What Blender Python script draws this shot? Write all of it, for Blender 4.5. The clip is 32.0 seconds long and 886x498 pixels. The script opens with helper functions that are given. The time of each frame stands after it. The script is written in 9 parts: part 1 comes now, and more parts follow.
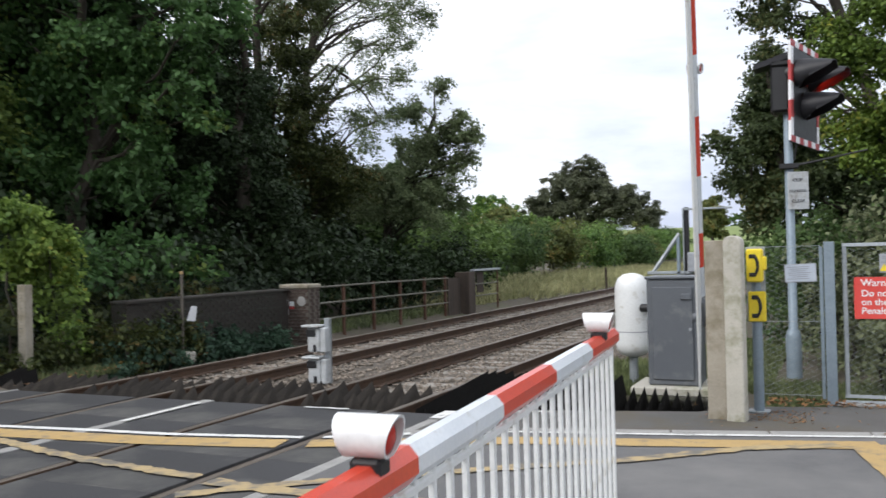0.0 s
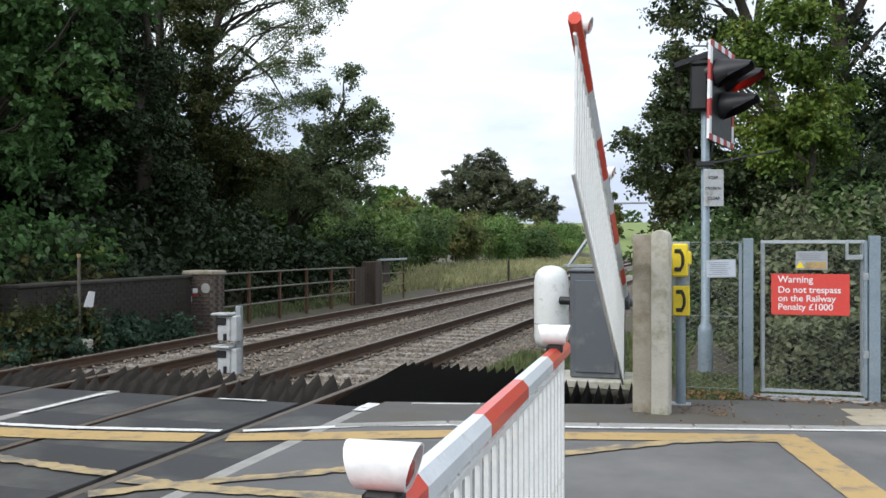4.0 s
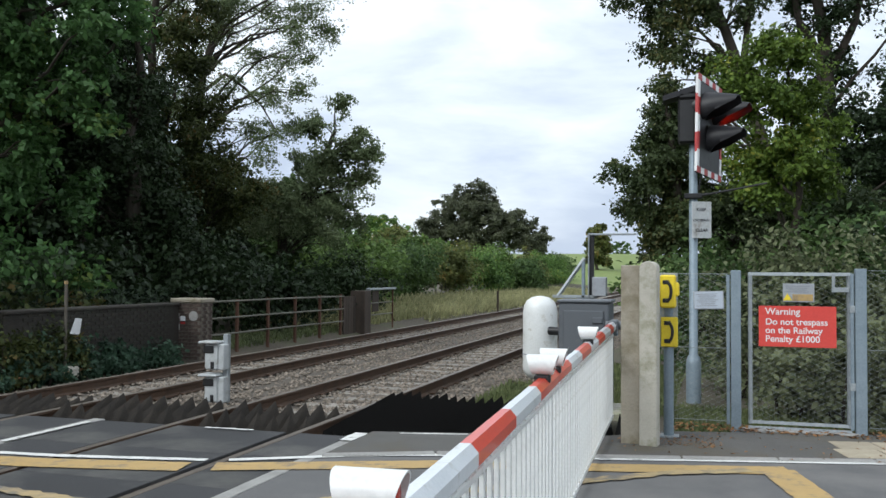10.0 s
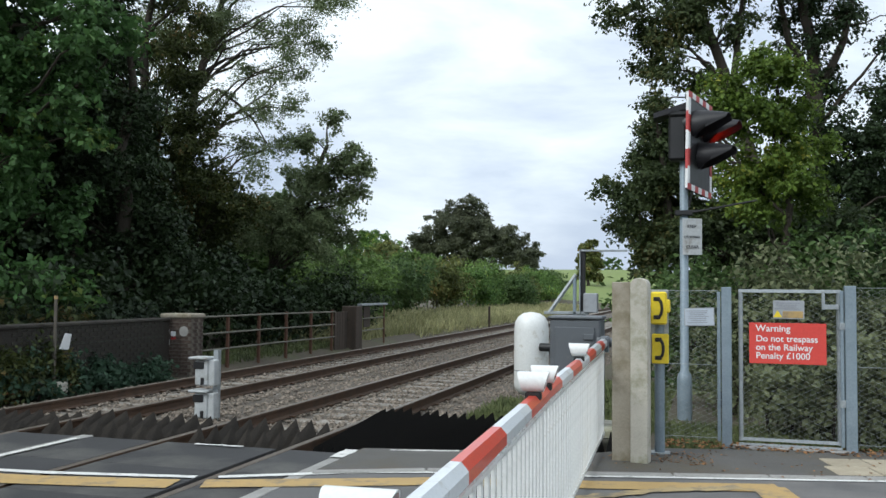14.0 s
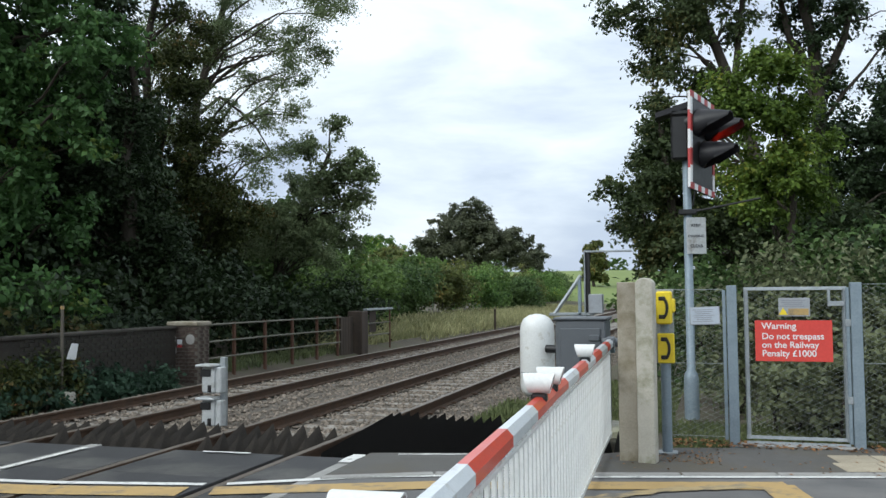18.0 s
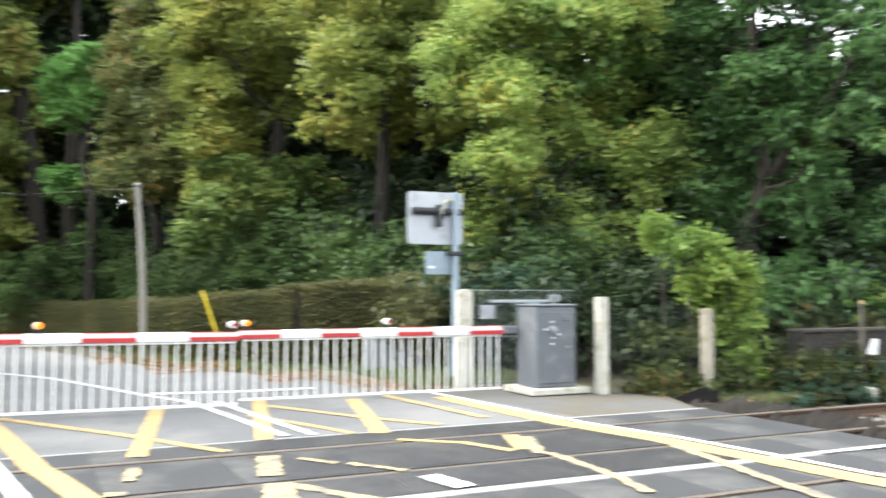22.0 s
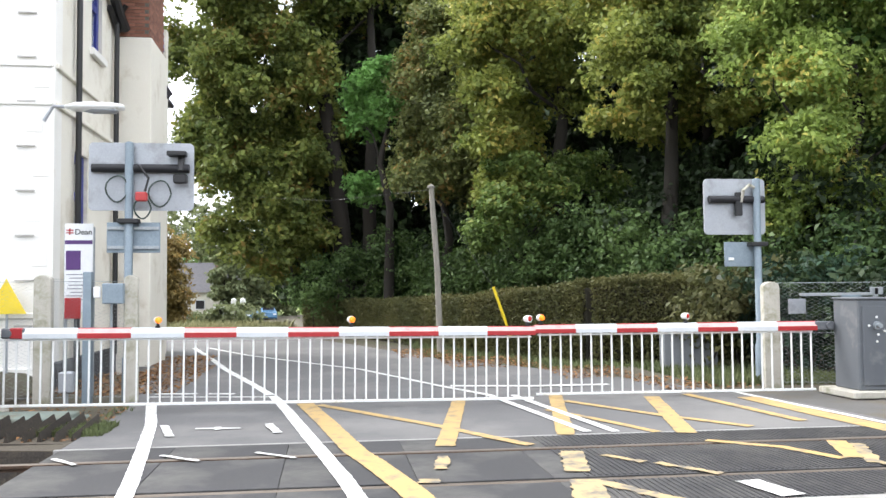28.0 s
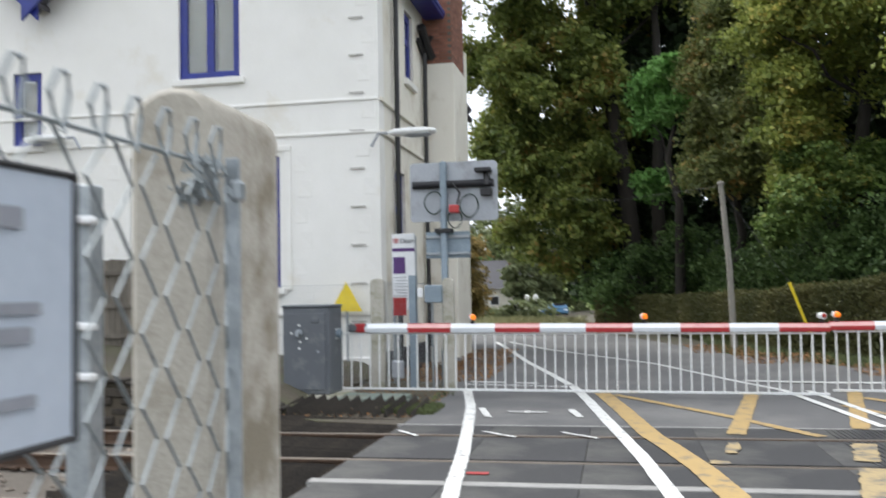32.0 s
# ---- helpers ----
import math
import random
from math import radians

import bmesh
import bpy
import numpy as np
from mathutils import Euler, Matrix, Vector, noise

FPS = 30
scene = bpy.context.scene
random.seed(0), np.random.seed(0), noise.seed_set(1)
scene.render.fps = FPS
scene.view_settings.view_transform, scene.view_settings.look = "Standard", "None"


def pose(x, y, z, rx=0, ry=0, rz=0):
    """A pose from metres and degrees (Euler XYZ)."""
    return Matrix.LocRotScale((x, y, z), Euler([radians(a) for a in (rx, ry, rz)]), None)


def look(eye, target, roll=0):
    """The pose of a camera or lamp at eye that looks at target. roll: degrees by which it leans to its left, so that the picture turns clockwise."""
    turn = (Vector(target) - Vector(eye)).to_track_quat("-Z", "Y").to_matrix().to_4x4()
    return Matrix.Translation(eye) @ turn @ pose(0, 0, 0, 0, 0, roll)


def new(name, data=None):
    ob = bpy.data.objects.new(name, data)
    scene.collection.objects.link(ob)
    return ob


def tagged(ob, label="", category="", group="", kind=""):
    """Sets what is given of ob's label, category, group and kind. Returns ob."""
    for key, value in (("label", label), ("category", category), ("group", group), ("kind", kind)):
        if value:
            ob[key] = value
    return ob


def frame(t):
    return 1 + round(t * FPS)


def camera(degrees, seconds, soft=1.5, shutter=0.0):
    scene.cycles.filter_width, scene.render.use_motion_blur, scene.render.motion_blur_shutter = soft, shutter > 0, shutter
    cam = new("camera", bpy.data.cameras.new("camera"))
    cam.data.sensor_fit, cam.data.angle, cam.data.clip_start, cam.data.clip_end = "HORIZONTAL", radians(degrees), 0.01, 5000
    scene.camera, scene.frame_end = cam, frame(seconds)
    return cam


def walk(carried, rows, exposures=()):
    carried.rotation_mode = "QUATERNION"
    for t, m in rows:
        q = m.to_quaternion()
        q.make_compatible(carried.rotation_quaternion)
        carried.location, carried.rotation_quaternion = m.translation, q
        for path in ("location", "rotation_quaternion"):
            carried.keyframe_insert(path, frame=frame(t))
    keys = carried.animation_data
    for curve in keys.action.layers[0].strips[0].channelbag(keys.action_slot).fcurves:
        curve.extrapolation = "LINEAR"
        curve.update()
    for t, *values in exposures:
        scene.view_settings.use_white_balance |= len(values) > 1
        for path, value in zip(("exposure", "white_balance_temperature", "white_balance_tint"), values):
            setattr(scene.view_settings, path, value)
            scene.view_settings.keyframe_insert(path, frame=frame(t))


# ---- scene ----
cam = camera(53.3, 32.0, shutter=0.5)
PATH = [
    (0, (4.462, 0.108, 1.657), (3.640, 1.932, 1.671), -1.41),
    (0.5, (4.344, 0.243, 1.663), (3.606, 2.102, 1.669), -0.32),
    (1, (4.273, 0.243, 1.65), (3.561, 2.112, 1.669), 0.3),
    (1.5, (4.205, 0.208, 1.651), (3.524, 2.089, 1.67), 0.34),
    (2, (4.154, 0.208, 1.66), (3.505, 2.099, 1.675), 0.49),
    (2.5, (4.125, 0.21, 1.644), (3.49, 2.107, 1.655), 0.47),
    (3, (4.109, 0.206, 1.64), (3.487, 2.107, 1.643), 0.08),
    (3.5, (4.104, 0.21, 1.641), (3.493, 2.115, 1.633), 0.01),
    (5.5, (4.109, 0.218, 1.644), (3.509, 2.126, 1.632), -0.43),
    (6, (4.113, 0.21, 1.649), (3.518, 2.12, 1.635), -0.49),
    (6.5, (4.112, 0.203, 1.644), (3.52, 2.113, 1.632), -0.53),
    (7, (4.103, 0.219, 1.636), (3.516, 2.131, 1.625), -0.35),
    (7.5, (4.097, 0.227, 1.642), (3.51, 2.139, 1.629), -0.29),
    (8, (4.102, 0.225, 1.641), (3.513, 2.137, 1.632), -0.27),
    (8.5, (4.104, 0.23, 1.64), (3.514, 2.141, 1.651), 0.1),
    (9, (4.102, 0.227, 1.636), (3.513, 2.138, 1.677), 0.43),
    (9.5, (4.112, 0.207, 1.639), (3.523, 2.118, 1.692), 0.28),
    (10, (4.112, 0.197, 1.638), (3.527, 2.109, 1.695), 0.36),
    (10.5, (4.113, 0.19, 1.637), (3.53, 2.103, 1.697), 0.65),
    (11, (4.112, 0.195, 1.64), (3.531, 2.108, 1.699), 0.58),
    (11.5, (4.11, 0.196, 1.637), (3.534, 2.111, 1.699), 0.64),
    (12, (4.103, 0.194, 1.637), (3.535, 2.11, 1.703), 0.88),
    (12.5, (4.102, 0.188, 1.641), (3.538, 2.105, 1.709), 1.1),
    (13, (4.105, 0.182, 1.643), (3.537, 2.099, 1.716), 0.56),
    (13.5, (4.11, 0.192, 1.642), (3.543, 2.108, 1.727), 0.62),
    (14, (4.117, 0.192, 1.646), (3.55, 2.108, 1.738), 0.5),
    (14.5, (4.112, 0.189, 1.646), (3.545, 2.104, 1.743), 0.26),
    (16.5, (4.122, 0.181, 1.647), (3.546, 2.094, 1.745), -0.21),
    (17, (4.122, 0.183, 1.645), (3.547, 2.096, 1.744), -0.74),
    (17.5, (4.123, 0.184, 1.644), (3.549, 2.097, 1.744), -0.55),
    (18, (4.126, 0.182, 1.645), (3.549, 2.095, 1.745), -0.52),
    (18.5, (4.123, 0.184, 1.646), (3.549, 2.097, 1.747), -0.74),
    (19, (4.122, 0.19, 1.648), (3.547, 2.103, 1.748), -0.63),
    (19.5, (4.123, 0.185, 1.651), (3.539, 2.096, 1.749), -0.6),
    (20, (4.112, 0.156, 1.658), (3.442, 2.038, 1.754), -0.51),
    (20.5, (4.079, 0.07, 1.671), (3.207, 1.867, 1.764), -0.53),
    (21, (4.047, -0.052, 1.662), (2.838, 1.539, 1.757), -0.4),
    (21.5, (4.084, -0.152, 1.645), (2.532, 1.106, 1.742), -0.8),
    (22, (4.076, -0.172, 1.631), (2.273, 0.687, 1.728), 0),
    (22.5, (3.979, -0.12, 1.618), (2.062, 0.442, 1.706), -0.6),
    (23, (3.875, -0.127, 1.603), (1.914, 0.258, 1.69), -0.9),
    (23.5, (3.843, -0.154, 1.594), (1.87, 0.16, 1.683), -0.9),
    (24, (3.824, -0.174, 1.585), (1.844, 0.091, 1.675), -0.8),
    (24.5, (3.808, -0.193, 1.577), (1.822, 0.023, 1.668), -0.5),
    (26.5, (3.813, -0.265, 1.596), (1.827, -0.052, 1.691), -1.2),
    (27, (3.817, -0.288, 1.586), (1.833, -0.057, 1.682), -1.1),
    (27.5, (3.813, -0.287, 1.59), (1.831, -0.039, 1.685), -0.7),
    (28, (3.819, -0.291, 1.583), (1.838, -0.033, 1.677), -0.5),
    (28.5, (3.825, -0.275, 1.578), (1.844, -0.021, 1.673), -0.5),
    (29, (3.842, -0.277, 1.581), (1.859, -0.028, 1.676), -0.5),
    (29.5, (3.888, -0.317, 1.592), (1.899, -0.136, 1.704), -0.3),
    (30, (3.993, -0.307, 1.596), (1.999, -0.267, 1.747), -0.7),
    (30.5, (4.15, -0.288, 1.589), (2.16, -0.49, 1.588), 0.6),
    (31, (4.416, -0.307, 1.614), (2.443, -0.637, 1.614), 4),
    (31.5, (4.747, -0.357, 1.614), (2.768, -0.646, 1.619), 1.1),
    (32, (5.023, -0.346, 1.648), (3.062, -0.732, 1.74), -1.1),
]
EXPOSURES = [(0.0, 0.36, 6400, 11), (0.6, 0.22, 6300, 8), (3.0, 0.34, 6300, 8), (6.0, 0.4, 6300, 8), (8.0, 0.36, 6250, 7), (9.5, 0.18, 6200, 6), (19.8, 0.14, 6180, 4), (20.8, 0.35, 6300, 6), (21.4, 1.2, 6450, 6), (22.0, 2.05, 6550, 7), (22.6, 1.98, 6600, 8), (23.2, 1.84, 6600, 9), (24.0, 1.7, 6580, 10), (25.0, 1.6, 6550, 11), (28.0, 1.56, 6550, 11), (29.4, 1.5, 6550, 11), (30.0, 1.34, 6550, 11), (31.0, 0.92, 6500, 9), (32.0, 0.8, 6480, 9)]
walk(cam, [(t, look(eye, target, roll)) for t, eye, target, roll in PATH], EXPOSURES)

# ---- world, sun ----
SUN_EL, SUN_AZ = 42.0, 215.0
world = bpy.data.worlds.new("overcast_sky")
scene.world = world
world.use_nodes = True
_w = world.node_tree
_w.nodes.clear()


def wnode(kind, **kw):
    n = _w.nodes.new(kind)
    for k, v in kw.items():
        if k in n.inputs:
            n.inputs[k].default_value = v
    return n


w_out = wnode("ShaderNodeOutputWorld")
w_bg = wnode("ShaderNodeBackground")
w_sky = wnode("ShaderNodeTexSky")
w_sky.sky_type = "NISHITA"
w_sky.sun_disc = False
w_sky.sun_elevation = radians(SUN_EL)
w_sky.sun_rotation = radians(SUN_AZ)
w_sky.dust_density = 3.0
w_co = wnode("ShaderNodeTexCoord")
w_map = wnode("ShaderNodeMapping")
w_map.inputs["Scale"].default_value = (1.3, 1.3, 4.5)
w_noise = wnode("ShaderNodeTexNoise", Scale=2.1, Detail=7.0, Roughness=0.55, Distortion=0.3)
w_ramp = wnode("ShaderNodeValToRGB")
w_ramp.color_ramp.elements[0].position = 0.36
w_ramp.color_ramp.elements[0].color = (5.0, 5.5, 6.7, 1)
w_ramp.color_ramp.elements[1].position = 0.62
w_ramp.color_ramp.elements[1].color = (8.8, 9.1, 9.6, 1)
w_sep = wnode("ShaderNodeSeparateXYZ")
w_low = wnode("ShaderNodeMapRange")
w_low.inputs["From Min"].default_value = 0.0
w_low.inputs["From Max"].default_value = 0.42
w_low.inputs["To Min"].default_value = -0.16
w_low.inputs["To Max"].default_value = 0.2
w_add = wnode("ShaderNodeMath")
w_add.operation = "ADD"
w_mix = wnode("ShaderNodeMix")
w_mix.data_type = "RGBA"
w_mix.inputs[0].default_value = 0.88
for a, b in ((w_co.outputs["Generated"], w_map.inputs["Vector"]), (w_map.outputs[0], w_noise.inputs["Vector"]),
             (w_co.outputs["Generated"], w_sep.inputs[0]), (w_sep.outputs["Z"], w_low.inputs["Value"]),
             (w_noise.outputs["Fac"], w_add.inputs[0]), (w_low.outputs[0], w_add.inputs[1]), (w_add.outputs[0], w_ramp.inputs[0]), (w_sky.outputs[0], w_mix.inputs[6]), (w_ramp.outputs[0], w_mix.inputs[7]),
             (w_mix.outputs[2], w_bg.inputs["Color"]), (w_bg.outputs[0], w_out.inputs["Surface"])):
    _w.links.new(a, b)
w_bg.inputs["Strength"].default_value = 0.12

sun_data = bpy.data.lights.new("sun", "SUN")
sun_data.energy = 1.5
sun_data.angle = radians(25)
sun_data.color = (1.0, 0.98, 0.95)
sun = new("sun", sun_data)
sun.matrix_world = look((0, 0, 40), (math.sin(radians(SUN_AZ + 180)) * 20, math.cos(radians(SUN_AZ + 180)) * 20, 40 - 20 * math.tan(radians(SUN_EL))))
tagged(sun, "soft sun behind thin cloud", "sun", kind="structure")

# ---- materials ----
def mat(name, base, dark=None, rough=0.6, metal=0.0, scale=6.0, fine=60.0, amount=0.5, bump=0.2, spec=0.5, stain=None, stain_scale=1.2,
        stain_amount=0.0, rand=0.0, island=0.0, coords="Object", stretch=(1, 1, 1), rough_var=0.1, bump_dist=0.01, coat=0.0, coat_ior=1.5):
    """A procedural surface: two colours mixed by coarse and fine noise, an optional stain, bump, and a shift from piece to piece."""
    m = bpy.data.materials.new(name)
    m.use_nodes = True
    nt = m.node_tree
    bs = nt.nodes["Principled BSDF"]
    L = nt.links.new
    dark = dark or tuple(c * 0.6 for c in base)
    tc = nt.nodes.new("ShaderNodeTexCoord")
    mp = nt.nodes.new("ShaderNodeMapping")
    mp.inputs["Scale"].default_value = stretch
    L(tc.outputs[coords], mp.inputs["Vector"])

    def noise_node(s, detail=5.0, rough_=0.6):
        n = nt.nodes.new("ShaderNodeTexNoise")
        n.inputs["Scale"].default_value = s
        n.inputs["Detail"].default_value = detail
        n.inputs["Roughness"].default_value = rough_
        L(mp.outputs[0], n.inputs["Vector"])
        return n
    n1, n2 = noise_node(scale), noise_node(fine, 3.0)
    add = nt.nodes.new("ShaderNodeMath")
    add.operation = "MULTIPLY_ADD"
    L(n2.outputs["Fac"], add.inputs[0])
    add.inputs[1].default_value = 0.5
    half = nt.nodes.new("ShaderNodeMath")
    half.operation = "MULTIPLY"
    half.inputs[1].default_value = 0.5
    L(n1.outputs["Fac"], half.inputs[0])
    L(half.outputs[0], add.inputs[2])
    rp = nt.nodes.new("ShaderNodeValToRGB")
    rp.color_ramp.elements[0].position = 0.5 - 0.28 * amount
    rp.color_ramp.elements[1].position = 0.5 + 0.28 * amount
    rp.color_ramp.elements[0].color = (*dark, 1)
    rp.color_ramp.elements[1].color = (*base, 1)
    L(add.outputs[0], rp.inputs[0])
    col = rp.outputs[0]
    if stain and stain_amount:
        n3 = noise_node(stain_scale, 6.0, 0.65)
        sr = nt.nodes.new("ShaderNodeValToRGB")
        sr.color_ramp.elements[0].position = 0.62 - 0.35 * stain_amount
        sr.color_ramp.elements[1].position = 0.72 - 0.2 * stain_amount
        L(n3.outputs["Fac"], sr.inputs[0])
        mx = nt.nodes.new("ShaderNodeMix")
        mx.data_type = "RGBA"
        L(sr.outputs[0], mx.inputs[0])
        L(col, mx.inputs[6])
        mx.inputs[7].default_value = (*stain, 1)
        col = mx.outputs[2]
    if rand or island:
        src = None
        if rand:
            oi = nt.nodes.new("ShaderNodeObjectInfo")
            src, amt = oi.outputs["Random"], rand
        else:
            ge = nt.nodes.new("ShaderNodeNewGeometry")
            src, amt = ge.outputs["Random Per Island"], island
        mr = nt.nodes.new("ShaderNodeMapRange")
        mr.inputs["To Min"].default_value = 1 - amt
        mr.inputs["To Max"].default_value = 1 + amt
        L(src, mr.inputs["Value"])
        hs = nt.nodes.new("ShaderNodeHueSaturation")
        L(mr.outputs[0], hs.inputs["Value"])
        L(col, hs.inputs["Color"])
        col = hs.outputs[0]
    L(col, bs.inputs["Base Color"])
    bs.inputs["Metallic"].default_value = metal
    bs.inputs["Specular IOR Level"].default_value = spec
    bs.inputs["Coat Weight"].default_value = coat
    bs.inputs["Coat Roughness"].default_value = 0.1
    bs.inputs["Coat IOR"].default_value = coat_ior
    rr = nt.nodes.new("ShaderNodeMapRange")
    rr.inputs["To Min"].default_value = max(0.02, rough - rough_var)
    rr.inputs["To Max"].default_value = min(1.0, rough + rough_var)
    L(n1.outputs["Fac"], rr.inputs["Value"])
    L(rr.outputs[0], bs.inputs["Roughness"])
    if bump:
        bp = nt.nodes.new("ShaderNodeBump")
        bp.inputs["Strength"].default_value = bump
        bp.inputs["Distance"].default_value = bump_dist
        L(add.outputs[0], bp.inputs["Height"])
        L(bp.outputs[0], bs.inputs["Normal"])
    return m


def leaf_mat(name, base, dark, yellow=None, share=0.0, island=0.35, trans=0.35):
    """Leaves: a colour that shifts from leaf to leaf and over the crown, partly see-through to light."""
    m = bpy.data.materials.new(name)
    m.use_nodes = True
    nt = m.node_tree
    L = nt.links.new
    bs, out = nt.nodes["Principled BSDF"], nt.nodes["Material Output"]
    tc = nt.nodes.new("ShaderNodeTexCoord")
    n1 = nt.nodes.new("ShaderNodeTexNoise")
    n1.inputs["Scale"].default_value = 0.55
    n1.inputs["Detail"].default_value = 4
    L(tc.outputs["Object"], n1.inputs["Vector"])
    ge = nt.nodes.new("ShaderNodeNewGeometry")
    ma = nt.nodes.new("ShaderNodeMath")
    ma.operation = "MULTIPLY_ADD"
    L(ge.outputs["Random Per Island"], ma.inputs[0])
    ma.inputs[1].default_value = island
    L(n1.outputs["Fac"], ma.inputs[2])
    rp = nt.nodes.new("ShaderNodeValToRGB")
    rp.color_ramp.elements[0].position = 0.42
    rp.color_ramp.elements[1].position = 0.85
    rp.color_ramp.elements[0].color = (*dark, 1)
    rp.color_ramp.elements[1].color = (*base, 1)
    if yellow:
        e = rp.color_ramp.elements.new(min(0.99, 1.0 - 0.28 * share))
        e.color = (*yellow, 1)
    L(ma.outputs[0], rp.inputs[0])
    L(rp.outputs[0], bs.inputs["Base Color"])
    bs.inputs["Roughness"].default_value = 0.5
    bs.inputs["Specular IOR Level"].default_value = 0.22
    tr = nt.nodes.new("ShaderNodeBsdfTranslucent")
    L(rp.outputs[0], tr.inputs["Color"])
    mx = nt.nodes.new("ShaderNodeMixShader")
    mx.inputs[0].default_value = trans
    L(bs.outputs[0], mx.inputs[1])
    L(tr.outputs[0], mx.inputs[2])
    L(mx.outputs[0], out.inputs["Surface"])
    return m


def glow(name, color, strength):
    m = bpy.data.materials.new(name)
    m.use_nodes = True
    bs = m.node_tree.nodes["Principled BSDF"]
    bs.inputs["Base Color"].default_value = (*color, 1)
    bs.inputs["Emission Color"].default_value = (*color, 1)
    bs.inputs["Emission Strength"].default_value = strength
    return m


M = {}
M["asphalt"] = mat("asphalt", (0.145, 0.143, 0.142), (0.09, 0.09, 0.092), 0.85, scale=1.4, fine=160, amount=0.9, bump=0.5, stain=(0.175, 0.171, 0.165), stain_scale=0.35, stain_amount=0.4, bump_dist=0.006)
M["asphalt_path"] = mat("asphalt_path", (0.13, 0.125, 0.118), (0.065, 0.063, 0.06), 0.9, scale=2.2, fine=130, amount=0.9, bump=0.6, stain=(0.1, 0.085, 0.06), stain_scale=0.9, stain_amount=0.45, bump_dist=0.006)
M["panel"] = mat("rubber_panel", (0.05, 0.05, 0.053), (0.022, 0.022, 0.024), 0.75, scale=2.0, fine=90, amount=0.9, bump=0.5, stain=(0.085, 0.083, 0.078), stain_scale=0.9, stain_amount=0.4, rand=0.09, bump_dist=0.005)
M["concrete_strip"] = mat("concrete_strip", (0.36, 0.355, 0.34), (0.22, 0.215, 0.205), 0.85, scale=3, fine=70, bump=0.3)
M["white_paint"] = mat("road_paint_white", (0.78, 0.78, 0.76), (0.55, 0.55, 0.53), 0.7, scale=5, fine=60, amount=0.8, bump=0.2, stain=(0.2, 0.198, 0.195), stain_scale=7.0, stain_amount=0.18)
M["yellow_paint"] = mat("road_paint_yellow", (0.48, 0.33, 0.135), (0.38, 0.26, 0.105), 0.75, scale=4, fine=60, amount=0.8, bump=0.2, stain=(0.23, 0.185, 0.125), stain_scale=5.0, stain_amount=0.3)
M["yellow_faded"] = mat("road_paint_faded", (0.5, 0.37, 0.18), (0.32, 0.25, 0.14), 0.8, scale=4, fine=60, amount=0.9, bump=0.2, stain=(0.15, 0.14, 0.12), stain_scale=4.0, stain_amount=0.5)
M["soil"] = mat("soil", (0.115, 0.095, 0.068), (0.05, 0.042, 0.03), 0.95, scale=0.8, fine=20, amount=1.0, bump=0.8, stain=(0.08, 0.08, 0.042), stain_scale=0.5, stain_amount=0.45, bump_dist=0.03)
M["soil_dark"] = mat("twiggy_dark", (0.05, 0.045, 0.03), (0.025, 0.022, 0.016), 0.95, scale=6, fine=40, bump=0.8)
M["field"] = mat("field_grass", (0.2, 0.25, 0.07), (0.13, 0.18, 0.045), 0.95, scale=0.02, fine=0.8, amount=0.8, bump=0.3, coords="Object")
M["ballast_bed"] = mat("ballast_bed", (0.15, 0.128, 0.105), (0.055, 0.046, 0.037), 0.95, scale=3, fine=28, amount=1.0, bump=1.0, bump_dist=0.04)
M["stone"] = mat("ballast_stone", (0.255, 0.215, 0.175), (0.115, 0.095, 0.075), 0.9, scale=20, fine=90, bump=0.3, island=0.5)
M["soil_stone"] = mat("soil_stone", (0.2, 0.165, 0.12), (0.08, 0.065, 0.048), 0.95, scale=15, fine=60, bump=0.4, island=0.4)
M["wall_stone"] = mat("sooty_wall_stone", (0.06, 0.05, 0.039), (0.024, 0.02, 0.016), 0.95, scale=5, fine=50, bump=0.6, rand=0.25)
M["rail_rust"] = mat("rail_rust", (0.1, 0.055, 0.03), (0.042, 0.027, 0.019), 0.85, scale=5, fine=80, bump=0.3)
M["rail_top"] = mat("rail_top", (0.2, 0.17, 0.14), (0.12, 0.095, 0.075), 0.5, 0.6, scale=3, fine=40, stretch=(1, 0.1, 1), bump=0.05)
M["sleeper"] = mat("concrete_sleeper", (0.3, 0.28, 0.25), (0.15, 0.135, 0.115), 0.9, scale=4, fine=60, bump=0.4, rand=0.15)
M["guard"] = mat("weathered_guard", (0.055, 0.044, 0.033), (0.013, 0.011, 0.009), 0.85, scale=5, fine=60, bump=0.5, stretch=(4, 1, 1), rand=0.25)
M["guard_dark"] = mat("black_guard", (0.011, 0.009, 0.008), (0.004, 0.004, 0.0035), 0.85, scale=5, fine=60, bump=0.5, spec=0.2)
M["concrete"] = mat("post_concrete", (0.42, 0.38, 0.31), (0.24, 0.215, 0.17), 0.9, scale=4, fine=90, amount=0.9, bump=0.6, stain=(0.19, 0.165, 0.11), stain_scale=2.5, stain_amount=0.4, bump_dist=0.006)
M["concrete_pale"] = mat("pale_concrete", (0.55, 0.53, 0.47), (0.34, 0.32, 0.27), 0.9, scale=5, fine=90, amount=0.9, bump=0.5, stain=(0.24, 0.24, 0.16), stain_scale=3, stain_amount=0.35)
M["concrete_near"] = mat("near_post_concrete", (0.5, 0.47, 0.41), (0.3, 0.275, 0.23), 0.92, scale=7, fine=140, amount=1.0, bump=0.7, stain=(0.22, 0.19, 0.14), stain_scale=6, stain_amount=0.35, bump_dist=0.004)
M["galv"] = mat("galvanised_steel", (0.42, 0.45, 0.47), (0.28, 0.31, 0.33), 0.5, 0.55, scale=9, fine=50, bump=0.08)
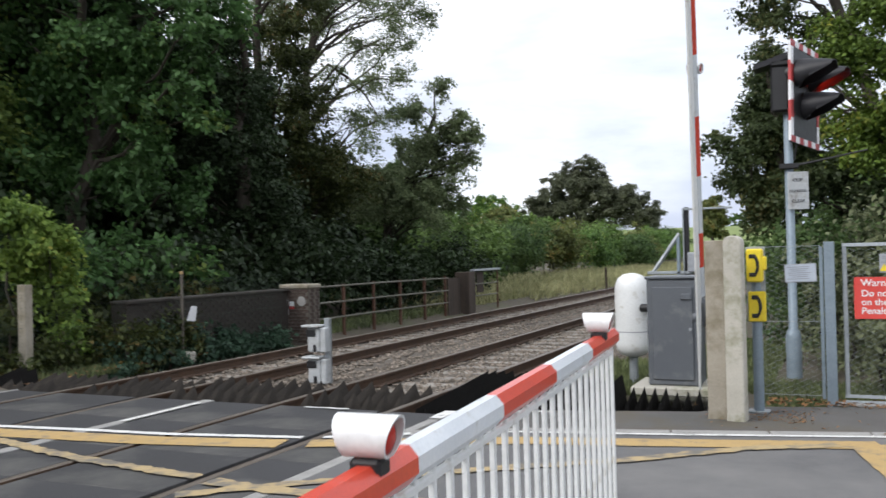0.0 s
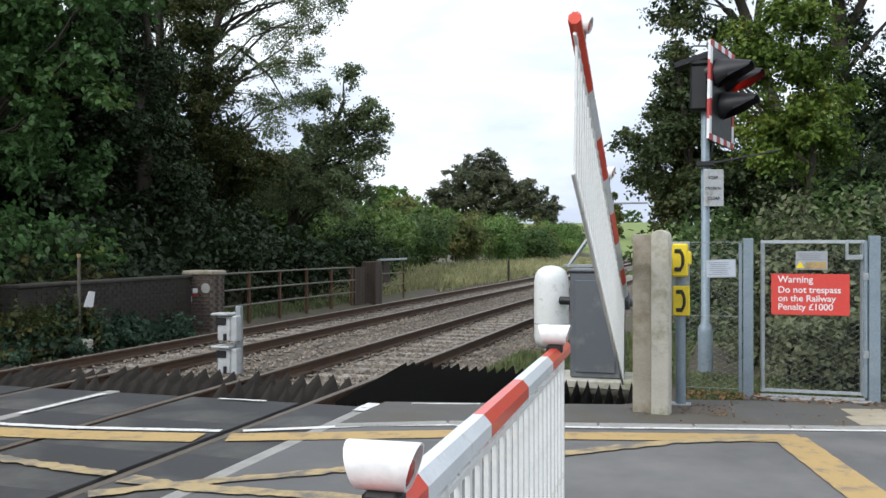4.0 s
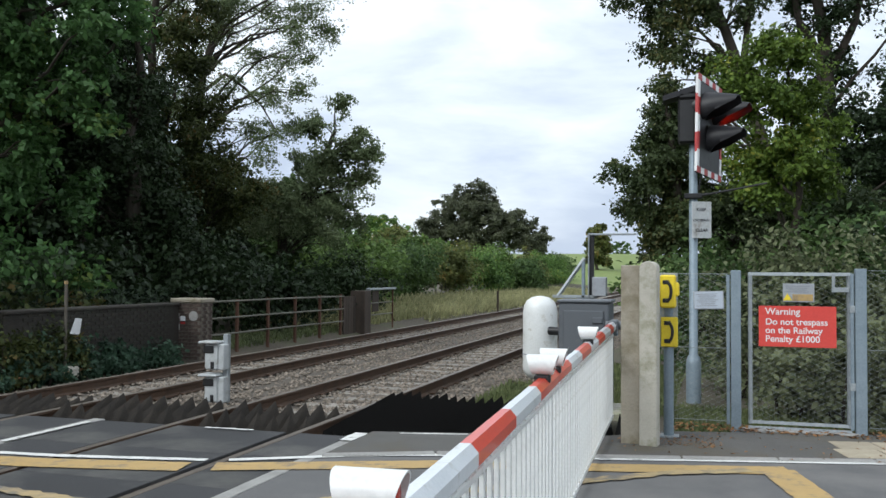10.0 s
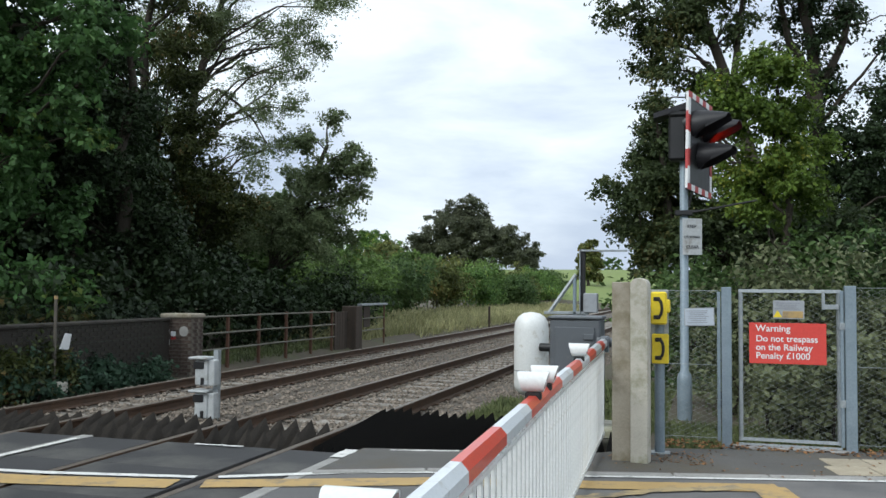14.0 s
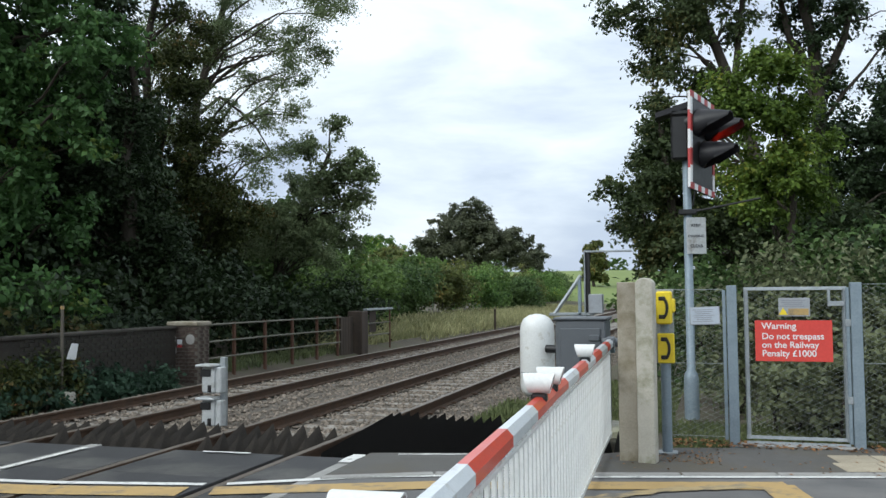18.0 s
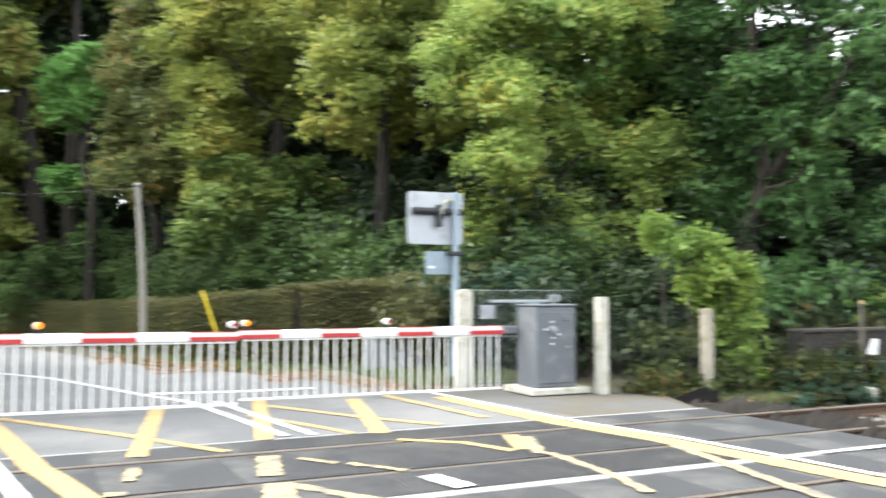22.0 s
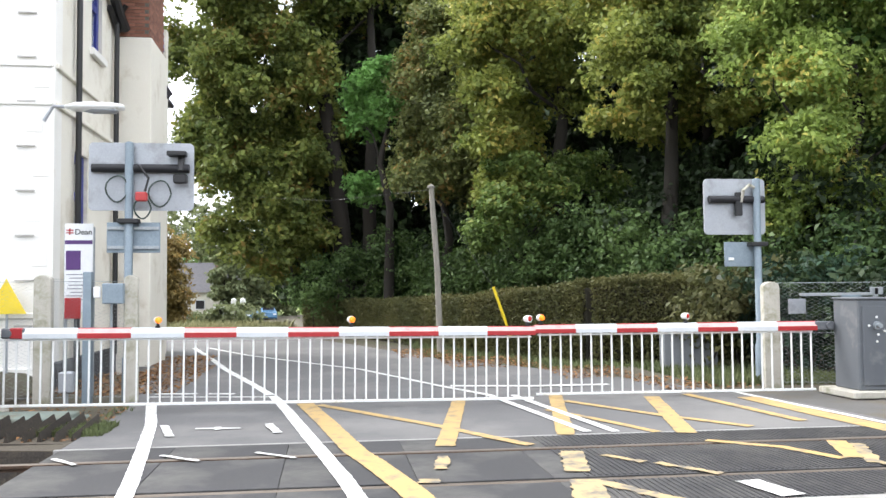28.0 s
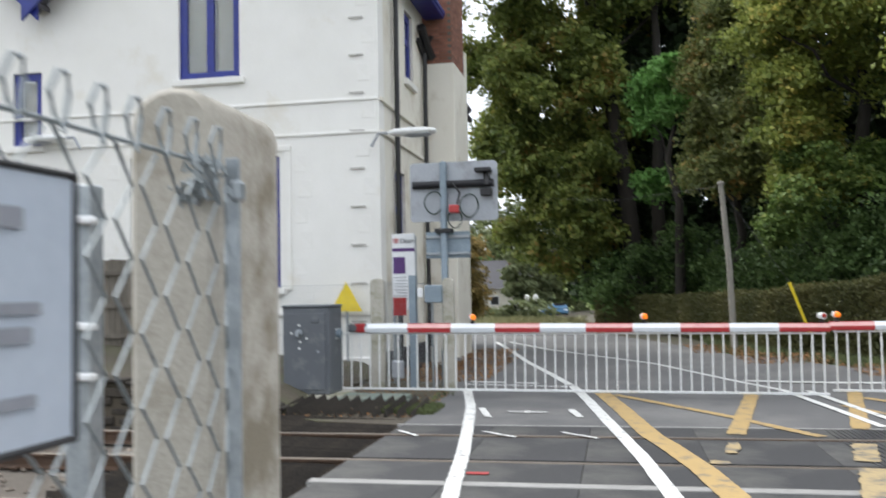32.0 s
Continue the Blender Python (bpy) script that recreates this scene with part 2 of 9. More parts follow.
M["galv_blue"] = mat("grey_blue_steel", (0.27, 0.33, 0.38), (0.19, 0.24, 0.28), 0.55, 0.3, scale=6, fine=50, bump=0.08)
M["wire"] = mat("fence_wire", (0.36, 0.39, 0.4), (0.24, 0.27, 0.28), 0.5, 0.5, scale=20, fine=80, bump=0)
M["wire_green"] = mat("coated_wire", (0.045, 0.07, 0.06), (0.03, 0.048, 0.04), 0.6, 0.0, scale=20, fine=80, bump=0)
M["grey_box"] = mat("grey_enamel", (0.128, 0.14, 0.155), (0.098, 0.107, 0.12), 0.5, 0.1, scale=2.5, fine=120, amount=0.8, bump=0.08, stain=(0.17, 0.178, 0.185), stain_scale=3.5, stain_amount=0.22)
M["cabinet_grey"] = mat("cabinet_grey", (0.2, 0.215, 0.23), (0.15, 0.16, 0.175), 0.55, scale=2.5, fine=100, bump=0.06)
M["white_gloss"] = mat("white_gloss_paint", (0.8, 0.81, 0.8), (0.68, 0.69, 0.68), 0.35, scale=3, fine=50, bump=0.03, stain=(0.5, 0.48, 0.42), stain_scale=6, stain_amount=0.15)
M["boom_white"] = mat("reflective_white", (0.72, 0.75, 0.78), (0.6, 0.64, 0.68), 0.45, scale=4, fine=80, bump=0.02, coat=0.5, stain=(0.5, 0.5, 0.47), stain_scale=9, stain_amount=0.1)
M["boom_red"] = mat("reflective_red", (0.66, 0.065, 0.03), (0.55, 0.05, 0.026), 0.45, scale=4, fine=80, bump=0.02, coat=0.5, spec=0.3)
M["far_red"] = mat("deep_reflective_red", (0.4, 0.022, 0.026), (0.3, 0.018, 0.02), 0.4, scale=4, fine=80, bump=0.02)
# paler red for the arms' upper faces: sky sheen put into the colour
M["far_red_sheen"] = mat("red_with_sky_sheen", (0.72, 0.42, 0.4), (0.6, 0.27, 0.26), 0.3, scale=5, fine=80, bump=0.02, coat=0.8)
M["far_white"] = mat("dull_reflective_white", (0.6, 0.63, 0.66), (0.52, 0.55, 0.58), 0.4, scale=4, fine=80, bump=0.02, coat=0.3)
# brighter white for the upper faces, with the sky's sheen painted in
M["far_white_sheen"] = mat("white_with_sky_sheen", (0.82, 0.84, 0.86), (0.74, 0.77, 0.8), 0.3, scale=5, fine=80, bump=0.02, coat=0.8)
M["dull_red"] = mat("dull_red", (0.5, 0.05, 0.05), (0.33, 0.035, 0.035), 0.5, scale=6, fine=60, bump=0.03)
M["sign_red"] = mat("sign_red", (0.67, 0.07, 0.055), (0.58, 0.055, 0.045), 0.45, scale=2, fine=40, bump=0.02)
M["sign_white"] = mat("sign_white", (0.8, 0.81, 0.82), (0.7, 0.71, 0.72), 0.45, scale=2, fine=40, bump=0.02)
M["sign_grey"] = mat("sign_back_grey", (0.4, 0.42, 0.45), (0.33, 0.35, 0.38), 0.45, 0.3, scale=2.5, fine=40, bump=0.03, stain=(0.27, 0.28, 0.29), stain_scale=3, stain_amount=0.25)
M["text_dark"] = mat("dark_print", (0.05, 0.05, 0.06), (0.03, 0.03, 0.035), 0.6, bump=0)
M["text_grey"] = mat("grey_print", (0.3, 0.31, 0.34), (0.24, 0.25, 0.28), 0.6, bump=0)
M["phone_yellow"] = mat("phone_yellow", (0.85, 0.66, 0.03), (0.7, 0.52, 0.03), 0.4, scale=4, fine=60, bump=0.03)
M["black"] = mat("black_plastic", (0.018, 0.018, 0.02), (0.01, 0.01, 0.011), 0.45, scale=8, fine=60, bump=0.05)
M["hood"] = mat("signal_hood", (0.022, 0.022, 0.026), (0.014, 0.014, 0.017), 0.5, scale=8, fine=60, bump=0.05, spec=0.35)
M["rust_paint"] = mat("rusty_rail_paint", (0.2, 0.205, 0.175), (0.12, 0.1, 0.075), 0.8, scale=7, fine=70, amount=1.0, bump=0.3)
M["rusty"] = mat("rusty_post", (0.13, 0.06, 0.035), (0.075, 0.04, 0.028), 0.9, scale=7, fine=70, amount=1.0, bump=0.4)
M["timber_dark"] = mat("tarred_timber", (0.075, 0.055, 0.042), (0.035, 0.027, 0.021), 0.9, scale=4, fine=60, stretch=(1, 1, 0.2), bump=0.5, rand=0.2)
M["timber_grey"] = mat("grey_timber", (0.18, 0.16, 0.132), (0.095, 0.082, 0.066), 0.9, scale=4, fine=60, stretch=(1, 1, 0.12), bump=0.5, rand=0.15)
M["brick"] = mat("old_brick", (0.3, 0.13, 0.085), (0.16, 0.075, 0.055), 0.9, scale=9, fine=60, bump=0.4, rand=0.25)
M["brick_pier"] = mat("pier_brick", (0.09, 0.058, 0.046), (0.035, 0.026, 0.022), 0.92, scale=6, fine=60, bump=0.5, rand=0.12, stain=(0.15, 0.135, 0.11), stain_scale=3, stain_amount=0.35)
# parapet brick, its colour darkened for the shade of the overhanging trees
M["brick_dark"] = mat("shaded_brick", (0.037, 0.03, 0.025), (0.02, 0.017, 0.014), 0.92, scale=6, fine=60, bump=0.5, rand=0.1, stain=(0.045, 0.04, 0.03), stain_scale=3, stain_amount=0.3)
M["mortar"] = mat("mortar", (0.16, 0.145, 0.125), (0.09, 0.082, 0.07), 0.95, scale=9, fine=60, bump=0.4)
M["house_white"] = mat("white_painted_render", (0.86, 0.85, 0.82), (0.74, 0.73, 0.69), 0.8, scale=1.2, fine=40, amount=0.9, bump=0.25, stain=(0.74, 0.71, 0.64), stain_scale=0.8, stain_amount=0.12, bump_dist=0.008)
M["house_cream"] = mat("cream_painted_render", (0.8, 0.77, 0.69), (0.68, 0.65, 0.57), 0.85, scale=1.2, fine=40, amount=0.9, bump=0.25, stain=(0.58, 0.53, 0.44), stain_scale=0.9, stain_amount=0.22)
M["plinth"] = mat("dark_plinth", (0.045, 0.043, 0.05), (0.025, 0.025, 0.03), 0.7, scale=4, fine=60, bump=0.3)
M["blue_paint"] = mat("blue_gloss_paint", (0.015, 0.03, 0.26), (0.01, 0.02, 0.17), 0.35, scale=4, fine=60, bump=0.05)
M["slate"] = mat("roof_slate", (0.13, 0.125, 0.135), (0.07, 0.068, 0.075), 0.7, scale=4, fine=50, bump=0.3, rand=0.2)
M["roof_tile"] = mat("roof_tile", (0.22, 0.13, 0.09), (0.12, 0.075, 0.055), 0.85, scale=4, fine=50, bump=0.3, rand=0.2)
M["curtain"] = mat("blind_fabric", (0.4, 0.36, 0.27), (0.3, 0.27, 0.2), 0.9, scale=2, fine=30, stretch=(1, 6, 0.4), bump=0.2)
M["pane_pale"] = mat("pale_pane_sheet", (0.6, 0.64, 0.62), (0.47, 0.51, 0.5), 0.9, scale=2, fine=30, stretch=(1, 6, 0.4), bump=0.2)
# grey of the painted shadow ticks under the quoins
M["quoin_shade"] = mat("quoin_shadow_grey", (0.5, 0.48, 0.45), (0.36, 0.35, 0.33), 0.9, scale=9, fine=60, bump=0.2)
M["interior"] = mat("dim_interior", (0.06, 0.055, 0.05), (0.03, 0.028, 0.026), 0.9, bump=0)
M["bark"] = mat("bark", (0.062, 0.05, 0.037), (0.024, 0.02, 0.015), 0.95, scale=3, fine=25, stretch=(1, 1, 0.25), amount=1.0, bump=0.9, bump_dist=0.03)
M["bark_dark"] = mat("dark_bark", (0.034, 0.028, 0.022), (0.013, 0.011, 0.009), 0.95, scale=3, fine=25, stretch=(1, 1, 0.25), amount=1.0, bump=0.9, bump_dist=0.03)
M["pole_wood"] = mat("pole_wood", (0.33, 0.315, 0.28), (0.19, 0.175, 0.15), 0.9, scale=3, fine=40, stretch=(1, 1, 0.1), bump=0.4)
M["amber_off"] = mat("amber_lens_unlit", (0.4, 0.2, 0.03), (0.25, 0.12, 0.02), 0.15, bump=0)
M["purple"] = mat("purple_print", (0.09, 0.03, 0.16), (0.07, 0.025, 0.13), 0.5, bump=0)
M["slab_green"] = mat("greenish_slab", (0.21, 0.25, 0.22), (0.12, 0.15, 0.13), 0.85, scale=3, fine=60, bump=0.3, stain=(0.15, 0.14, 0.1), stain_scale=2, stain_amount=0.35)
M["amber"] = glow("amber_lens", (1.0, 0.22, 0.01), 0.35)
M["red_lens"] = glow("red_lens_lit", (1.0, 0.03, 0.01), 7.0)
M["red_off"] = mat("red_lens", (0.5, 0.03, 0.02), (0.35, 0.02, 0.015), 0.15, bump=0)
M["tactile"] = mat("tactile_paving", (0.42, 0.37, 0.28), (0.3, 0.26, 0.19), 0.9, scale=5, fine=60, bump=0.4, rand=0.12)
M["car_blue"] = mat("car_blue", (0.1, 0.22, 0.36), (0.08, 0.18, 0.3), 0.25, 0.3, bump=0)
M["tyre"] = mat("tyre_rubber", (0.03, 0.03, 0.03), (0.02, 0.02, 0.02), 0.8, bump=0.1)
M["unit_grey"] = mat("unit_grey", (0.5, 0.52, 0.53), (0.36, 0.38, 0.39), 0.5, scale=6, fine=60, bump=0.05, stain=(0.26, 0.25, 0.23), stain_scale=5, stain_amount=0.3)
M["board_blue"] = mat("notice_face", (0.5, 0.55, 0.62), (0.44, 0.49, 0.56), 0.3, scale=2, fine=40, bump=0.02)
M["fallen"] = mat("fallen_leaf", (0.3, 0.15, 0.05), (0.16, 0.075, 0.03), 0.8, scale=9, fine=40, island=0.4, bump=0)
M["grass"] = mat("grass_blade", (0.15, 0.175, 0.065), (0.07, 0.095, 0.035), 0.7, scale=0.8, fine=4, island=0.35, bump=0)
M["grass_dry"] = mat("dry_grass_blade", (0.42, 0.4, 0.21), (0.22, 0.23, 0.1), 0.8, scale=0.5, fine=4, island=0.35, bump=0)
M["moss"] = mat("moss", (0.13, 0.17, 0.03), (0.06, 0.09, 0.02), 0.95, scale=7, fine=60, bump=0.7)
M["glass"] = bpy.data.materials.new("window_glass")
M["glass"].use_nodes = True
_g = M["glass"].node_tree.nodes["Principled BSDF"]
_g.inputs["Base Color"].default_value = (0.9, 0.93, 0.93, 1)
_g.inputs["Roughness"].default_value = 0.03
_g.inputs["Transmission Weight"].default_value = 0.85
_g.inputs["IOR"].default_value = 1.45
M["leaf_dark"] = leaf_mat("leaf_dark", (0.123, 0.194, 0.062), (0.036, 0.070, 0.025), None)
M["leaf_mid"] = leaf_mat("leaf_mid", (0.18, 0.3, 0.078), (0.055, 0.11, 0.032), (0.36, 0.39, 0.080), 0.25)
M["leaf_lime"] = leaf_mat("leaf_lime", (0.35, 0.385, 0.095), (0.105, 0.15, 0.037), (0.5, 0.43, 0.115), 0.4, trans=0.42)
M["leaf_golden"] = leaf_mat("leaf_golden", (0.27, 0.38, 0.08), (0.1, 0.17, 0.04), (0.44, 0.44, 0.09), 0.45, trans=0.42)
M["leaf_hazel"] = leaf_mat("leaf_hazel", (0.19, 0.27, 0.07), (0.06, 0.105, 0.03), (0.34, 0.32, 0.08), 0.25)
M["leaf_chestnut"] = leaf_mat("leaf_chestnut", (0.25, 0.29, 0.075), (0.085, 0.125, 0.036), (0.36, 0.27, 0.085), 0.25, trans=0.4)
M["leaf_olive"] = leaf_mat("leaf_olive", (0.209, 0.232, 0.075), (0.077, 0.098, 0.036), (0.307, 0.210, 0.068), 0.4)
M["leaf_green"] = leaf_mat("leaf_green", (0.185, 0.28, 0.08), (0.07, 0.12, 0.035), None)
M["leaf_bright"] = leaf_mat("leaf_bright", (0.2, 0.4, 0.11), (0.1, 0.2, 0.05), None)
M["leaf_fresh"] = leaf_mat("leaf_fresh", (0.095, 0.19, 0.06), (0.034, 0.072, 0.024), (0.17, 0.23, 0.055), 0.2)
M["leaf_ivy_tree"] = leaf_mat("leaf_ivy_tree", (0.085, 0.115, 0.045), (0.026, 0.042, 0.017), (0.16, 0.15, 0.055), 0.2)
# oak leaves lightened and greyed: distance haze put into the colour
M["leaf_oak_haze"] = leaf_mat("leaf_oak_haze", (0.145, 0.155, 0.095), (0.075, 0.088, 0.055), None, island=0.2, trans=0.3)
M["leaf_bramble"] = leaf_mat("leaf_bramble", (0.2, 0.225, 0.12), (0.035, 0.05, 0.022), None, island=0.6, trans=0.3)
M["leaf_maple"] = leaf_mat("leaf_maple", (0.15, 0.225, 0.038), (0.045, 0.08, 0.019), (0.29, 0.3, 0.05), 0.2)
M["leaf_beech"] = leaf_mat("leaf_beech", (0.36, 0.46, 0.12), (0.14, 0.21, 0.058), (0.56, 0.49, 0.14), 0.4, trans=0.44)
M["leaf_grey"] = leaf_mat("leaf_grey", (0.213, 0.263, 0.135), (0.094, 0.128, 0.061), None, trans=0.5)
M["leaf_hedge"] = leaf_mat("leaf_hedge", (0.17, 0.16, 0.065), (0.08, 0.09, 0.036), (0.23, 0.135, 0.062), 0.5, island=0.2)
M["leaf_blue"] = leaf_mat("leaf_ivy", (0.062, 0.115, 0.072), (0.022, 0.045, 0.028), None)
# dark evergreen green, deepened further by the canopy's shade put into the colour
M["leaf_deep_shade"] = leaf_mat("leaf_deep_shade", (0.04, 0.066, 0.026), (0.013, 0.024, 0.01), None, trans=0.2)
M["leaf_brown"] = leaf_mat("leaf_brown", (0.078, 0.095, 0.027), (0.026, 0.038, 0.012), (0.13, 0.095, 0.03), 0.3, trans=0.25)
# far foliage with the haze of the distance painted in
M["leaf_haze"] = leaf_mat("leaf_far_haze", (0.24, 0.27, 0.13), (0.12, 0.15, 0.075), None)
M["leaf_gold"] = leaf_mat("leaf_gold", (0.36, 0.27, 0.1), (0.19, 0.155, 0.06), (0.44, 0.28, 0.09), 0.5)

# ---- mesh tools ----
class Mesh:
    """Collects verts and faces for one mesh."""

    def __init__(self):
        self.v, self.f = [], []

    def add(self, verts, faces, m=None):
        o = len(self.v)
        if m is not None:
            verts = [tuple(m @ Vector(p)) for p in verts]
        self.v.extend(verts)
        self.f.extend([tuple(i + o for i in f) for f in faces])
        return self

    def box(self, c, s, b=0.0, m=None):
        """A box by centre and size, its edges cut by b."""
        hx, hy, hz = s[0] / 2, s[1] / 2, s[2] / 2
        if b <= 0:
            vs = [(c[0] + x * hx, c[1] + y * hy, c[2] + z * hz) for x in (-1, 1) for y in (-1, 1) for z in (-1, 1)]
            fs = [(0, 1, 3, 2), (4, 6, 7, 5), (0, 4, 5, 1), (2, 3, 7, 6), (0, 2, 6, 4), (1, 5, 7, 3)]
            return self.add(vs, fs, m)
        b = min(b, hx * 0.9, hy * 0.9, hz * 0.9)
        vs, ix, fs = [], {}, []
        for x in (-1, 1):
            for y in (-1, 1):
                for z in (-1, 1):
                    for k in range(3):
                        d = [hx - b, hy - b, hz - b]
                        d[k] += b
                        ix[x, y, z, k] = len(vs)
                        vs.append((c[0] + x * d[0], c[1] + y * d[1], c[2] + z * d[2]))
        for k in range(3):
            i, j = [a for a in range(3) if a != k]
            for s_ in (-1, 1):
                q = []
                for a, e in ((-1, -1), (1, -1), (1, 1), (-1, 1)):
                    p = [0, 0, 0]
                    p[k], p[i], p[j] = s_, a, e
                    q.append(ix[(*p, k)])
                flip = (s_ > 0) == (k == 1)
                fs.append(tuple(q[::-1]) if flip else tuple(q))
            for a in (-1, 1):
                for e in (-1, 1):
                    p, r = [0, 0, 0], [0, 0, 0]
                    p[i], p[j], p[k] = a, e, -1
                    r[i], r[j], r[k] = a, e, 1
                    fs.append((ix[(*p, i)], ix[(*r, i)], ix[(*r, j)], ix[(*p, j)]))
        for x in (-1, 1):
            for y in (-1, 1):
                for z in (-1, 1):
                    fs.append(tuple(ix[x, y, z, k] for k in range(3)))
        return self.add(vs, fs, m)

    def tube(self, pts, r, n=8, r1=None, cap=True):
        """A tube along points, tapering from r to r1."""
        pts = [Vector(p) for p in pts]
        r1 = r if r1 is None else r1
        o = len(self.v)
        up = Vector((0.31, 0.12, 0.94)).normalized()
        for i, p in enumerate(pts):
            d = (pts[min(i + 1, len(pts) - 1)] - pts[max(i - 1, 0)]).normalized()
            u = d.cross(up)
            u = u.normalized() if u.length > 0.05 else d.cross(Vector((1, 0, 0))).normalized()
            w = d.cross(u)
            rr = r + (r1 - r) * i / max(1, len(pts) - 1)
            for k in range(n):
                a = 2 * math.pi * k / n + math.pi / n
                self.v.append(tuple(p + u * (math.cos(a) * rr) + w * (math.sin(a) * rr)))
        for i in range(len(pts) - 1):
            for k in range(n):
                a, b = o + i * n + k, o + i * n + (k + 1) % n
                self.f.append((a, b, b + n, a + n))
        if cap:
            self.f.append(tuple(o + k for k in range(n))[::-1])
            e = o + (len(pts) - 1) * n
            self.f.append(tuple(e + k for k in range(n)))
        return self

    def lathe(self, prof, n=16, m=None):
        """Turns a profile of (radius, z) round z."""
        vs = [(r * math.cos(2 * math.pi * k / n), r * math.sin(2 * math.pi * k / n), z) for r, z in prof for k in range(n)]
        fs = [(i * n + k, i * n + (k + 1) % n, (i + 1) * n + (k + 1) % n, (i + 1) * n + k) for i in range(len(prof) - 1) for k in range(n)]
        fs += [tuple(range(n))[::-1], tuple((len(prof) - 1) * n + k for k in range(n))]
        return self.add(vs, fs, m)

    def slab(self, outline, z0, z1, m=None):
        """A flat outline (x, y) given thickness from z0 to z1."""
        n = len(outline)
        vs = [(x, y, z0) for x, y in outline] + [(x, y, z1) for x, y in outline]
        fs = [tuple(range(n))[::-1], tuple(range(n, 2 * n))] + [(i, (i + 1) % n, n + (i + 1) % n, n + i) for i in range(n)]
        return self.add(vs, fs, m)

    def ribbon(self, pts, w, z, dz=0.003, jag=0.0, rng=None):
        """A painted band of width w along (x, y) points on the ground, with a worn edge."""
        fine = []
        for (x0, y0), (x1, y1) in zip(pts, pts[1:]):
            k = max(1, int(math.hypot(x1 - x0, y1 - y0) / 0.07)) if jag else 1
            fine += [(x0 + (x1 - x0) * i / k, y0 + (y1 - y0) * i / k) for i in range(k)]
        fine.append(pts[-1])
        o = len(self.v)
        for i, p in enumerate(fine):
            a, b = fine[max(0, i - 1)], fine[min(len(fine) - 1, i + 1)]
            dx, dy = b[0] - a[0], b[1] - a[1]
            l = math.hypot(dx, dy) or 1
            for s in (-1, 1):
                h = s * (w / 2 + (rng.uniform(-jag, jag) if jag else 0))
                self.v.append((p[0] - dy / l * h, p[1] + dx / l * h, z + dz))
        for i in range(len(fine) - 1):
            a = o + 2 * i
            self.f.append((a, a + 2, a + 3, a + 1))
        return self

    def data(self, name, material, smooth=None):
        me = bpy.data.meshes.new(name)
        me.from_pydata(self.v, [], self.f)
        bm = bmesh.new()
        bm.from_mesh(me)
        if len(self.f) < 40000 and self.closed:
            bmesh.ops.recalc_face_normals(bm, faces=bm.faces)
        bm.to_mesh(me)
        bm.free()
        if material is not None:
            me.materials.append(material)
        if smooth:
            me.shade_smooth()
            me.set_sharp_from_angle(angle=radians(smooth))
        return me

    closed = True


def part(name, mesh, material, parent=None, label="", smooth=None, at=None):
    """Links a mesh as one object under a thing or a part."""
    me = mesh if isinstance(mesh, bpy.types.Mesh) else mesh.data(name, M[material] if isinstance(material, str) else material, smooth)
    ob = new(name, me)
    if parent is not None:
        ob.parent = parent
    if at is not None:
        ob.matrix_basis = at
    if label:
        ob["label"] = label
    return ob


def thing(name, at, label, category, group="", kind=""):
    """An empty at the base of a thing, to carry its parts."""
    ob = new(name)
    ob.empty_display_size = 0.1
    ob.matrix_basis = at
    return tagged(ob, label, category, group, kind)


def solid(name, mesh, material, label, category, group="", kind="", smooth=None, at=None):
    """A thing that is one mesh."""
    return tagged(part(name, mesh, material, None, "", smooth, at), label, category, group, kind)


def letters(name, body, size, material, parent, at, label=""):
    """Words in the built-in font, as a thin mesh."""
    cu = bpy.data.curves.new(name, "FONT")
    cu.body, cu.size, cu.extrude, cu.offset = body, size, 0.001, size * 0.014
    tmp = bpy.data.objects.new(name, cu)
    scene.collection.objects.link(tmp)
    dg = bpy.context.evaluated_depsgraph_get()
    me = bpy.data.meshes.new_from_object(tmp.evaluated_get(dg))
    bpy.data.objects.remove(tmp)
    me.materials.clear()
    me.materials.append(M[material])
    return part(name, me, None, parent, label, at=at)


def quads(name, verts, material, parent=None, label="", uvless=True):
    """A mesh of loose four-cornered leaves from an array of n x 4 x 3."""
    n = len(verts)
    me = bpy.data.meshes.new(name)
    me.vertices.add(n * 4)
    me.vertices.foreach_set("co", np.ascontiguousarray(verts, dtype=np.float32).ravel())
    me.loops.add(n * 4)
    me.loops.foreach_set("vertex_index", np.arange(n * 4, dtype=np.int32))
    me.polygons.add(n)
    me.polygons.foreach_set("loop_start", np.arange(0, n * 4, 4, dtype=np.int32))
    me.update(calc_edges=True)
    me.materials.append(M[material])
    return part(name, me, None, parent, label)


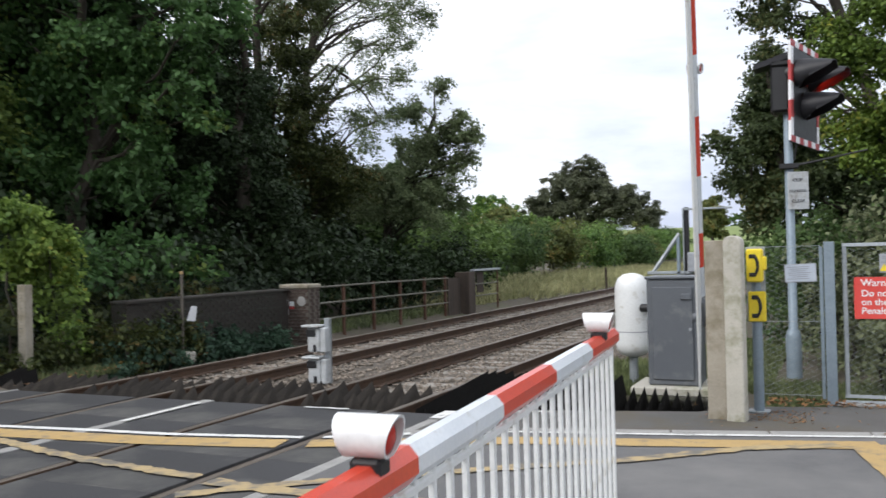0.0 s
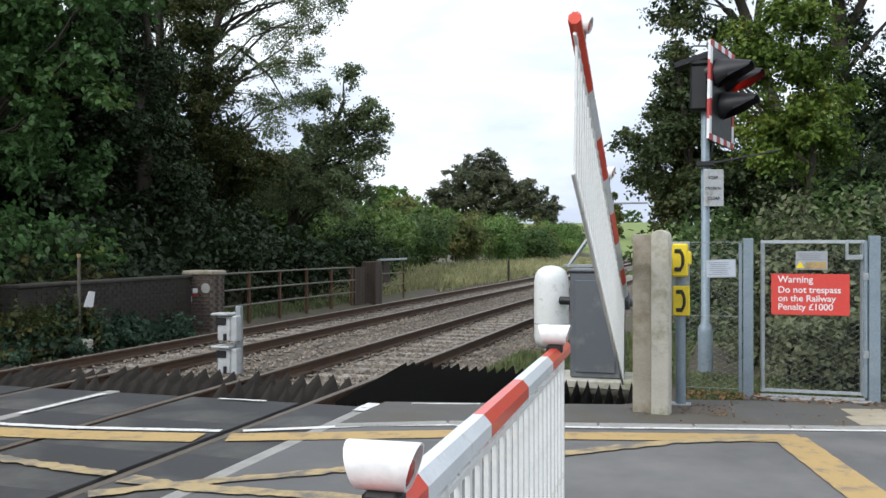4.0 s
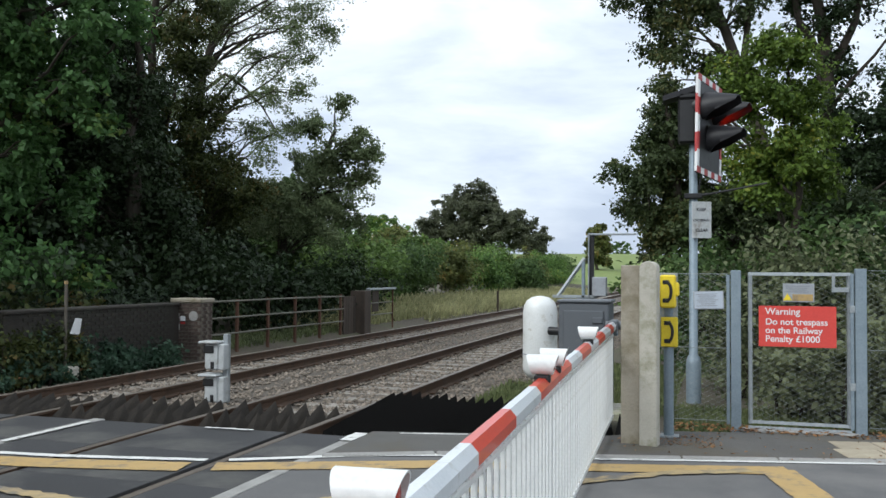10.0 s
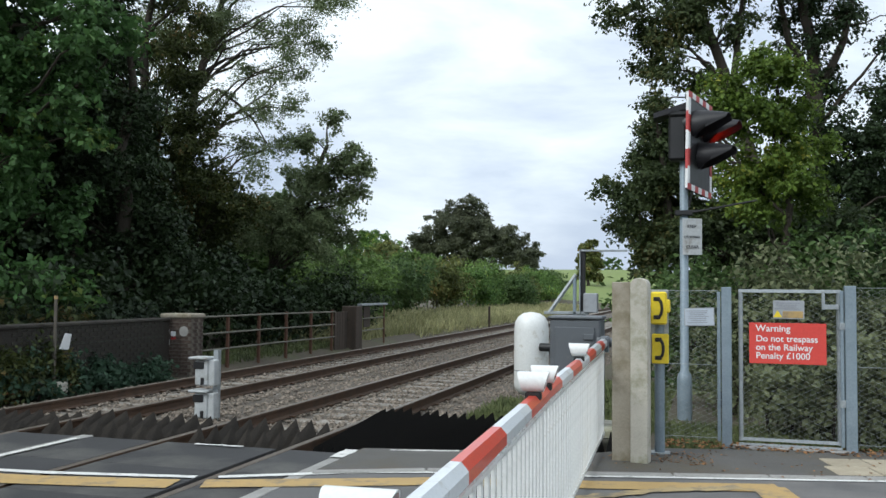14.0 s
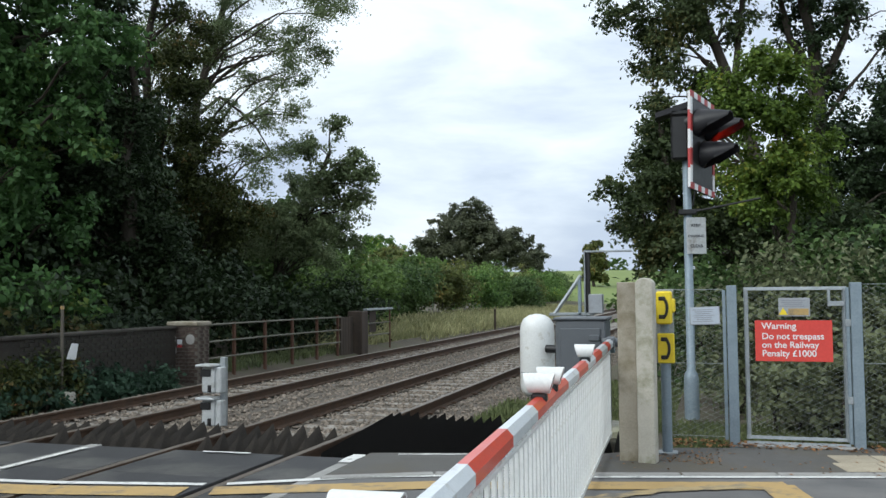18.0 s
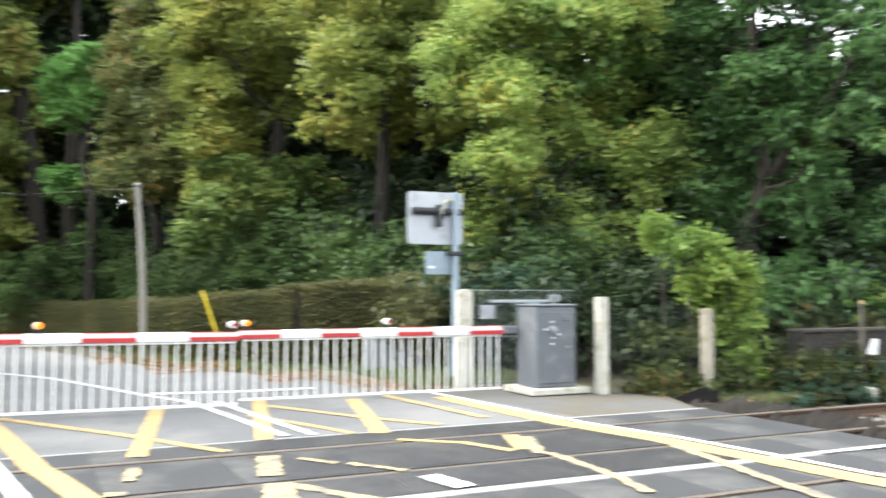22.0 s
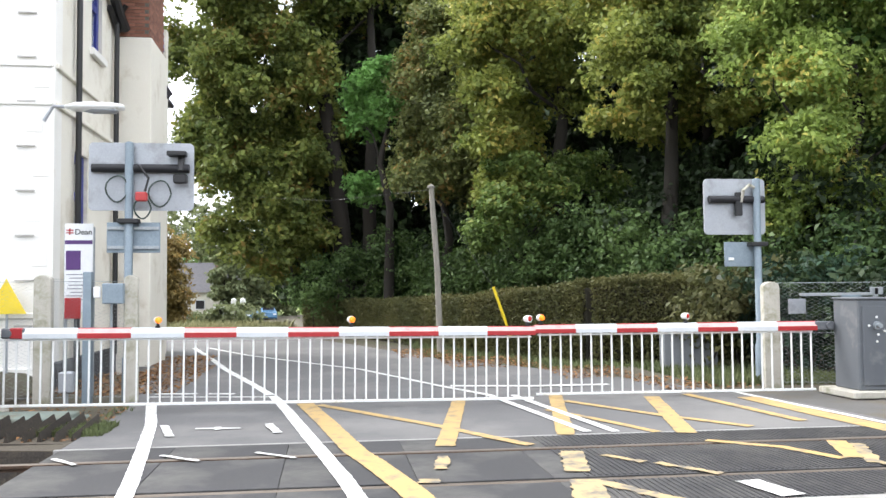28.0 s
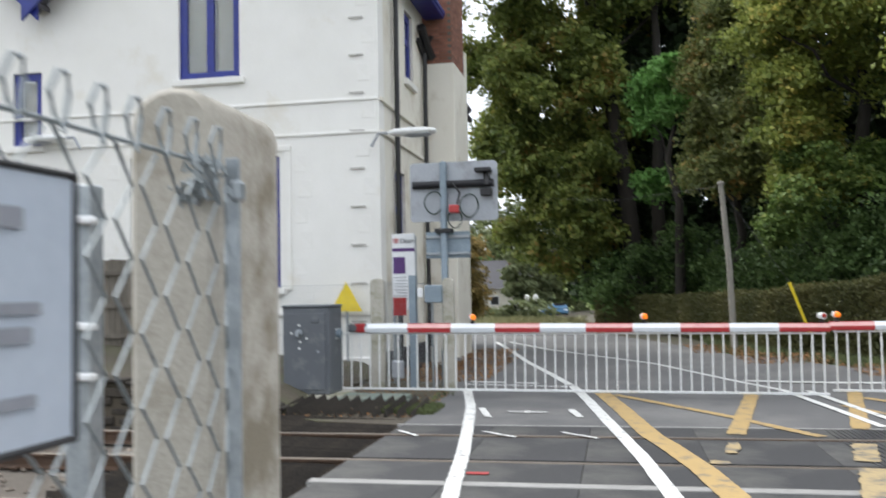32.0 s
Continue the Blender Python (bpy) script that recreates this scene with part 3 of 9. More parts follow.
def leaf_quads(rng, pos, size, long=1.7, droop=0.5, out=None):
    """Bent diamonds at the positions, of random turn; they tend to face outwards and up."""
    n = len(pos)
    nrm = rng.normal(size=(n, 3)) * 0.75
    nrm[:, 2] += 0.7
    if out is not None:
        nrm += out * 1.1
    nrm /= np.linalg.norm(nrm, axis=1)[:, None]
    ax = rng.normal(size=(n, 3))
    ax[:, 2] -= droop
    ax -= nrm * np.sum(ax * nrm, axis=1)[:, None]
    ax /= np.linalg.norm(ax, axis=1)[:, None]
    sd = np.cross(nrm, ax)
    s = (size * rng.uniform(0.6, 1.35, n))[:, None]
    a = pos - ax * s * long * 0.5
    c = pos + ax * s * long * 0.5 - nrm * s * 0.25
    b = pos + sd * s * 0.5 + nrm * s * 0.12
    d = pos - sd * s * 0.5 + nrm * s * 0.12
    return np.stack([a, b, c, d], axis=1)

# ---- ground, road, track ----
RAILS = (-4.93, -3.425, -1.505, 0.0)
Y0, Y1 = -3.0, 8.5            # ends of the crossing deck
rng = random.Random(3)


def smooth01(a, b, x):
    t = min(1.0, max(0.0, (x - a) / (b - a)))
    return t * t * (3 - 2 * t)


def ground_z(x, y):
    d = math.hypot(x, y)
    z = -0.16 + 0.05 * noise.noise(Vector((x * 0.2, y * 0.2, 0)))
    corridor = smooth01(-7.2, -6.2, x) * (1 - smooth01(1.2, 2.2, x)) * (smooth01(8.2, 8.6, y) + 1 - smooth01(-3.1, -2.7, y))
    z -= 0.35 * corridor
    if x < -7.5 and y > 9:
        z += 0.5 * smooth01(-7.5, -14, x)
    z -= 1.5 * smooth01(36, 56, -x) * (1 - smooth01(35, 70, abs(y + 8)))
    z += 7.5 * smooth01(90, 260, d) + 16 * smooth01(260, 1600, d)
    return z


def ground_sheet():
    ticks = sorted(set([round(s * v, 2) for s in (-1, 1) for v in (0, 1.2, 2.2, 3.2, 4.5, 6, 7.5, 9, 11, 14, 18, 24, 32, 45, 60, 80, 110, 150, 200, 260, 350, 600, 1200, 3000)]))
    xs = sorted(set(ticks + [-6.2, -7.2, -5.0, 1.7]))
    ys = sorted(set(ticks + [-2.7, -3.1, 8.2, 8.6, 10, 12, 16, 20, 28]))
    m = Mesh()
    m.v = [(x, y, ground_z(x, y)) for x in xs for y in ys]
    k = len(ys)
    m.f = [(i * k + j, (i + 1) * k + j, (i + 1) * k + j + 1, i * k + j + 1) for i in range(len(xs) - 1) for j in range(k - 1)]
    ob = solid("ground", m, "soil", "leaf-strewn earth and rough grass under the trees", "ground", kind="structure", smooth=60)
    ob.data.materials.append(M["field"])
    for p in ob.data.polygons:
        c = p.center
        p.material_index = 1 if math.hypot(c.x, c.y) > 110 else 0
    return ob


ground_sheet()

# carriageway on both sides of the deck
ROAD_R = [(-40, -6.5), (-28, -1.4), (-22.07, 0.67), (-16.45, 2.33), (-13.64, 3.98), (-11.54, 4.91), (-9.87, 5.57), (-8.5, 6.05), (-5.66, 6.4)]
ROAD_L = [(-5.66, -3.0), (-9.0, -3.05), (-11.6, -3.6), (-14.75, -4.3), (-22, -5.2), (-30, -7.6), (-40, -12.5)]
solid("road_far", Mesh().slab(ROAD_L + ROAD_R, -0.14, -0.002), "asphalt", "worn grey asphalt road curving away beyond the crossing", "road", kind="structure")
ROAD_N = [(0.75, -4.5), (14, -4.5), (14, 11.0), (8, 9.42), (5.49, 8.82), (3.02, 8.21), (1.69, 7.91), (0.75, 7.5)]
solid("road_near", Mesh().slab(ROAD_N, -0.14, -0.002), "asphalt", "worn grey asphalt road before the crossing", "road", kind="structure")
solid("pavement", Mesh().slab([(0.75, 7.52), (1.69, 7.93), (3.02, 8.23), (5.49, 8.84), (8, 9.44), (14, 11.02), (14, 12.0), (6, 10.35), (3.6, 9.75), (3.1, 9.3), (0.75, 8.75)], -0.14, 0.012), "asphalt_path", "patched dark asphalt footway with leaves along its edge", "pavement", kind="structure")
solid("verge_far", Mesh().slab([(-5.66, 6.42), (-8.5, 6.07), (-9.87, 5.59), (-11.54, 4.93), (-13.6, 4.05), (-14.2, 5.6), (-12, 8.6), (-7.4, 9.2), (-5.66, 8.5)], -0.14, -0.02), "soil", "earth verge with leaves beside the far barrier", "verge", kind="structure")
solid("footpath_far", Mesh().slab([(-5.66, -3.02), (-9.0, -3.07), (-11.75, -3.64), (-11.75, -5.4), (-9.4, -5.6), (-6.5, -5.0), (-5.9, -4.2)], -0.2, -0.01), "soil", "trodden earth and moss beside the far barrier machine", "verge", kind="structure")

solid("pavement_far", Mesh().slab([(-5.66, 6.3), (-9.2, 5.9), (-9.4, 8.5), (-7.6, 8.9), (-5.66, 8.45)], -0.16, -0.012), "asphalt_path", "dark worn asphalt footway round the far barrier machine", "pavement", kind="structure")

# deck of rubber panels, each laid between two lines along the rails
deck = thing("crossing_deck", pose(0, 0, 0), "dark rubber level crossing panels between the rails", "crossing deck", kind="structure")
_panel = {}


def panel(x0, x1, y0, y1):
    key = (round(x1 - x0, 3), round(y1 - y0, 3))
    if key not in _panel:
        _panel[key] = Mesh().box((0, 0, -0.06), (key[0] - 0.004, key[1] - 0.004, 0.12), 0.004).data("panel", M["panel"])
    return part("panel", _panel[key], None, deck, at=pose((x0 + x1) / 2, (y0 + y1) / 2, -0.004))


LANES = [(-5.63, -4.975), (-4.82, -3.535), (-3.38, -2.53), (-2.37, -1.55), (-1.395, -0.11), (0.045, 0.6)]
for x0, x1 in LANES:
    k = 10
    for i in range(k):
        panel(x0, x1, Y0 + (Y1 - Y0) * i / k, Y0 + (Y1 - Y0) * (i + 1) / k)
for x, w, n in ((-2.45, 0.15, "six_foot_strip"), (0.675, 0.13, "edge_strip"), (-5.655, 0.045, "edge_strip")):
    part(n, Mesh().box((x, (Y0 + Y1) / 2, -0.06), (w, Y1 - Y0 + 0.12, 0.122), 0.005), "concrete_strip", deck, "pale concrete edge strip")

# ribbed tread on the deck beyond the middle of the road
tread = Mesh()
for x0, x1 in ((-5.6, -5.0), (-4.8, -3.56), (-3.36, -2.56)):
    y = 1.9
    while y < 6.2:
        tread.box(((x0 + x1) / 2, y, 0.0), (x1 - x0, 0.022, 0.008))
        y += 0.055
part("tread", tread, "panel", deck, "raised ribs of the rubber tread")["kind"] = "stuff"


def rail_mesh(y0, y1):
    prof = [(-0.07, -0.159), (0.07, -0.159), (0.07, -0.148), (0.012, -0.125), (0.009, -0.045), (0.034, -0.036), (0.035, -0.008), (0.024, 0.0),
            (-0.024, 0.0), (-0.035, -0.008), (-0.034, -0.036), (-0.009, -0.045), (-0.012, -0.125), (-0.07, -0.148)]
    n = len(prof)
    vs = [(x, y, z) for y in (y0, y1) for x, z in prof]
    fs = [(i, (i + 1) % n, n + (i + 1) % n, n + i) for i in range(n)] + [tuple(range(n)), tuple(range(n, 2 * n))[::-1]]
    me = Mesh().add(vs, fs).data("rail", M["rail_rust"])
    me.materials.append(M["rail_top"])
    for p in me.polygons:
        if p.normal.z > 0.6 and p.center.z > -0.01:
            p.material_index = 1
    return me


_rail = rail_mesh(-60, 190)
_sleeper = Mesh().box((0, 0, -0.235), (2.5, 0.26, 0.16), 0.02).data("sleeper", M["sleeper"])
_clip = Mesh().box((0, 0, -0.145), (0.26, 0.09, 0.03), 0.008).data("rail_clip", M["rail_rust"])
for tr, (xa, xb) in enumerate(((RAILS[0], RAILS[1]), (RAILS[2], RAILS[3]))):
    track = thing("railway_track", pose(0, 0, 0), "rusty steel rails on concrete sleepers in stone ballast", "railway track", "pair of tracks")
    for x in (xa, xb):
        part("rail", _rail, None, track, at=pose(x, 0, 0))
    for i in range(-18, 190):
        y = Y1 + 0.45 + i * 0.65 if i >= 0 else Y0 - 0.4 + (i + 1) * 0.65
        if y > 80:
            break
        s = part("sleeper", _sleeper, None, track, at=pose((xa + xb) / 2, y, -0.03, rz=rng.uniform(-0.4, 0.4)))
        if y < 30:
            for x in (xa, xb):
                part("rail_clip", _clip, None, track, at=pose(x, y, 0))


def ballast_z(x):
    """Cross-section of the ballast: level with the sleepers, shoulders falling off."""
    z = -0.178
    z -= 0.24 * smooth01(0.85, 1.75, x) + 0.24 * (1 - smooth01(-6.6, -5.75, x))
    for a, b in ((RAILS[0], RAILS[1]), (RAILS[2], RAILS[3])):
        c = (a + b) / 2
        if abs(x - c) < 0.55:
            z -= 0.02
    if abs(x + 2.465) < 0.35:
        z -= 0.03
    return z


def ballast(y0, y1, name):
    m = Mesh()
    xs = [-6.9 + i * 0.2 for i in range(46)]
    ys = [y0 + (y1 - y0) * i / max(1, int((y1 - y0) / 1.0)) for i in range(int((y1 - y0) / 1.0) + 1)]
    m.v = [(x, y, ballast_z(x) + rng.uniform(-0.015, 0.015)) for x in xs for y in ys]
    k = len(ys)
    m.f = [(i * k + j, (i + 1) * k + j, (i + 1) * k + j + 1, i * k + j + 1) for i in range(len(xs) - 1) for j in range(k - 1)]
    return solid(name, m, "ballast_bed", "grey stone ballast bed", "ballast", kind="structure", smooth=60)


ballast(Y1 + 0.02, 190, "ballast_ahead")
ballast(-60, Y0 - 0.02, "ballast_behind")


def stones(n, y0, y1, seed, size):
    """Loose broken stones as small tetra-like lumps, joined."""
    r = np.random.default_rng(seed)
    y = y0 + (y1 - y0) * r.random(n) ** 1.6
    x = r.uniform(-6.6, 1.7, n)
    m = Mesh()
    m.closed = False
    base = np.array([(1, 0, 0), (-1, 0, 0), (0, 1, 0), (0, -1, 0), (0, 0, 1), (0, 0, -1)], float)
    faces = [(0, 2, 4), (2, 1, 4), (1, 3, 4), (3, 0, 4), (2, 0, 5), (1, 2, 5), (3, 1, 5), (0, 3, 5)]
    vs, fs = [], []
    for i in range(n):
        if min(abs(x[i] - a) for a in RAILS) < 0.085:
            continue
        s = size * r.uniform(0.6, 1.5)
        q = base * r.uniform(0.55, 1.0, (6, 1)) * s
        a = r.uniform(0, 6.28)
        c, sn = math.cos(a), math.sin(a)
        q = np.stack([q[:, 0] * c - q[:, 1] * sn + x[i], q[:, 0] * sn + q[:, 1] * c + y[i], q[:, 2] * 0.75 + ballast_z(x[i]) + s * 0.3], axis=1)
        o = len(vs)
        vs.extend(map(tuple, q))
        fs.extend((f[0] + o, f[1] + o, f[2] + o) for f in faces)
    m.v, m.f = vs, fs
    return solid("ballast_stones", m, "stone", "broken grey and buff ballast stones round the sleepers", "ballast", kind="stuff")


stones(34000, Y1 + 0.3, 42, 5, 0.033)
stones(2500, -14, Y0 - 0.3, 6, 0.042)


# anti-trespass guards: rows of triangular timber arris strips at both ends of the deck
def guard_row(x0, x1, y, run, sign, mat_name, spike, name_label, group, top=0.115):
    g = thing("trespass_guard", pose(0, y, 0), name_label, "trespass guard", group)
    x = x0
    k = 0
    while x < x1 - 0.02:
        w = spike
        key = ("arris", round(w, 3), round(run, 2), mat_name, top)
        if key not in _panel:
            h = 0.15
            w *= 0.9
            vs = [(-w / 2, 0, -0.3), (w / 2, 0, -0.3), (0, 0, -0.02 if run > 1 else -0.14), (-w / 2, run, top - 0.25), (w / 2, run, top - 0.25), (0, run, top)]
            _panel[key] = Mesh().add(vs, [(0, 1, 2), (3, 5, 4), (0, 3, 4, 1), (1, 4, 5, 2), (2, 5, 3, 0)]).data("arris_strip", M[mat_name])
        part("arris_strip", _panel[key], None, g, at=pose(x + w / 2, 0, rng.uniform(-0.03, 0.015), rz=0 if sign > 0 else 180))
        x += w
        k += 1
    return g


GL = "row of dark weathered triangular guard strips beside the crossing deck"
for x0, x1 in ((-6.4, -5.02), (-4.84, -3.52), (-3.34, -1.6), (-1.42, -0.1)):
    guard_row(x0, x1, Y1 + 0.1, 0.42, 1, "guard", 0.2, GL, "guards at the deck's end", 0.11 if x0 > -4 else 0.06)
    guard_row(x0, x1, Y1 + 0.6, 0.7, 1, "guard", 0.2, GL, "guards at the deck's end", 0.1 if x0 > -4 else 0.05)
    guard_row(x0, x1, Y0 - 0.08, 2.0, -1, "guard", 0.135, GL, "guards at the deck's end", 0.03)
guard_row(0.09, 1.99, Y1 + 0.35, 2.2, 1, "guard_dark", 0.12, "row of black triangular guard strips beside the crossing deck", "guards at the deck's end")
guard_row(2.0, 3.2, 9.25, 0.85, 1, "guard_dark", 0.12, "row of black triangular guard strips by the barrier machine", "guards at the deck's end")
guard_row(0.09, 2.6, Y0 - 0.08, 1.6, -1, "guard_dark", 0.1, "row of black triangular guard strips beside the crossing deck", "guards at the deck's end")
guard_row(-7.0, -6.5, Y1 + 0.15, 1.0, 1, "guard_dark", 0.1, "row of black triangular guard strips by the verge", "guards at the deck's end")
guard_row(0, 2.1, 0, 1.1, 1, "guard", 0.17, "row of brown weathered triangular guard strips beside the far machine", "guards at the deck's end", 0.06).matrix_basis = pose(-6.25, -5.15, 0.1, rz=90)

# ---- painted markings ----
prng = random.Random(11)
PAINT_Z = [0.0055]


def paint(name, bands, mat_name, label, jag=0.005):
    t = thing(name, pose(0, 0, 0), label, "road marking", kind="structure")
    for w, pts in bands:
        PAINT_Z[0] += 0.0002
        part("paint_band", Mesh().ribbon(pts, w, PAINT_Z[0], 0.0, jag, prng), mat_name, t)
    return t


EDGE_R = [(-9.3, 5.82), (-7.5, 5.98), (-6.68, 6.06), (-5.79, 6.14), (-5.14, 6.2), (-3.87, 6.5), (-2.5, 6.66), (-1.49, 6.75), (-0.12, 7.02)]
EDGE_R2 = [(0.06, 7.08), (0.69, 7.42), (1.1, 7.66), (1.69, 7.86), (3.02, 8.15), (5.49, 8.76), (9, 9.6)]
paint("edge_line_right", [(0.1, EDGE_R), (0.1, EDGE_R2)], "white_paint", "white road edge line across the crossing")
YR = [(-8.4, 5.72), (-6.45, 5.82), (-5.3, 5.92), (-3.87, 6.22), (-2.5, 6.36), (-1.44, 6.46), (-0.15, 6.72)]
YR2 = [(0.08, 6.8), (1.1, 7.2), (1.86, 7.5), (3.4, 7.86), (4.72, 8.2)]
paint("box_edge_right", [(0.33, YR), (0.3, YR2), (0.3, [(4.62, 8.2), (4.98, 6.55), (5.4, 4.6)])], "yellow_paint", "yellow box junction border line")
paint("footway_line_outer", [(0.14, [(-9.3, -2.8), (-7.2, -2.4), (-5.41, -2.14), (-3.75, -1.91), (-2.34, -1.75), (-1.08, -1.59), (0.6, -1.45), (3.0, -1.3)])], "white_paint", "white line along the outer side of the footway")
paint("footway_line_inner", [(0.13, [(-22, -4.05), (-18.5, -3.2), (-14.75, -2.37), (-11.79, -1.6), (-10.04, -1.17)]), (0.15, [(-9.9, -1.13), (-8.47, -0.88), (-5.64, -0.45), (-3.84, -0.17), (-1.94, 0.06), (0.5, 0.3), (2.6, 0.5)])], "white_paint", "white line between footway and carriageway")
paint("box_edge_left", [(0.24, [(-8.9, -0.62), (-6.9, -0.3), (-5.02, -0.03), (-4.4, 0.12), (-3.2, 0.36), (-1.8, 0.55), (0.6, 0.9), (2.6, 1.2)])], "yellow_paint", "yellow box junction border line")
paint("box_hatching", [(0.14, [(-8.7, -0.42), (-6.47, 1.0), (-5.58, 1.46), (-5.07, 1.75)]), (0.2, [(-9.1, 1.62), (-5.15, 0.88)]),
                       (0.14, [(-8.47, 3.03), (-6.86, 3.83), (-5.8, 4.49)]), (0.12, [(-7.6, 2.55), (-6.8, 2.9), (-5.62, 3.31)]), (0.22, [(-8.7, 4.4), (-5.5, 3.6)]),
                       (0.2, [(-9.15, 3.07), (-5.62, 2.27)]), (0.13, [(-5.01, 3.6), (-4.5, 4.17), (-3.86, 4.42)]), (0.2, [(-4.75, 4.88), (-3.88, 4.55)]),
                       (0.15, [(-8.9, 5.0), (-6.1, 5.28)])], "yellow_paint", "yellow criss-cross box junction hatching", 0.008)
paint("box_hatching_deck", [(0.22, [(-4.65, 2.05), (-3.7, 1.85)]), (0.26, [(-3.38, 1.83), (-2.5, 1.62), (-1.6, 1.4), (-0.2, 1.05)]), (0.14, [(-3.3, 1.9), (-2.2, 2.5), (-1.1, 3.1), (0.4, 3.9)]),
                           (0.13, [(-3.6, 4.68), (-2.34, 4.6), (-1.75, 4.46)]), (0.14, [(-3.4, 6.12), (-1.53, 5.68), (-0.06, 5.48)]), (0.16, [(0.1, 5.42), (0.7, 5.36), (1.64, 5.44), (2.6, 5.5)]),
                           (0.14, [(0.12, 5.02), (0.69, 5.5), (1.45, 6.08), (2.96, 7.1), (3.7, 7.74), (4.4, 8.08)]), (0.14, [(-4.55, 4.98), (-3.62, 4.58)]), (0.1, [(-4.4, 2.3), (-4.0, 2.55)]),
                           (0.1, [(-3.95, 2.65), (-3.4, 3.02)]), (0.12, [(-4.6, 0.78), (-4.0, 0.7)]), (0.16, [(-3.6, 0.55), (-3.45, 0.52)])], "yellow_faded", "worn yellow box junction hatching over the deck", 0.022)
paint("centre_line", [(0.11, [(-22, -3.65), (-18.73, -2.27), (-15.72, -0.55), (-14.11, 0.37), (-10.66, 1.57), (-9.34, 2.1), (-5.76, 2.55)]),
                      (0.11, [(-9.27, 2.45), (-5.7, 2.86)])], "white_paint", "double white centre line of the road")
paint("stop_line", [(0.16, [(-10.5, -2.95), (-10.38, -2.32)]), (0.16, [(-10.36, -2.15), (-10.25, -1.74)]), (0.1, [(-10.1, -3.0), (-9.74, -1.2)]), (0.2, [(-10.7, 1.7), (-10.42, 3.0), (-10.4, 4.3)])], "white_paint", "white stop line before the far barrier")
paint("footway_marks", [(0.1, [(-7.1, -2.23), (-6.25, -2.02)]), (0.07, [(-6.76, -1.82), (-6.72, -1.3)]), (0.07, [(-6.85, -1.57), (-6.63, -1.55)]), (0.1, [(-7.0, -1.0), (-6.3, -0.86)]),
                        (0.06, [(-5.1, -2.9), (-4.75, -2.6)]), (0.06, [(-5.1, -1.9), (-4.75, -1.5)]), (0.06, [(-5.1, -1.0), (-4.75, -0.6)]), (0.22, [(-3.1, 3.1), (-2.55, 3.2)]),
                        (0.14, [(0.68, 8.2), (0.68, 8.62)]), (0.05, [(-1.0, 8.4), (-0.45, 8.42)]), (0.05, [(1.05, 8.73), (1.73, 8.9)]), (0.07, [(-2.4, 7.1), (-2.38, 8.3)])], "white_paint", "small white survey marks on the crossing", 0.01)
solid("red_mark", Mesh().ribbon([(-2.85, -1.72), (-2.85, -1.52)], 0.09, 0.002, 0.004), "dull_red", "small red painted mark on the deck", "road marking", kind="structure")

# ---- barriers ----
def lamp_head(parent, at, lens, lens_label, hooded, turn=0.0):
    """A barrier lamp: a hooded barrel on the near booms, a small white housing turned askew on the far ones."""
    foot = Mesh().box((0, 0, 0.012), (0.085, 0.07, 0.05), 0.01) if hooded else Mesh().box((0, 0, 0.012), (0.05, 0.06, 0.03), 0.006).tube([(0, 0, 0.02), (0, 0, 0.06)], 0.02, 10)
    lp = part("lamp_foot", foot, "black", parent, "black lamp foot", at=at)
    if hooded:
        n, vs, fs = 22, [], []
        for sx in (-1, 1):
            for i in range(n):
                a = 2 * math.pi * i / n
                for r in (0.054, 0.048):
                    z = max(0.036, 0.088 + math.sin(a) * r)
                    vs.append((sx * (0.054 + 0.031 * (z - 0.036) / 0.106), math.cos(a) * r, z))
        m = 2 * n
        for i in range(n):
            a, e = 2 * i, 2 * ((i + 1) % n)
            fs += [(a, e, m + e, m + a), (a + 1, m + a + 1, m + e + 1, e + 1), (a, a + 1, e + 1, e), (m + a, m + e, m + e + 1, m + a + 1)]
        part("lamp_hood", Mesh().add(vs, fs), "white_gloss", lp, "white hooded lamp body", 40)
        for sx in (-1, 1):
            part("lamp_lens", Mesh().lathe([(0.047, 0.0), (0.041, 0.01), (0.02, 0.02)], 18, pose(sx * 0.044, 0, 0.088, 0, 90 * sx)), lens, lp, lens_label, 40)
    else:
        m = pose(0, 0, 0.098, 0, 0, turn) @ pose(0, 0, 0, 0, 90)
        long = 0.035 if lens == "amber" else 0.0
        part("lamp_hood", Mesh().lathe([(0.01, -0.066), (0.034, -0.058), (0.045, -0.036), (0.048, -0.01), (0.051, 0.042 - long), (0.042, 0.042 - long)], 18, m), "white_gloss", lp, "white lamp housing", 40)
        part("lamp_lens", Mesh().lathe([(0.044, 0.028 - long), (0.042, 0.034), (0.03, 0.053), (0.004, 0.06)], 18, m), lens, lp, lens_label, 40)
    return lp


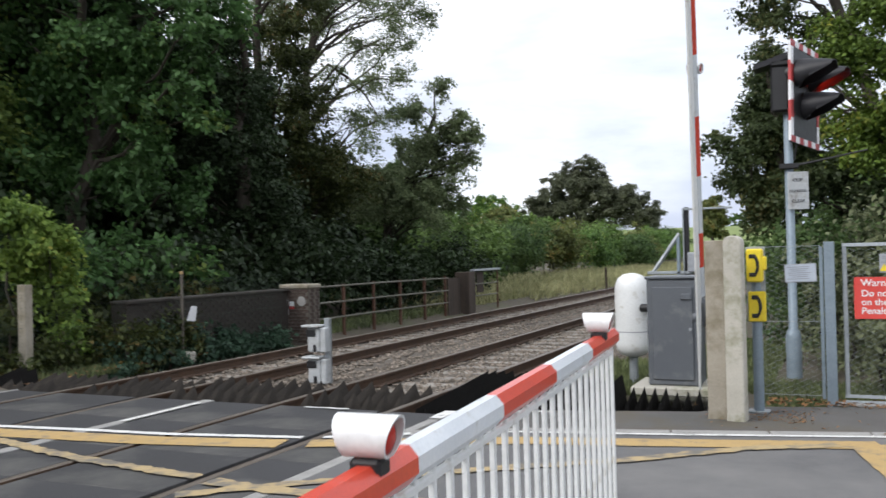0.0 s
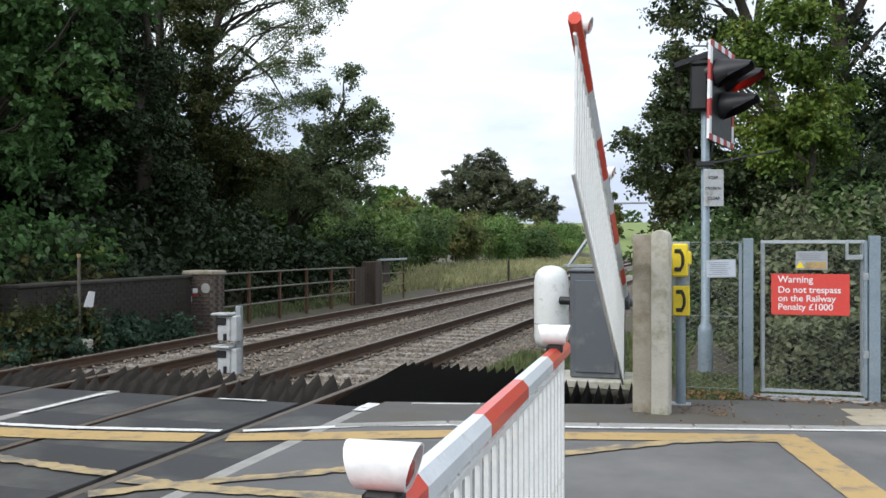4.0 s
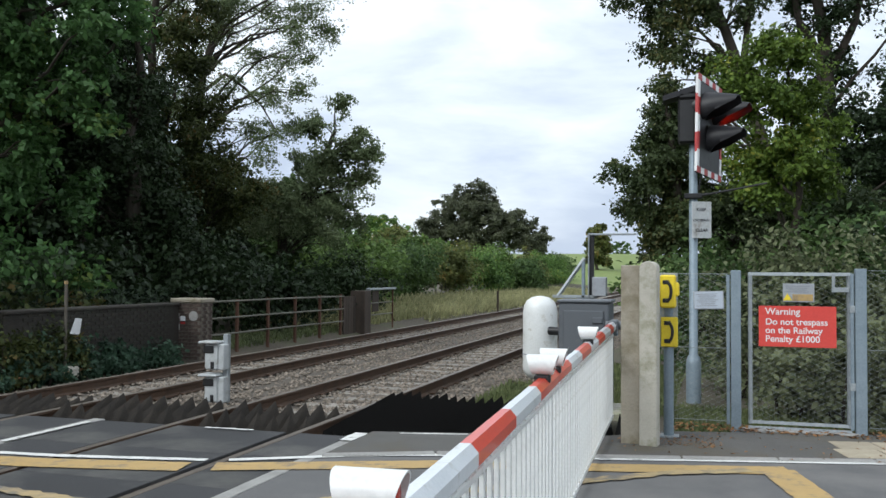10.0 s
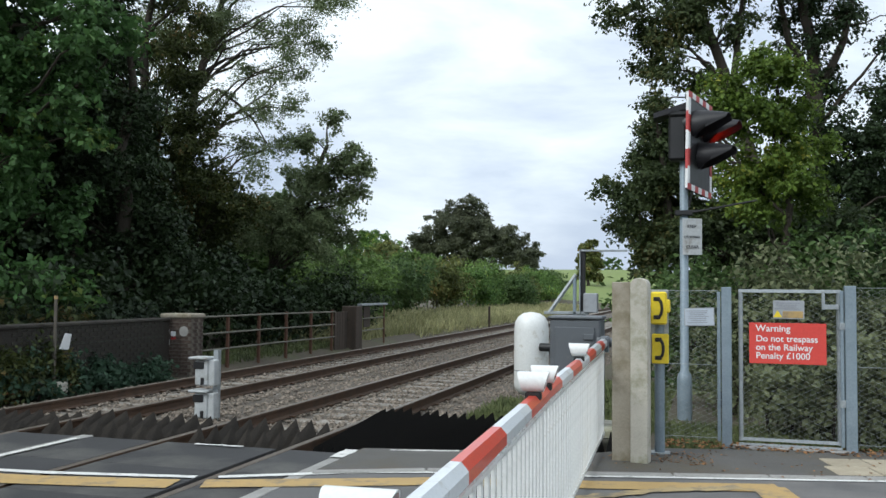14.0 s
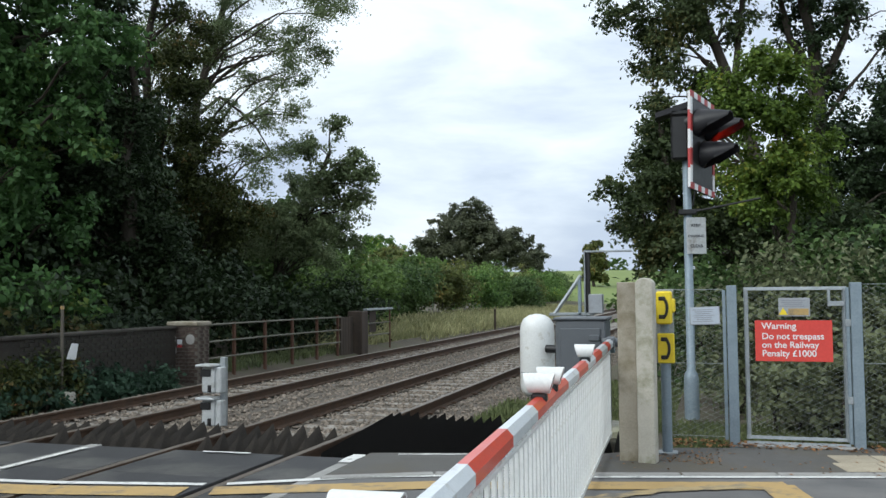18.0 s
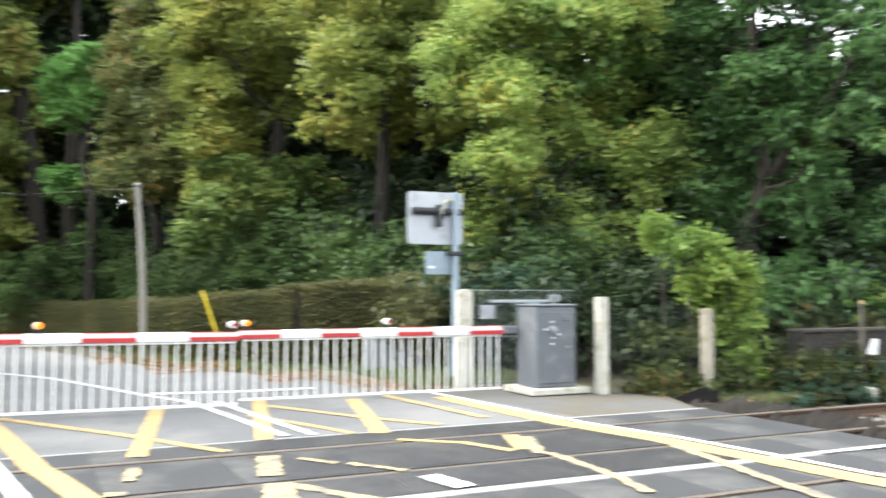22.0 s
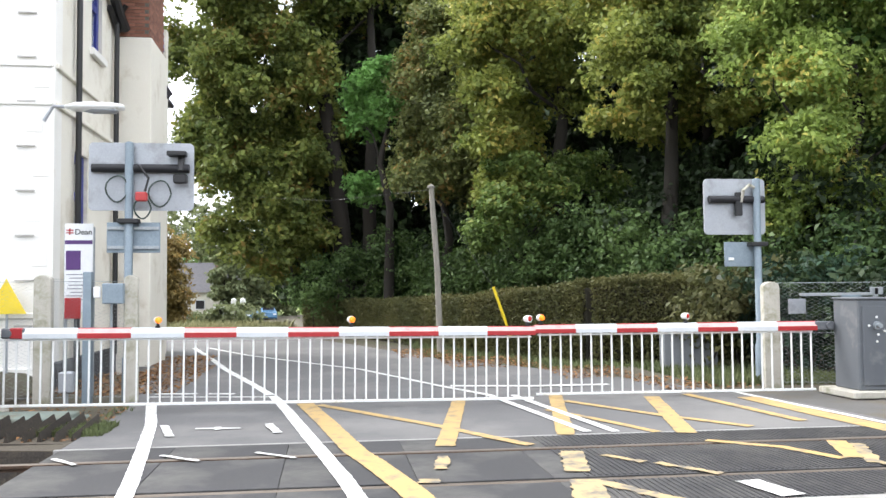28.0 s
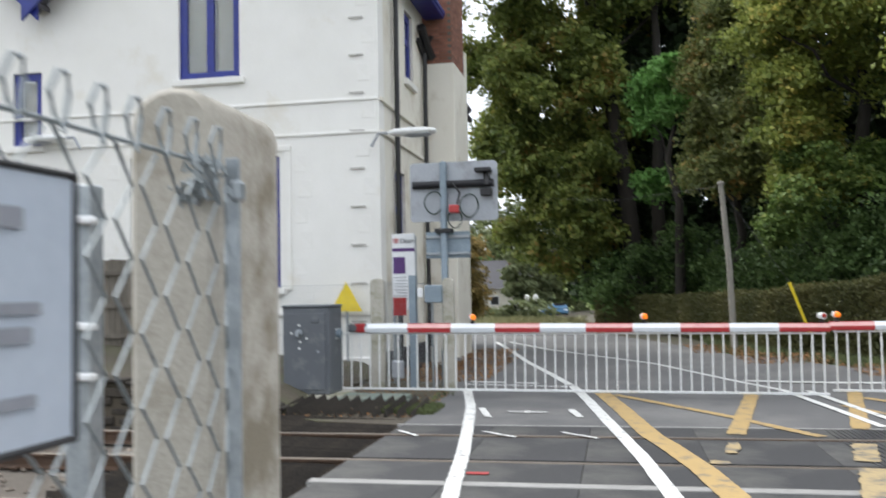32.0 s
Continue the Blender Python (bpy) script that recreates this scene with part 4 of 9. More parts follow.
def boom(name, length, label, stripes, lamps, hooded, lens, lens_label, skirt=0.84, tip_red=True, fat=0.058, gap=0.14, square=False, cuts=None, back=0.0, lamp_turn=35):
    """A barrier arm along +y from its pivot at the origin, striped, with a hanging skirt of bars."""
    b = thing(name, pose(0, 0, 0), label, "barrier")
    cuts = cuts or [length * i / stripes for i in range(stripes + 1)]
    for i in range(stripes):
        red = (stripes - 1 - i) % 2 == (0 if tip_red else 1)
        y0, y1 = cuts[i], cuts[i + 1]
        r0, r1 = fat * (1 - 0.12 * y0 / length), fat * (1 - 0.12 * y1 / length)
        m = Mesh()
        n = 8
        for y, r in ((y0, r0), (y1, r1)):
            if square:
                prof = [(0.85, -1.05), (0.85, -0.02), (0.8, 0.04), (0.3, 0.92), (0.2, 1.08), (-0.2, 1.08), (-0.3, 0.92), (-0.8, 0.04), (-0.85, -0.02), (-0.85, -1.05)]
                n = len(prof)
                m.v += [(x * r, y, z * r) for x, z in prof]
                continue
            for k in range(n):
                a = 2 * math.pi * (k + 0.5) / n
                m.v.append((math.cos(a) * r, y, math.sin(a) * r * 1.15))
        m.f = [(k, (k + 1) % n, n + (k + 1) % n, n + k) for k in range(n)] + [tuple(range(n)), tuple(range(n, 2 * n))[::-1]]
        st = part("arm_stripe", m, ("far_red" if red else "far_white") if square else ("boom_red" if red else "boom_white"), b, "red stripe" if red else "white stripe", 28)
        # sloping upper faces take the paler copies that paint the sky's sheen
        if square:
            st.data.materials.append(M["far_red_sheen" if red else "far_white_sheen"])
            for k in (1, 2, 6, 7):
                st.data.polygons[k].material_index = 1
    part("pivot_bracket", Mesh().box((0, -0.12, 0), (0.1, 0.3, 0.13), 0.015).tube([(-0.09, -0.18, 0), (0.09, -0.18, 0)], 0.05, 12), "grey_box", b, "grey steel pivot bracket", 40)
    for y in lamps:
        odd = not hooded and (y > length - 0.2) == (lamp_turn > 0)
        lamp_head(b, pose(0, y, fat - (0.022 if hooded else 0.0)), "red_off" if odd else lens, "red lamp lens" if odd else lens_label, hooded, lamp_turn)
    top = part("skirt_rail", Mesh().box((0, (length - back) / 2, -0.085), (0.022, length + back - 0.1, 0.026), 0.004), "white_gloss", b, "white rail of the skirt")
    part("skirt_rail", Mesh().box((0, (length - back) / 2, 0), (0.026, length + back - 0.04, 0.036), 0.005), "white_gloss", b, "white bottom rail of the skirt", at=pose(0, 0, -0.085 - skirt))
    bar = Mesh().box((0, 0, -0.042 - skirt / 2), (0.02, 0.024, skirt + 0.086), 0.003).data("skirt_bar", M["white_gloss"])
    y = 0.08 - back
    while y < length - 0.03:
        part("skirt_bar", bar, None, b, at=pose(0, y, 0))
        y += gap
    return b


def skirt_of(b):
    """The hinged pieces of an arm's skirt: the bottom rail and the bars."""
    bars = [o for o in b.children if o.name.startswith("skirt_bar")]
    rail = [o for o in b.children if o.name.startswith("skirt_rail")][-1]
    return rail, bars


def machine(at, label, w=0.62, d=0.5, h=1.26):
    """The grey cabinet that drives a barrier arm."""
    c = thing("barrier_machine", at, label, "barrier machine", "barrier machines")
    part("plinth", Mesh().box((0, 0, 0.05), (w + 0.36, d + 0.3, 0.1), 0.015), "concrete_pale", c, "pale concrete plinth")
    part("cabinet", Mesh().box((0, 0, 0.1 + h / 2), (w, d, h), 0.018), "grey_box", c, "grey enamelled cabinet")
    part("lid", Mesh().box((0, 0, h + 0.115), (w + 0.04, d + 0.04, 0.035), 0.012), "grey_box", c)
    door = part("door", Mesh().box((0, -d / 2 - 0.012, 0.09 + h / 2), (w - 0.12, 0.022, h - 0.16), 0.008), "grey_box", c, "flush cabinet door")
    part("door_handle", Mesh().box((0.16, -d / 2 - 0.035, h - 0.1), (0.12, 0.02, 0.07), 0.008), "grey_box", door)
    part("lock", Mesh().tube([(0.2, -d / 2 - 0.02, 0.75), (0.2, -d / 2 - 0.04, 0.75)], 0.018, 10), "galv", door)
    side = part("bearing", Mesh().tube([(w / 2 - 0.01, 0.06, 1.0), (w / 2 + 0.065, 0.06, 1.0)], 0.07, 16), "galv_blue", c, "shaft bearing", 40)
    for k in range(4):
        a = radians(45 + 90 * k)
        part("bolt", Mesh().tube([(w / 2 - 0.01, 0.06 + 0.1 * math.cos(a), 1.0 + 0.1 * math.sin(a)), (w / 2 + 0.018, 0.06 + 0.1 * math.cos(a), 1.0 + 0.1 * math.sin(a))], 0.014, 6), "white_gloss", side)
    return c


def hand_crank(c):
    """The crank boss and bolts on a machine's door."""
    boss = part("crank_boss", Mesh().tube([(-0.1, -0.33, 1.03), (-0.1, -0.37, 1.03)], 0.06, 14).tube([(-0.1, -0.36, 1.03), (-0.1, -0.44, 1.03)], 0.035, 10), "galv", c, "steel hand-crank boss", 40)
    for bx, bz in ((-0.22, 1.03), (-0.1, 1.15), (0.02, 0.95), (-0.08, 0.9), (-0.1, 0.8)):
        part("bolt", Mesh().tube([(bx, -0.33, bz), (bx, -0.35, bz)], 0.018, 8), "white_gloss", boss, "bright bolt head")


# near side: the long arm lies down, the short one comes down in the first seconds
boom_near_long = boom("level_crossing_barrier", 6.84, "lowered red and white barrier arm with a white skirt of bars", 9, (3.6, 6.46), True, "red_off", "red lamp lens", 0.88, True, 0.052)
boom_near_long.matrix_basis = pose(3.59, -1.59, 1.042, 0, 0, 3.07)
boom_near_short = boom("level_crossing_barrier", 4.68, "red and white barrier arm with white skirt, closing", 8, (2.5, 4.45), True, "red_off", "red lamp lens", 0.88, True, 0.05, cuts=[0.08, 0.42, 0.8, 1.42, 2.04, 2.66, 3.29, 3.92, 4.68])
PIVOT_SHORT = (3.06, 10.0, 1.075)
NEAR_TURN, NEAR_RISE = 1.6, 0.0
machine(pose(2.69, 10.62, 0.0, rz=0), "grey steel barrier machine on a concrete plinth beside the near guards", 0.58, 0.5, 1.22)
machine(pose(3.56, -2.05, 0.0, rz=180), "grey steel barrier machine beside the near footway")

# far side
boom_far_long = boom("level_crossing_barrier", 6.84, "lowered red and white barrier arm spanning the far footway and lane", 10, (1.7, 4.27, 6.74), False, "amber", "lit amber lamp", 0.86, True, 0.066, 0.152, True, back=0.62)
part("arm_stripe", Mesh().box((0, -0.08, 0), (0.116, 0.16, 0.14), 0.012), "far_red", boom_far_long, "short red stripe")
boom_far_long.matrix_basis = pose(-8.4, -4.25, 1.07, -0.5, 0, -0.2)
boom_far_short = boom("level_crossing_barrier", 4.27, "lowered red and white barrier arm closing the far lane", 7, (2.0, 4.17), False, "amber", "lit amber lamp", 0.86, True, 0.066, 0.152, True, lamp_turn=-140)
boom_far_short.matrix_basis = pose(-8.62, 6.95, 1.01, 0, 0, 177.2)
left_machine = machine(pose(-8.05, -5.0, 0.0, rz=90), "grey steel barrier machine with bolts on its side", 0.74, 0.62, 1.32)
far_machine = machine(pose(-8.3, 7.6, 0.0, rz=90), "grey steel barrier machine on a concrete plinth by the verge", 0.74, 0.62, 1.3)
hand_crank(far_machine)
hand_crank(left_machine)

# ---- station house ----
HX, HY = -11.8, -4.9          # corner of the house next to the crossing


def wall_panel(m, axis, plane, a0, a1, z0, z1, holes, thick):
    """A wall in the plane axis=plane, from a0 to a1 and z0 to z1, with holes (a0, a1, z0, z1) through its thickness."""
    ca = sorted({a0, a1, *[h[0] for h in holes], *[h[1] for h in holes]})
    cz = sorted({z0, z1, *[h[2] for h in holes], *[h[3] for h in holes]})
    na, nz = len(ca), len(cz)

    def full(i, j):
        if not (0 <= i < na - 1 and 0 <= j < nz - 1):
            return False
        x, z = (ca[i] + ca[i + 1]) / 2, (cz[j] + cz[j + 1]) / 2
        return not any(h[0] < x < h[1] and h[2] < z < h[3] for h in holes)
    vs = [((d, a, z) if axis == "x" else (a, d, z)) for d in (plane, plane - thick) for a in ca for z in cz]
    f = lambda s, i, j: s * na * nz + i * nz + j
    fs = []
    for i in range(na - 1):
        for j in range(nz - 1):
            if full(i, j):
                fs += [(f(0, i, j), f(0, i + 1, j), f(0, i + 1, j + 1), f(0, i, j + 1)), (f(1, i, j), f(1, i, j + 1), f(1, i + 1, j + 1), f(1, i + 1, j))]
                for di, dj, p, q in ((-1, 0, (i, j), (i, j + 1)), (1, 0, (i + 1, j), (i + 1, j + 1)), (0, -1, (i, j), (i + 1, j)), (0, 1, (i, j + 1), (i + 1, j + 1))):
                    if not full(i + di, j + dj):
                        fs.append((f(0, *p), f(0, *q), f(1, *q), f(1, *p)))
    return m.add(vs, fs)


house = thing("station_house", pose(0, 0, 0), "white painted station house with blue windows and brick chimney", "house")


def window(a0, a1, z0, z1, plane, axis, lights, transom, blind):
    """A blue casement window set into the wall."""
    w = part("window", Mesh().box((0, 0, 0), (0.02, 0.02, 0.02)), "blue_paint", house, "blue painted window")
    def put(m, u0, u1, v0, v1, d0, d1, b=0.006):
        c = ((u0 + u1) / 2, (v0 + v1) / 2, (d0 + d1) / 2)
        s = (abs(u1 - u0), abs(v1 - v0), abs(d1 - d0))
        if axis == "x":
            m.box((plane + c[2], c[0], c[1]), (s[2], s[0], s[1]), b)
        else:
            m.box((c[0], plane + c[2], c[1]), (s[0], s[2], s[1]), b)
    fr = Mesh()
    t = 0.17 if a1 - a0 > 1.6 else 0.16
    put(fr, a0, a0 + t, z0, z1, -0.16, -0.07)
    put(fr, a1 - t, a1, z0, z1, -0.16, -0.07)
    put(fr, a0, a1, z0, z0 + t, -0.161, -0.069)
    put(fr, a0, a1, z1 - t, z1, -0.161, -0.069)
    part("window_frame", fr, "blue_paint", w)
    step = (a1 - a0) / lights
    for i in range(1, lights):
        mu = Mesh()
        put(mu, a0 + i * step - t / 2, a0 + i * step + t / 2, z0 + t, z1 - t, -0.158, -0.072)
        part("mullion", mu, "blue_paint", w)
    if transom:
        tr = Mesh()
        zt = z0 + (z1 - z0) * transom
        put(tr, a0 + t, a1 - t, zt - t * 0.45, zt + t * 0.45, -0.155, -0.075)
        part("transom", tr, "blue_paint", w)
    for i in range(lights):
        gl = Mesh()
        put(gl, a0 + i * step + t / 2, a0 + (i + 1) * step - t / 2, z0 + t, z1 - t, -0.125, -0.119, 0)
        g = part("pane", gl, "glass", w)
        g.visible_shadow = False
        if blind:
            bl = Mesh()
            put(bl, a0 + i * step + t * 0.6, a0 + (i + 1) * step - t * 0.6, z0 + t, z1 - t, -0.3, -0.28, 0)
            part("blind", bl, "curtain", w, "pale drawn blind")
            # a paler sheet behind the lower 38 percent of wide windows
            if lights > 2:
                nt_ = Mesh()
                put(nt_, a0 + i * step + t * 0.6, a0 + (i + 1) * step - t * 0.6, z0 + t, z0 + (z1 - z0) * 0.38, -0.2, -0.19, 0)
                part("net_curtain", nt_, "pane_pale", w, "paler sheet across the lower panes")
    sl = Mesh()
    put(sl, a0 - 0.12, a1 + 0.12, z0 - 0.14, z0 - 0.002, -0.16, 0.09, 0.012)
    part("sill", sl, "house_white", w, "white stone sill")
    # flat dark sheet; the room's lack of light is put into its colour
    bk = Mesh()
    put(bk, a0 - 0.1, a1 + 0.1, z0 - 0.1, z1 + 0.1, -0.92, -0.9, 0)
    part("room_back", bk, "interior", w, "dark sheet for the dim room behind the glass")


E_HOLES = [(-10.2, -7.0, 1.75, 4.42), (-9.2, -7.85, 6.1, 8.3), (-15.6, -13.6, 1.9, 4.4), (-13.1, -12.4, 4.9, 6.5)]
em = wall_panel(Mesh(), "x", HX, -20.0, HY, -0.2, 8.9, E_HOLES, 0.4)
part("wall_east", em, "house_white", house, "white painted rendered wall")
N_HOLES = [(-13.9, -13.0, 2.2, 4.2), (-14.9, -14.1, 6.4, 8.0)]
nm = wall_panel(Mesh(), "y", HY - 0.002, -16.0, HX - 0.4, -0.2, 8.5, N_HOLES, 0.4)
part("wall_north", nm, "house_cream", house, "cream painted side wall")
part("wall_back", Mesh().box((-20.0, -12, 4.2), (0.3, 15, 8.6)).box((-16, -20, 4.2), (8.2, 0.3, 8.6)), "house_cream", house)
window(*E_HOLES[0], HX, "x", 5, 0.76, True)
window(*E_HOLES[1], HX, "x", 2, 0.0, True)
window(*E_HOLES[2], HX, "x", 3, 0.76, True)
window(*E_HOLES[3], HX, "x", 1, 0.0, True)
window(*N_HOLES[0], HY - 0.002, "y", 1, 0.6, True)
window(*N_HOLES[1], HY - 0.002, "y", 1, 0.6, True)
part("plinth", Mesh().box((HX + 0.03, -12.4, 0.1), (0.1, 15.0, 0.5), 0.02), "house_white", house)
part("plinth", Mesh().box((-14.0, HY + 0.03, 0.1), (4.4, 0.08, 0.66), 0.02), "plinth", house, "black painted plinth")
for z in (4.82, 5.48):
    part("string_course", Mesh().box((HX + 0.005, -12.43, z), (0.06, 15.0, 0.06), 0.012), "house_white", house)
    part("string_course", Mesh().box((-14.0, HY + 0.02, z), (4.3, 0.07, 0.09), 0.015), "house_cream", house)
part("string_course", Mesh().box((HX + 0.02, -12.43, 1.22), (0.08, 15.0, 0.1), 0.015), "house_white", house)
# window surround of the large window
for y0, y1, z0, z1 in ((-10.45, -10.3, 1.7, 4.497), (-6.9, -6.75, 1.7, 4.497), (-10.45, -6.75, 4.5, 4.62)):
    part("surround", Mesh().box((HX + 0.015, (y0 + y1) / 2, (z0 + z1) / 2), (0.06, y1 - y0, z1 - z0), 0.01), "house_white", house)
# toothed quoins beside the corner and the windows
q = Mesh().box((0, 0, 0), (0.008, 0.26, 0.34), 0.004).data("quoin", M["house_white"])
for k in range(11):
    part("quoin", q, None, house, at=pose(HX + 0.005, HY - 0.21 - (0.12 if k % 2 else 0.0), 0.7 + k * 0.76))
    if k < 6:
        part("quoin", q, None, house, at=pose(HX + 0.005, -6.45 - (0.1 if k % 2 else 0.0), 1.65 + k * 0.52))
        part("quoin", q, None, house, at=pose(HX + 0.005, -10.8 + (0.1 if k % 2 else 0.0), 1.65 + k * 0.52))
# thin grey bars painted as the shadows below the raised quoins
shadow_tick = Mesh().box((0, 0, 0), (0.03, 0.3, 0.025)).data("shadow_tick", M["quoin_shade"])
for k in range(11):
    part("drip_stone", shadow_tick, None, house, at=pose(HX + 0.03, HY - 0.45, 1.05 + k * 0.76))

# chimney breast on the side wall, of cream render below and brick above
part("chimney_breast", Mesh().box((-16.95, -4.6, 3.5), (1.85, 0.95, 7.4), 0.02), "house_cream", house, "cream rendered projecting bay")
part("chimney", Mesh().box((-16.95, -4.62, 9.2), (1.7, 0.84, 4.0), 0.02).box((-16.95, -4.62, 11.2), (1.9, 1.04, 0.2), 0.02), "mortar", house, "red brick chimney stack")
brick_mesh = Mesh().box((0, 0, 0), (0.215, 0.02, 0.065), 0.003).data("brick", M["brick"])
chimney = [o for o in house.children if o.name == "chimney"][0]
for r in range(30):
    for c in range(7):
        part("brick", brick_mesh, None, chimney, at=pose(-17.68 + c * 0.226 + (0.113 if r % 2 else 0), -4.195, 7.26 + r * 0.0762))
for r in range(30):
    for c in range(4 - r % 2):
        part("brick", brick_mesh, None, chimney, at=pose(-16.095, -4.93 + c * 0.212 + (0.106 if r % 2 else 0), 7.26 + r * 0.0762, rz=90))
part("side_wing", Mesh().box((-20.0, -5.4, 3.3), (3.0, 0.9, 6.9), 0.02), "house_cream", house, "cream rendered rear wing")

# gabled roofs with blue bargeboards
def gable(y0, y1, z_eave, z_other, z_ridge, x_front, x_back):
    yc = (y0 + y1) / 2
    rf = Mesh()
    for ya, yb in ((y0 - 0.35, yc), (y1 + 0.35, yc)):
        ze = z_eave if ya < yc else z_other
        za = ze - 0.35 * (z_ridge - ze) / ((y1 - y0) / 2)
        rf.add([(x_front, ya, za), (x_back, ya, za), (x_back, yb, z_ridge), (x_front, yb, z_ridge),
                (x_front, ya, za + 0.1), (x_back, ya, za + 0.1), (x_back, yb, z_ridge + 0.1), (x_front, yb, z_ridge + 0.1)],
               [(0, 1, 2, 3), (4, 7, 6, 5), (0, 4, 5, 1), (1, 5, 6, 2), (2, 6, 7, 3), (3, 7, 4, 0)])
    roof = part("roof", rf, "slate", house, "dark slate roof")
    for ya in (y0 - 0.35, y1 + 0.35):
        ze = z_eave if ya < yc else z_other
        za = ze - 0.35 * (z_ridge - ze) / ((y1 - y0) / 2)
        vs = [(x_front + d, a, b + e) for d in (-0.02, 0.05) for a, b, e in ((ya, za, -0.28), (ya, za, 0.08), (yc, z_ridge, 0.08), (yc, z_ridge, -0.28))]
        part("bargeboard", Mesh().add(vs, [(0, 1, 2, 3), (4, 7, 6, 5), (0, 4, 5, 1), (1, 5, 6, 2), (2, 6, 7, 3), (3, 7, 4, 0)]), "blue_paint", roof, "blue painted bargeboard")
    gw = Mesh().add([(HX - 0.4, y0, 8.88), (HX - 0.4, y1, 8.88), (HX - 0.4, yc, z_ridge - 0.1), (HX, y0, 8.88), (HX, y1, 8.88), (HX, yc, z_ridge - 0.1)], [(0, 2, 1), (3, 4, 5), (0, 1, 4, 3), (1, 2, 5, 4), (2, 0, 3, 5)])
    part("gable_wall", gw, "house_white", house)


gable(-12.15, -5.4, 8.08, 8.75, 11.2, HX + 0.5, -20.0)
gable(-20.0, -12.55, 8.1, 8.1, 11.6, HX + 0.4, -20.0)
part("eave", Mesh().box((-14.2, HY + 0.28, 8.4), (4.6, 0.5, 0.16), 0.02).box((-14.2, HY + 0.5, 8.45), (4.7, 0.12, 0.12), 0.02), "blue_paint", house, "dark blue eave and gutter")
part("eave", Mesh().tube([(-18.3, -4.6, 7.0), (-18.9, -4.3, 6.55)], 0.16, 6).box((-20.4, -4.85, 6.85), (2.6, 0.5, 0.12), 0.02), "plinth", house, "dark eave of the rear wing")
part("bargeboard", Mesh().add([(-17.95, -4.3, 7.75), (-18.5, -4.3, 7.55), (-18.7, -4.45, 9.8), (-18.0, -4.45, 9.9), (-17.95, -4.4, 7.75), (-18.5, -4.4, 7.55), (-18.7, -4.55, 9.8), (-18.0, -4.55, 9.9)], [(0, 1, 2, 3), (4, 7, 6, 5), (0, 4, 5, 1), (1, 5, 6, 2), (2, 6, 7, 3), (3, 7, 4, 0)]), "blue_paint", house, "blue painted bargeboard")
part("gutter", Mesh().tube([(-15.2, HY + 0.14, 7.9), (-15.6, HY + 0.16, 7.62), (-16.0, HY + 0.22, 7.36)], 0.11, 8).tube([(-15.3, HY + 0.04, 7.62), (-15.98, HY + 0.08, 7.3)], 0.07, 8), "black", house, "black cast-iron gutter end", 40)
for x, z1 in ((-12.9, 8.1), (-15.75, 7.8), (-19.5, 6.3)):
    part("drainpipe", Mesh().tube([(x, HY + 0.1, 0.3), (x, HY + 0.1, z1 - 0.3), (x + 0.05, HY + 0.3, z1)], 0.055, 10), "black", house, "black drainpipe", 40)

# ---- posts, fences, gate, signs on the near side beyond the road ----
def square_post(name, at, w, d, h, mat_name, label, round_top=True, cat="fence post"):
    """A concrete post with a weathered, rounded head and a chamfered edge."""
    m = Mesh()
    prof = [(-w / 2, -0.3), (w / 2, -0.3), (w / 2, h - w * 0.35)]
    if round_top:
        prof += [(w / 2 * math.cos(a), h - w * 0.35 + w * 0.35 * math.sin(a)) for a in [math.pi * k / 8 for k in range(1, 8)]]
    else:
        prof[-1] = (w / 2, h)
        prof.append((-w / 2, h))
    if round_top:
        prof.append((-w / 2, h - w * 0.35))
    n = len(prof)
    c = 0.012
    vs, k = [], len(prof)
    for y, s in ((-d / 2, 1 - 2 * c / w), (-d / 2 + c, 1.0), (d / 2 - c, 1.0), (d / 2, 1 - 2 * c / w)):
        vs += [(x * s, y, z if z < 0 else z - (0.0 if s == 1.0 else c * 0.6)) for x, z in prof]
    fs = [(r * k + i, r * k + (i + 1) % k, (r + 1) * k + (i + 1) % k, (r + 1) * k + i) for r in range(3) for i in range(k)]
    fs += [tuple(range(k))[::-1], tuple(range(3 * k, 4 * k))]
    m.add(vs, fs)
    return solid(name, m, mat_name, label, cat, "concrete fence posts", smooth=35, at=at)


def chain_link(w, h, pitch=0.055, r=0.0022, wave=0.006, tall=1.0):
    """Woven wire mesh in the plane x-z from the origin: zigzag wires that hook round their neighbours."""
    m = Mesh()
    m.closed = False
    half = pitch / 2
    nz = int(h / (half * tall))
    for i in range(int(w / pitch) + 1):
        x0 = i * pitch
        pts = []
        for j in range(nz + 1):
            pts.append((x0 + (half if (i + j) % 2 else -half), (wave if (i + j) % 2 else -wave), j * half * tall))
        pts = [(max(0, min(w, x)), y, z) for x, y, z in pts]
        m.tube(pts, r, 4, cap=False)
    return m


def fence_panel(at, w, h, label, wire="wire", pitch=0.055, r=0.0023, z0=0.06):
    f = thing("chain_link_fence", at, label, "fence", "chain-link fences")
    part("wire_mesh", chain_link(w, h, pitch, r), wire, f, at=pose(0, 0, z0))["kind"] = "stuff"
    for z in (z0 + 0.02, z0 + h * 0.5, z0 + h):
        part("line_wire", Mesh().tube([(0, 0.008, z), (w, 0.008, z)], r * 1.5, 5), wire, f)
    return f


square_post("concrete_post", pose(3.345, 9.02, 0), 0.185, 0.17, 1.735, "concrete", "tall weathered brown concrete post by the near barrier", False)
square_post("concrete_post", pose(3.525, 8.94, 0, rz=-8), 0.17, 0.15, 1.775, "concrete_pale", "tall pale concrete post with a rounded head by the near barrier")

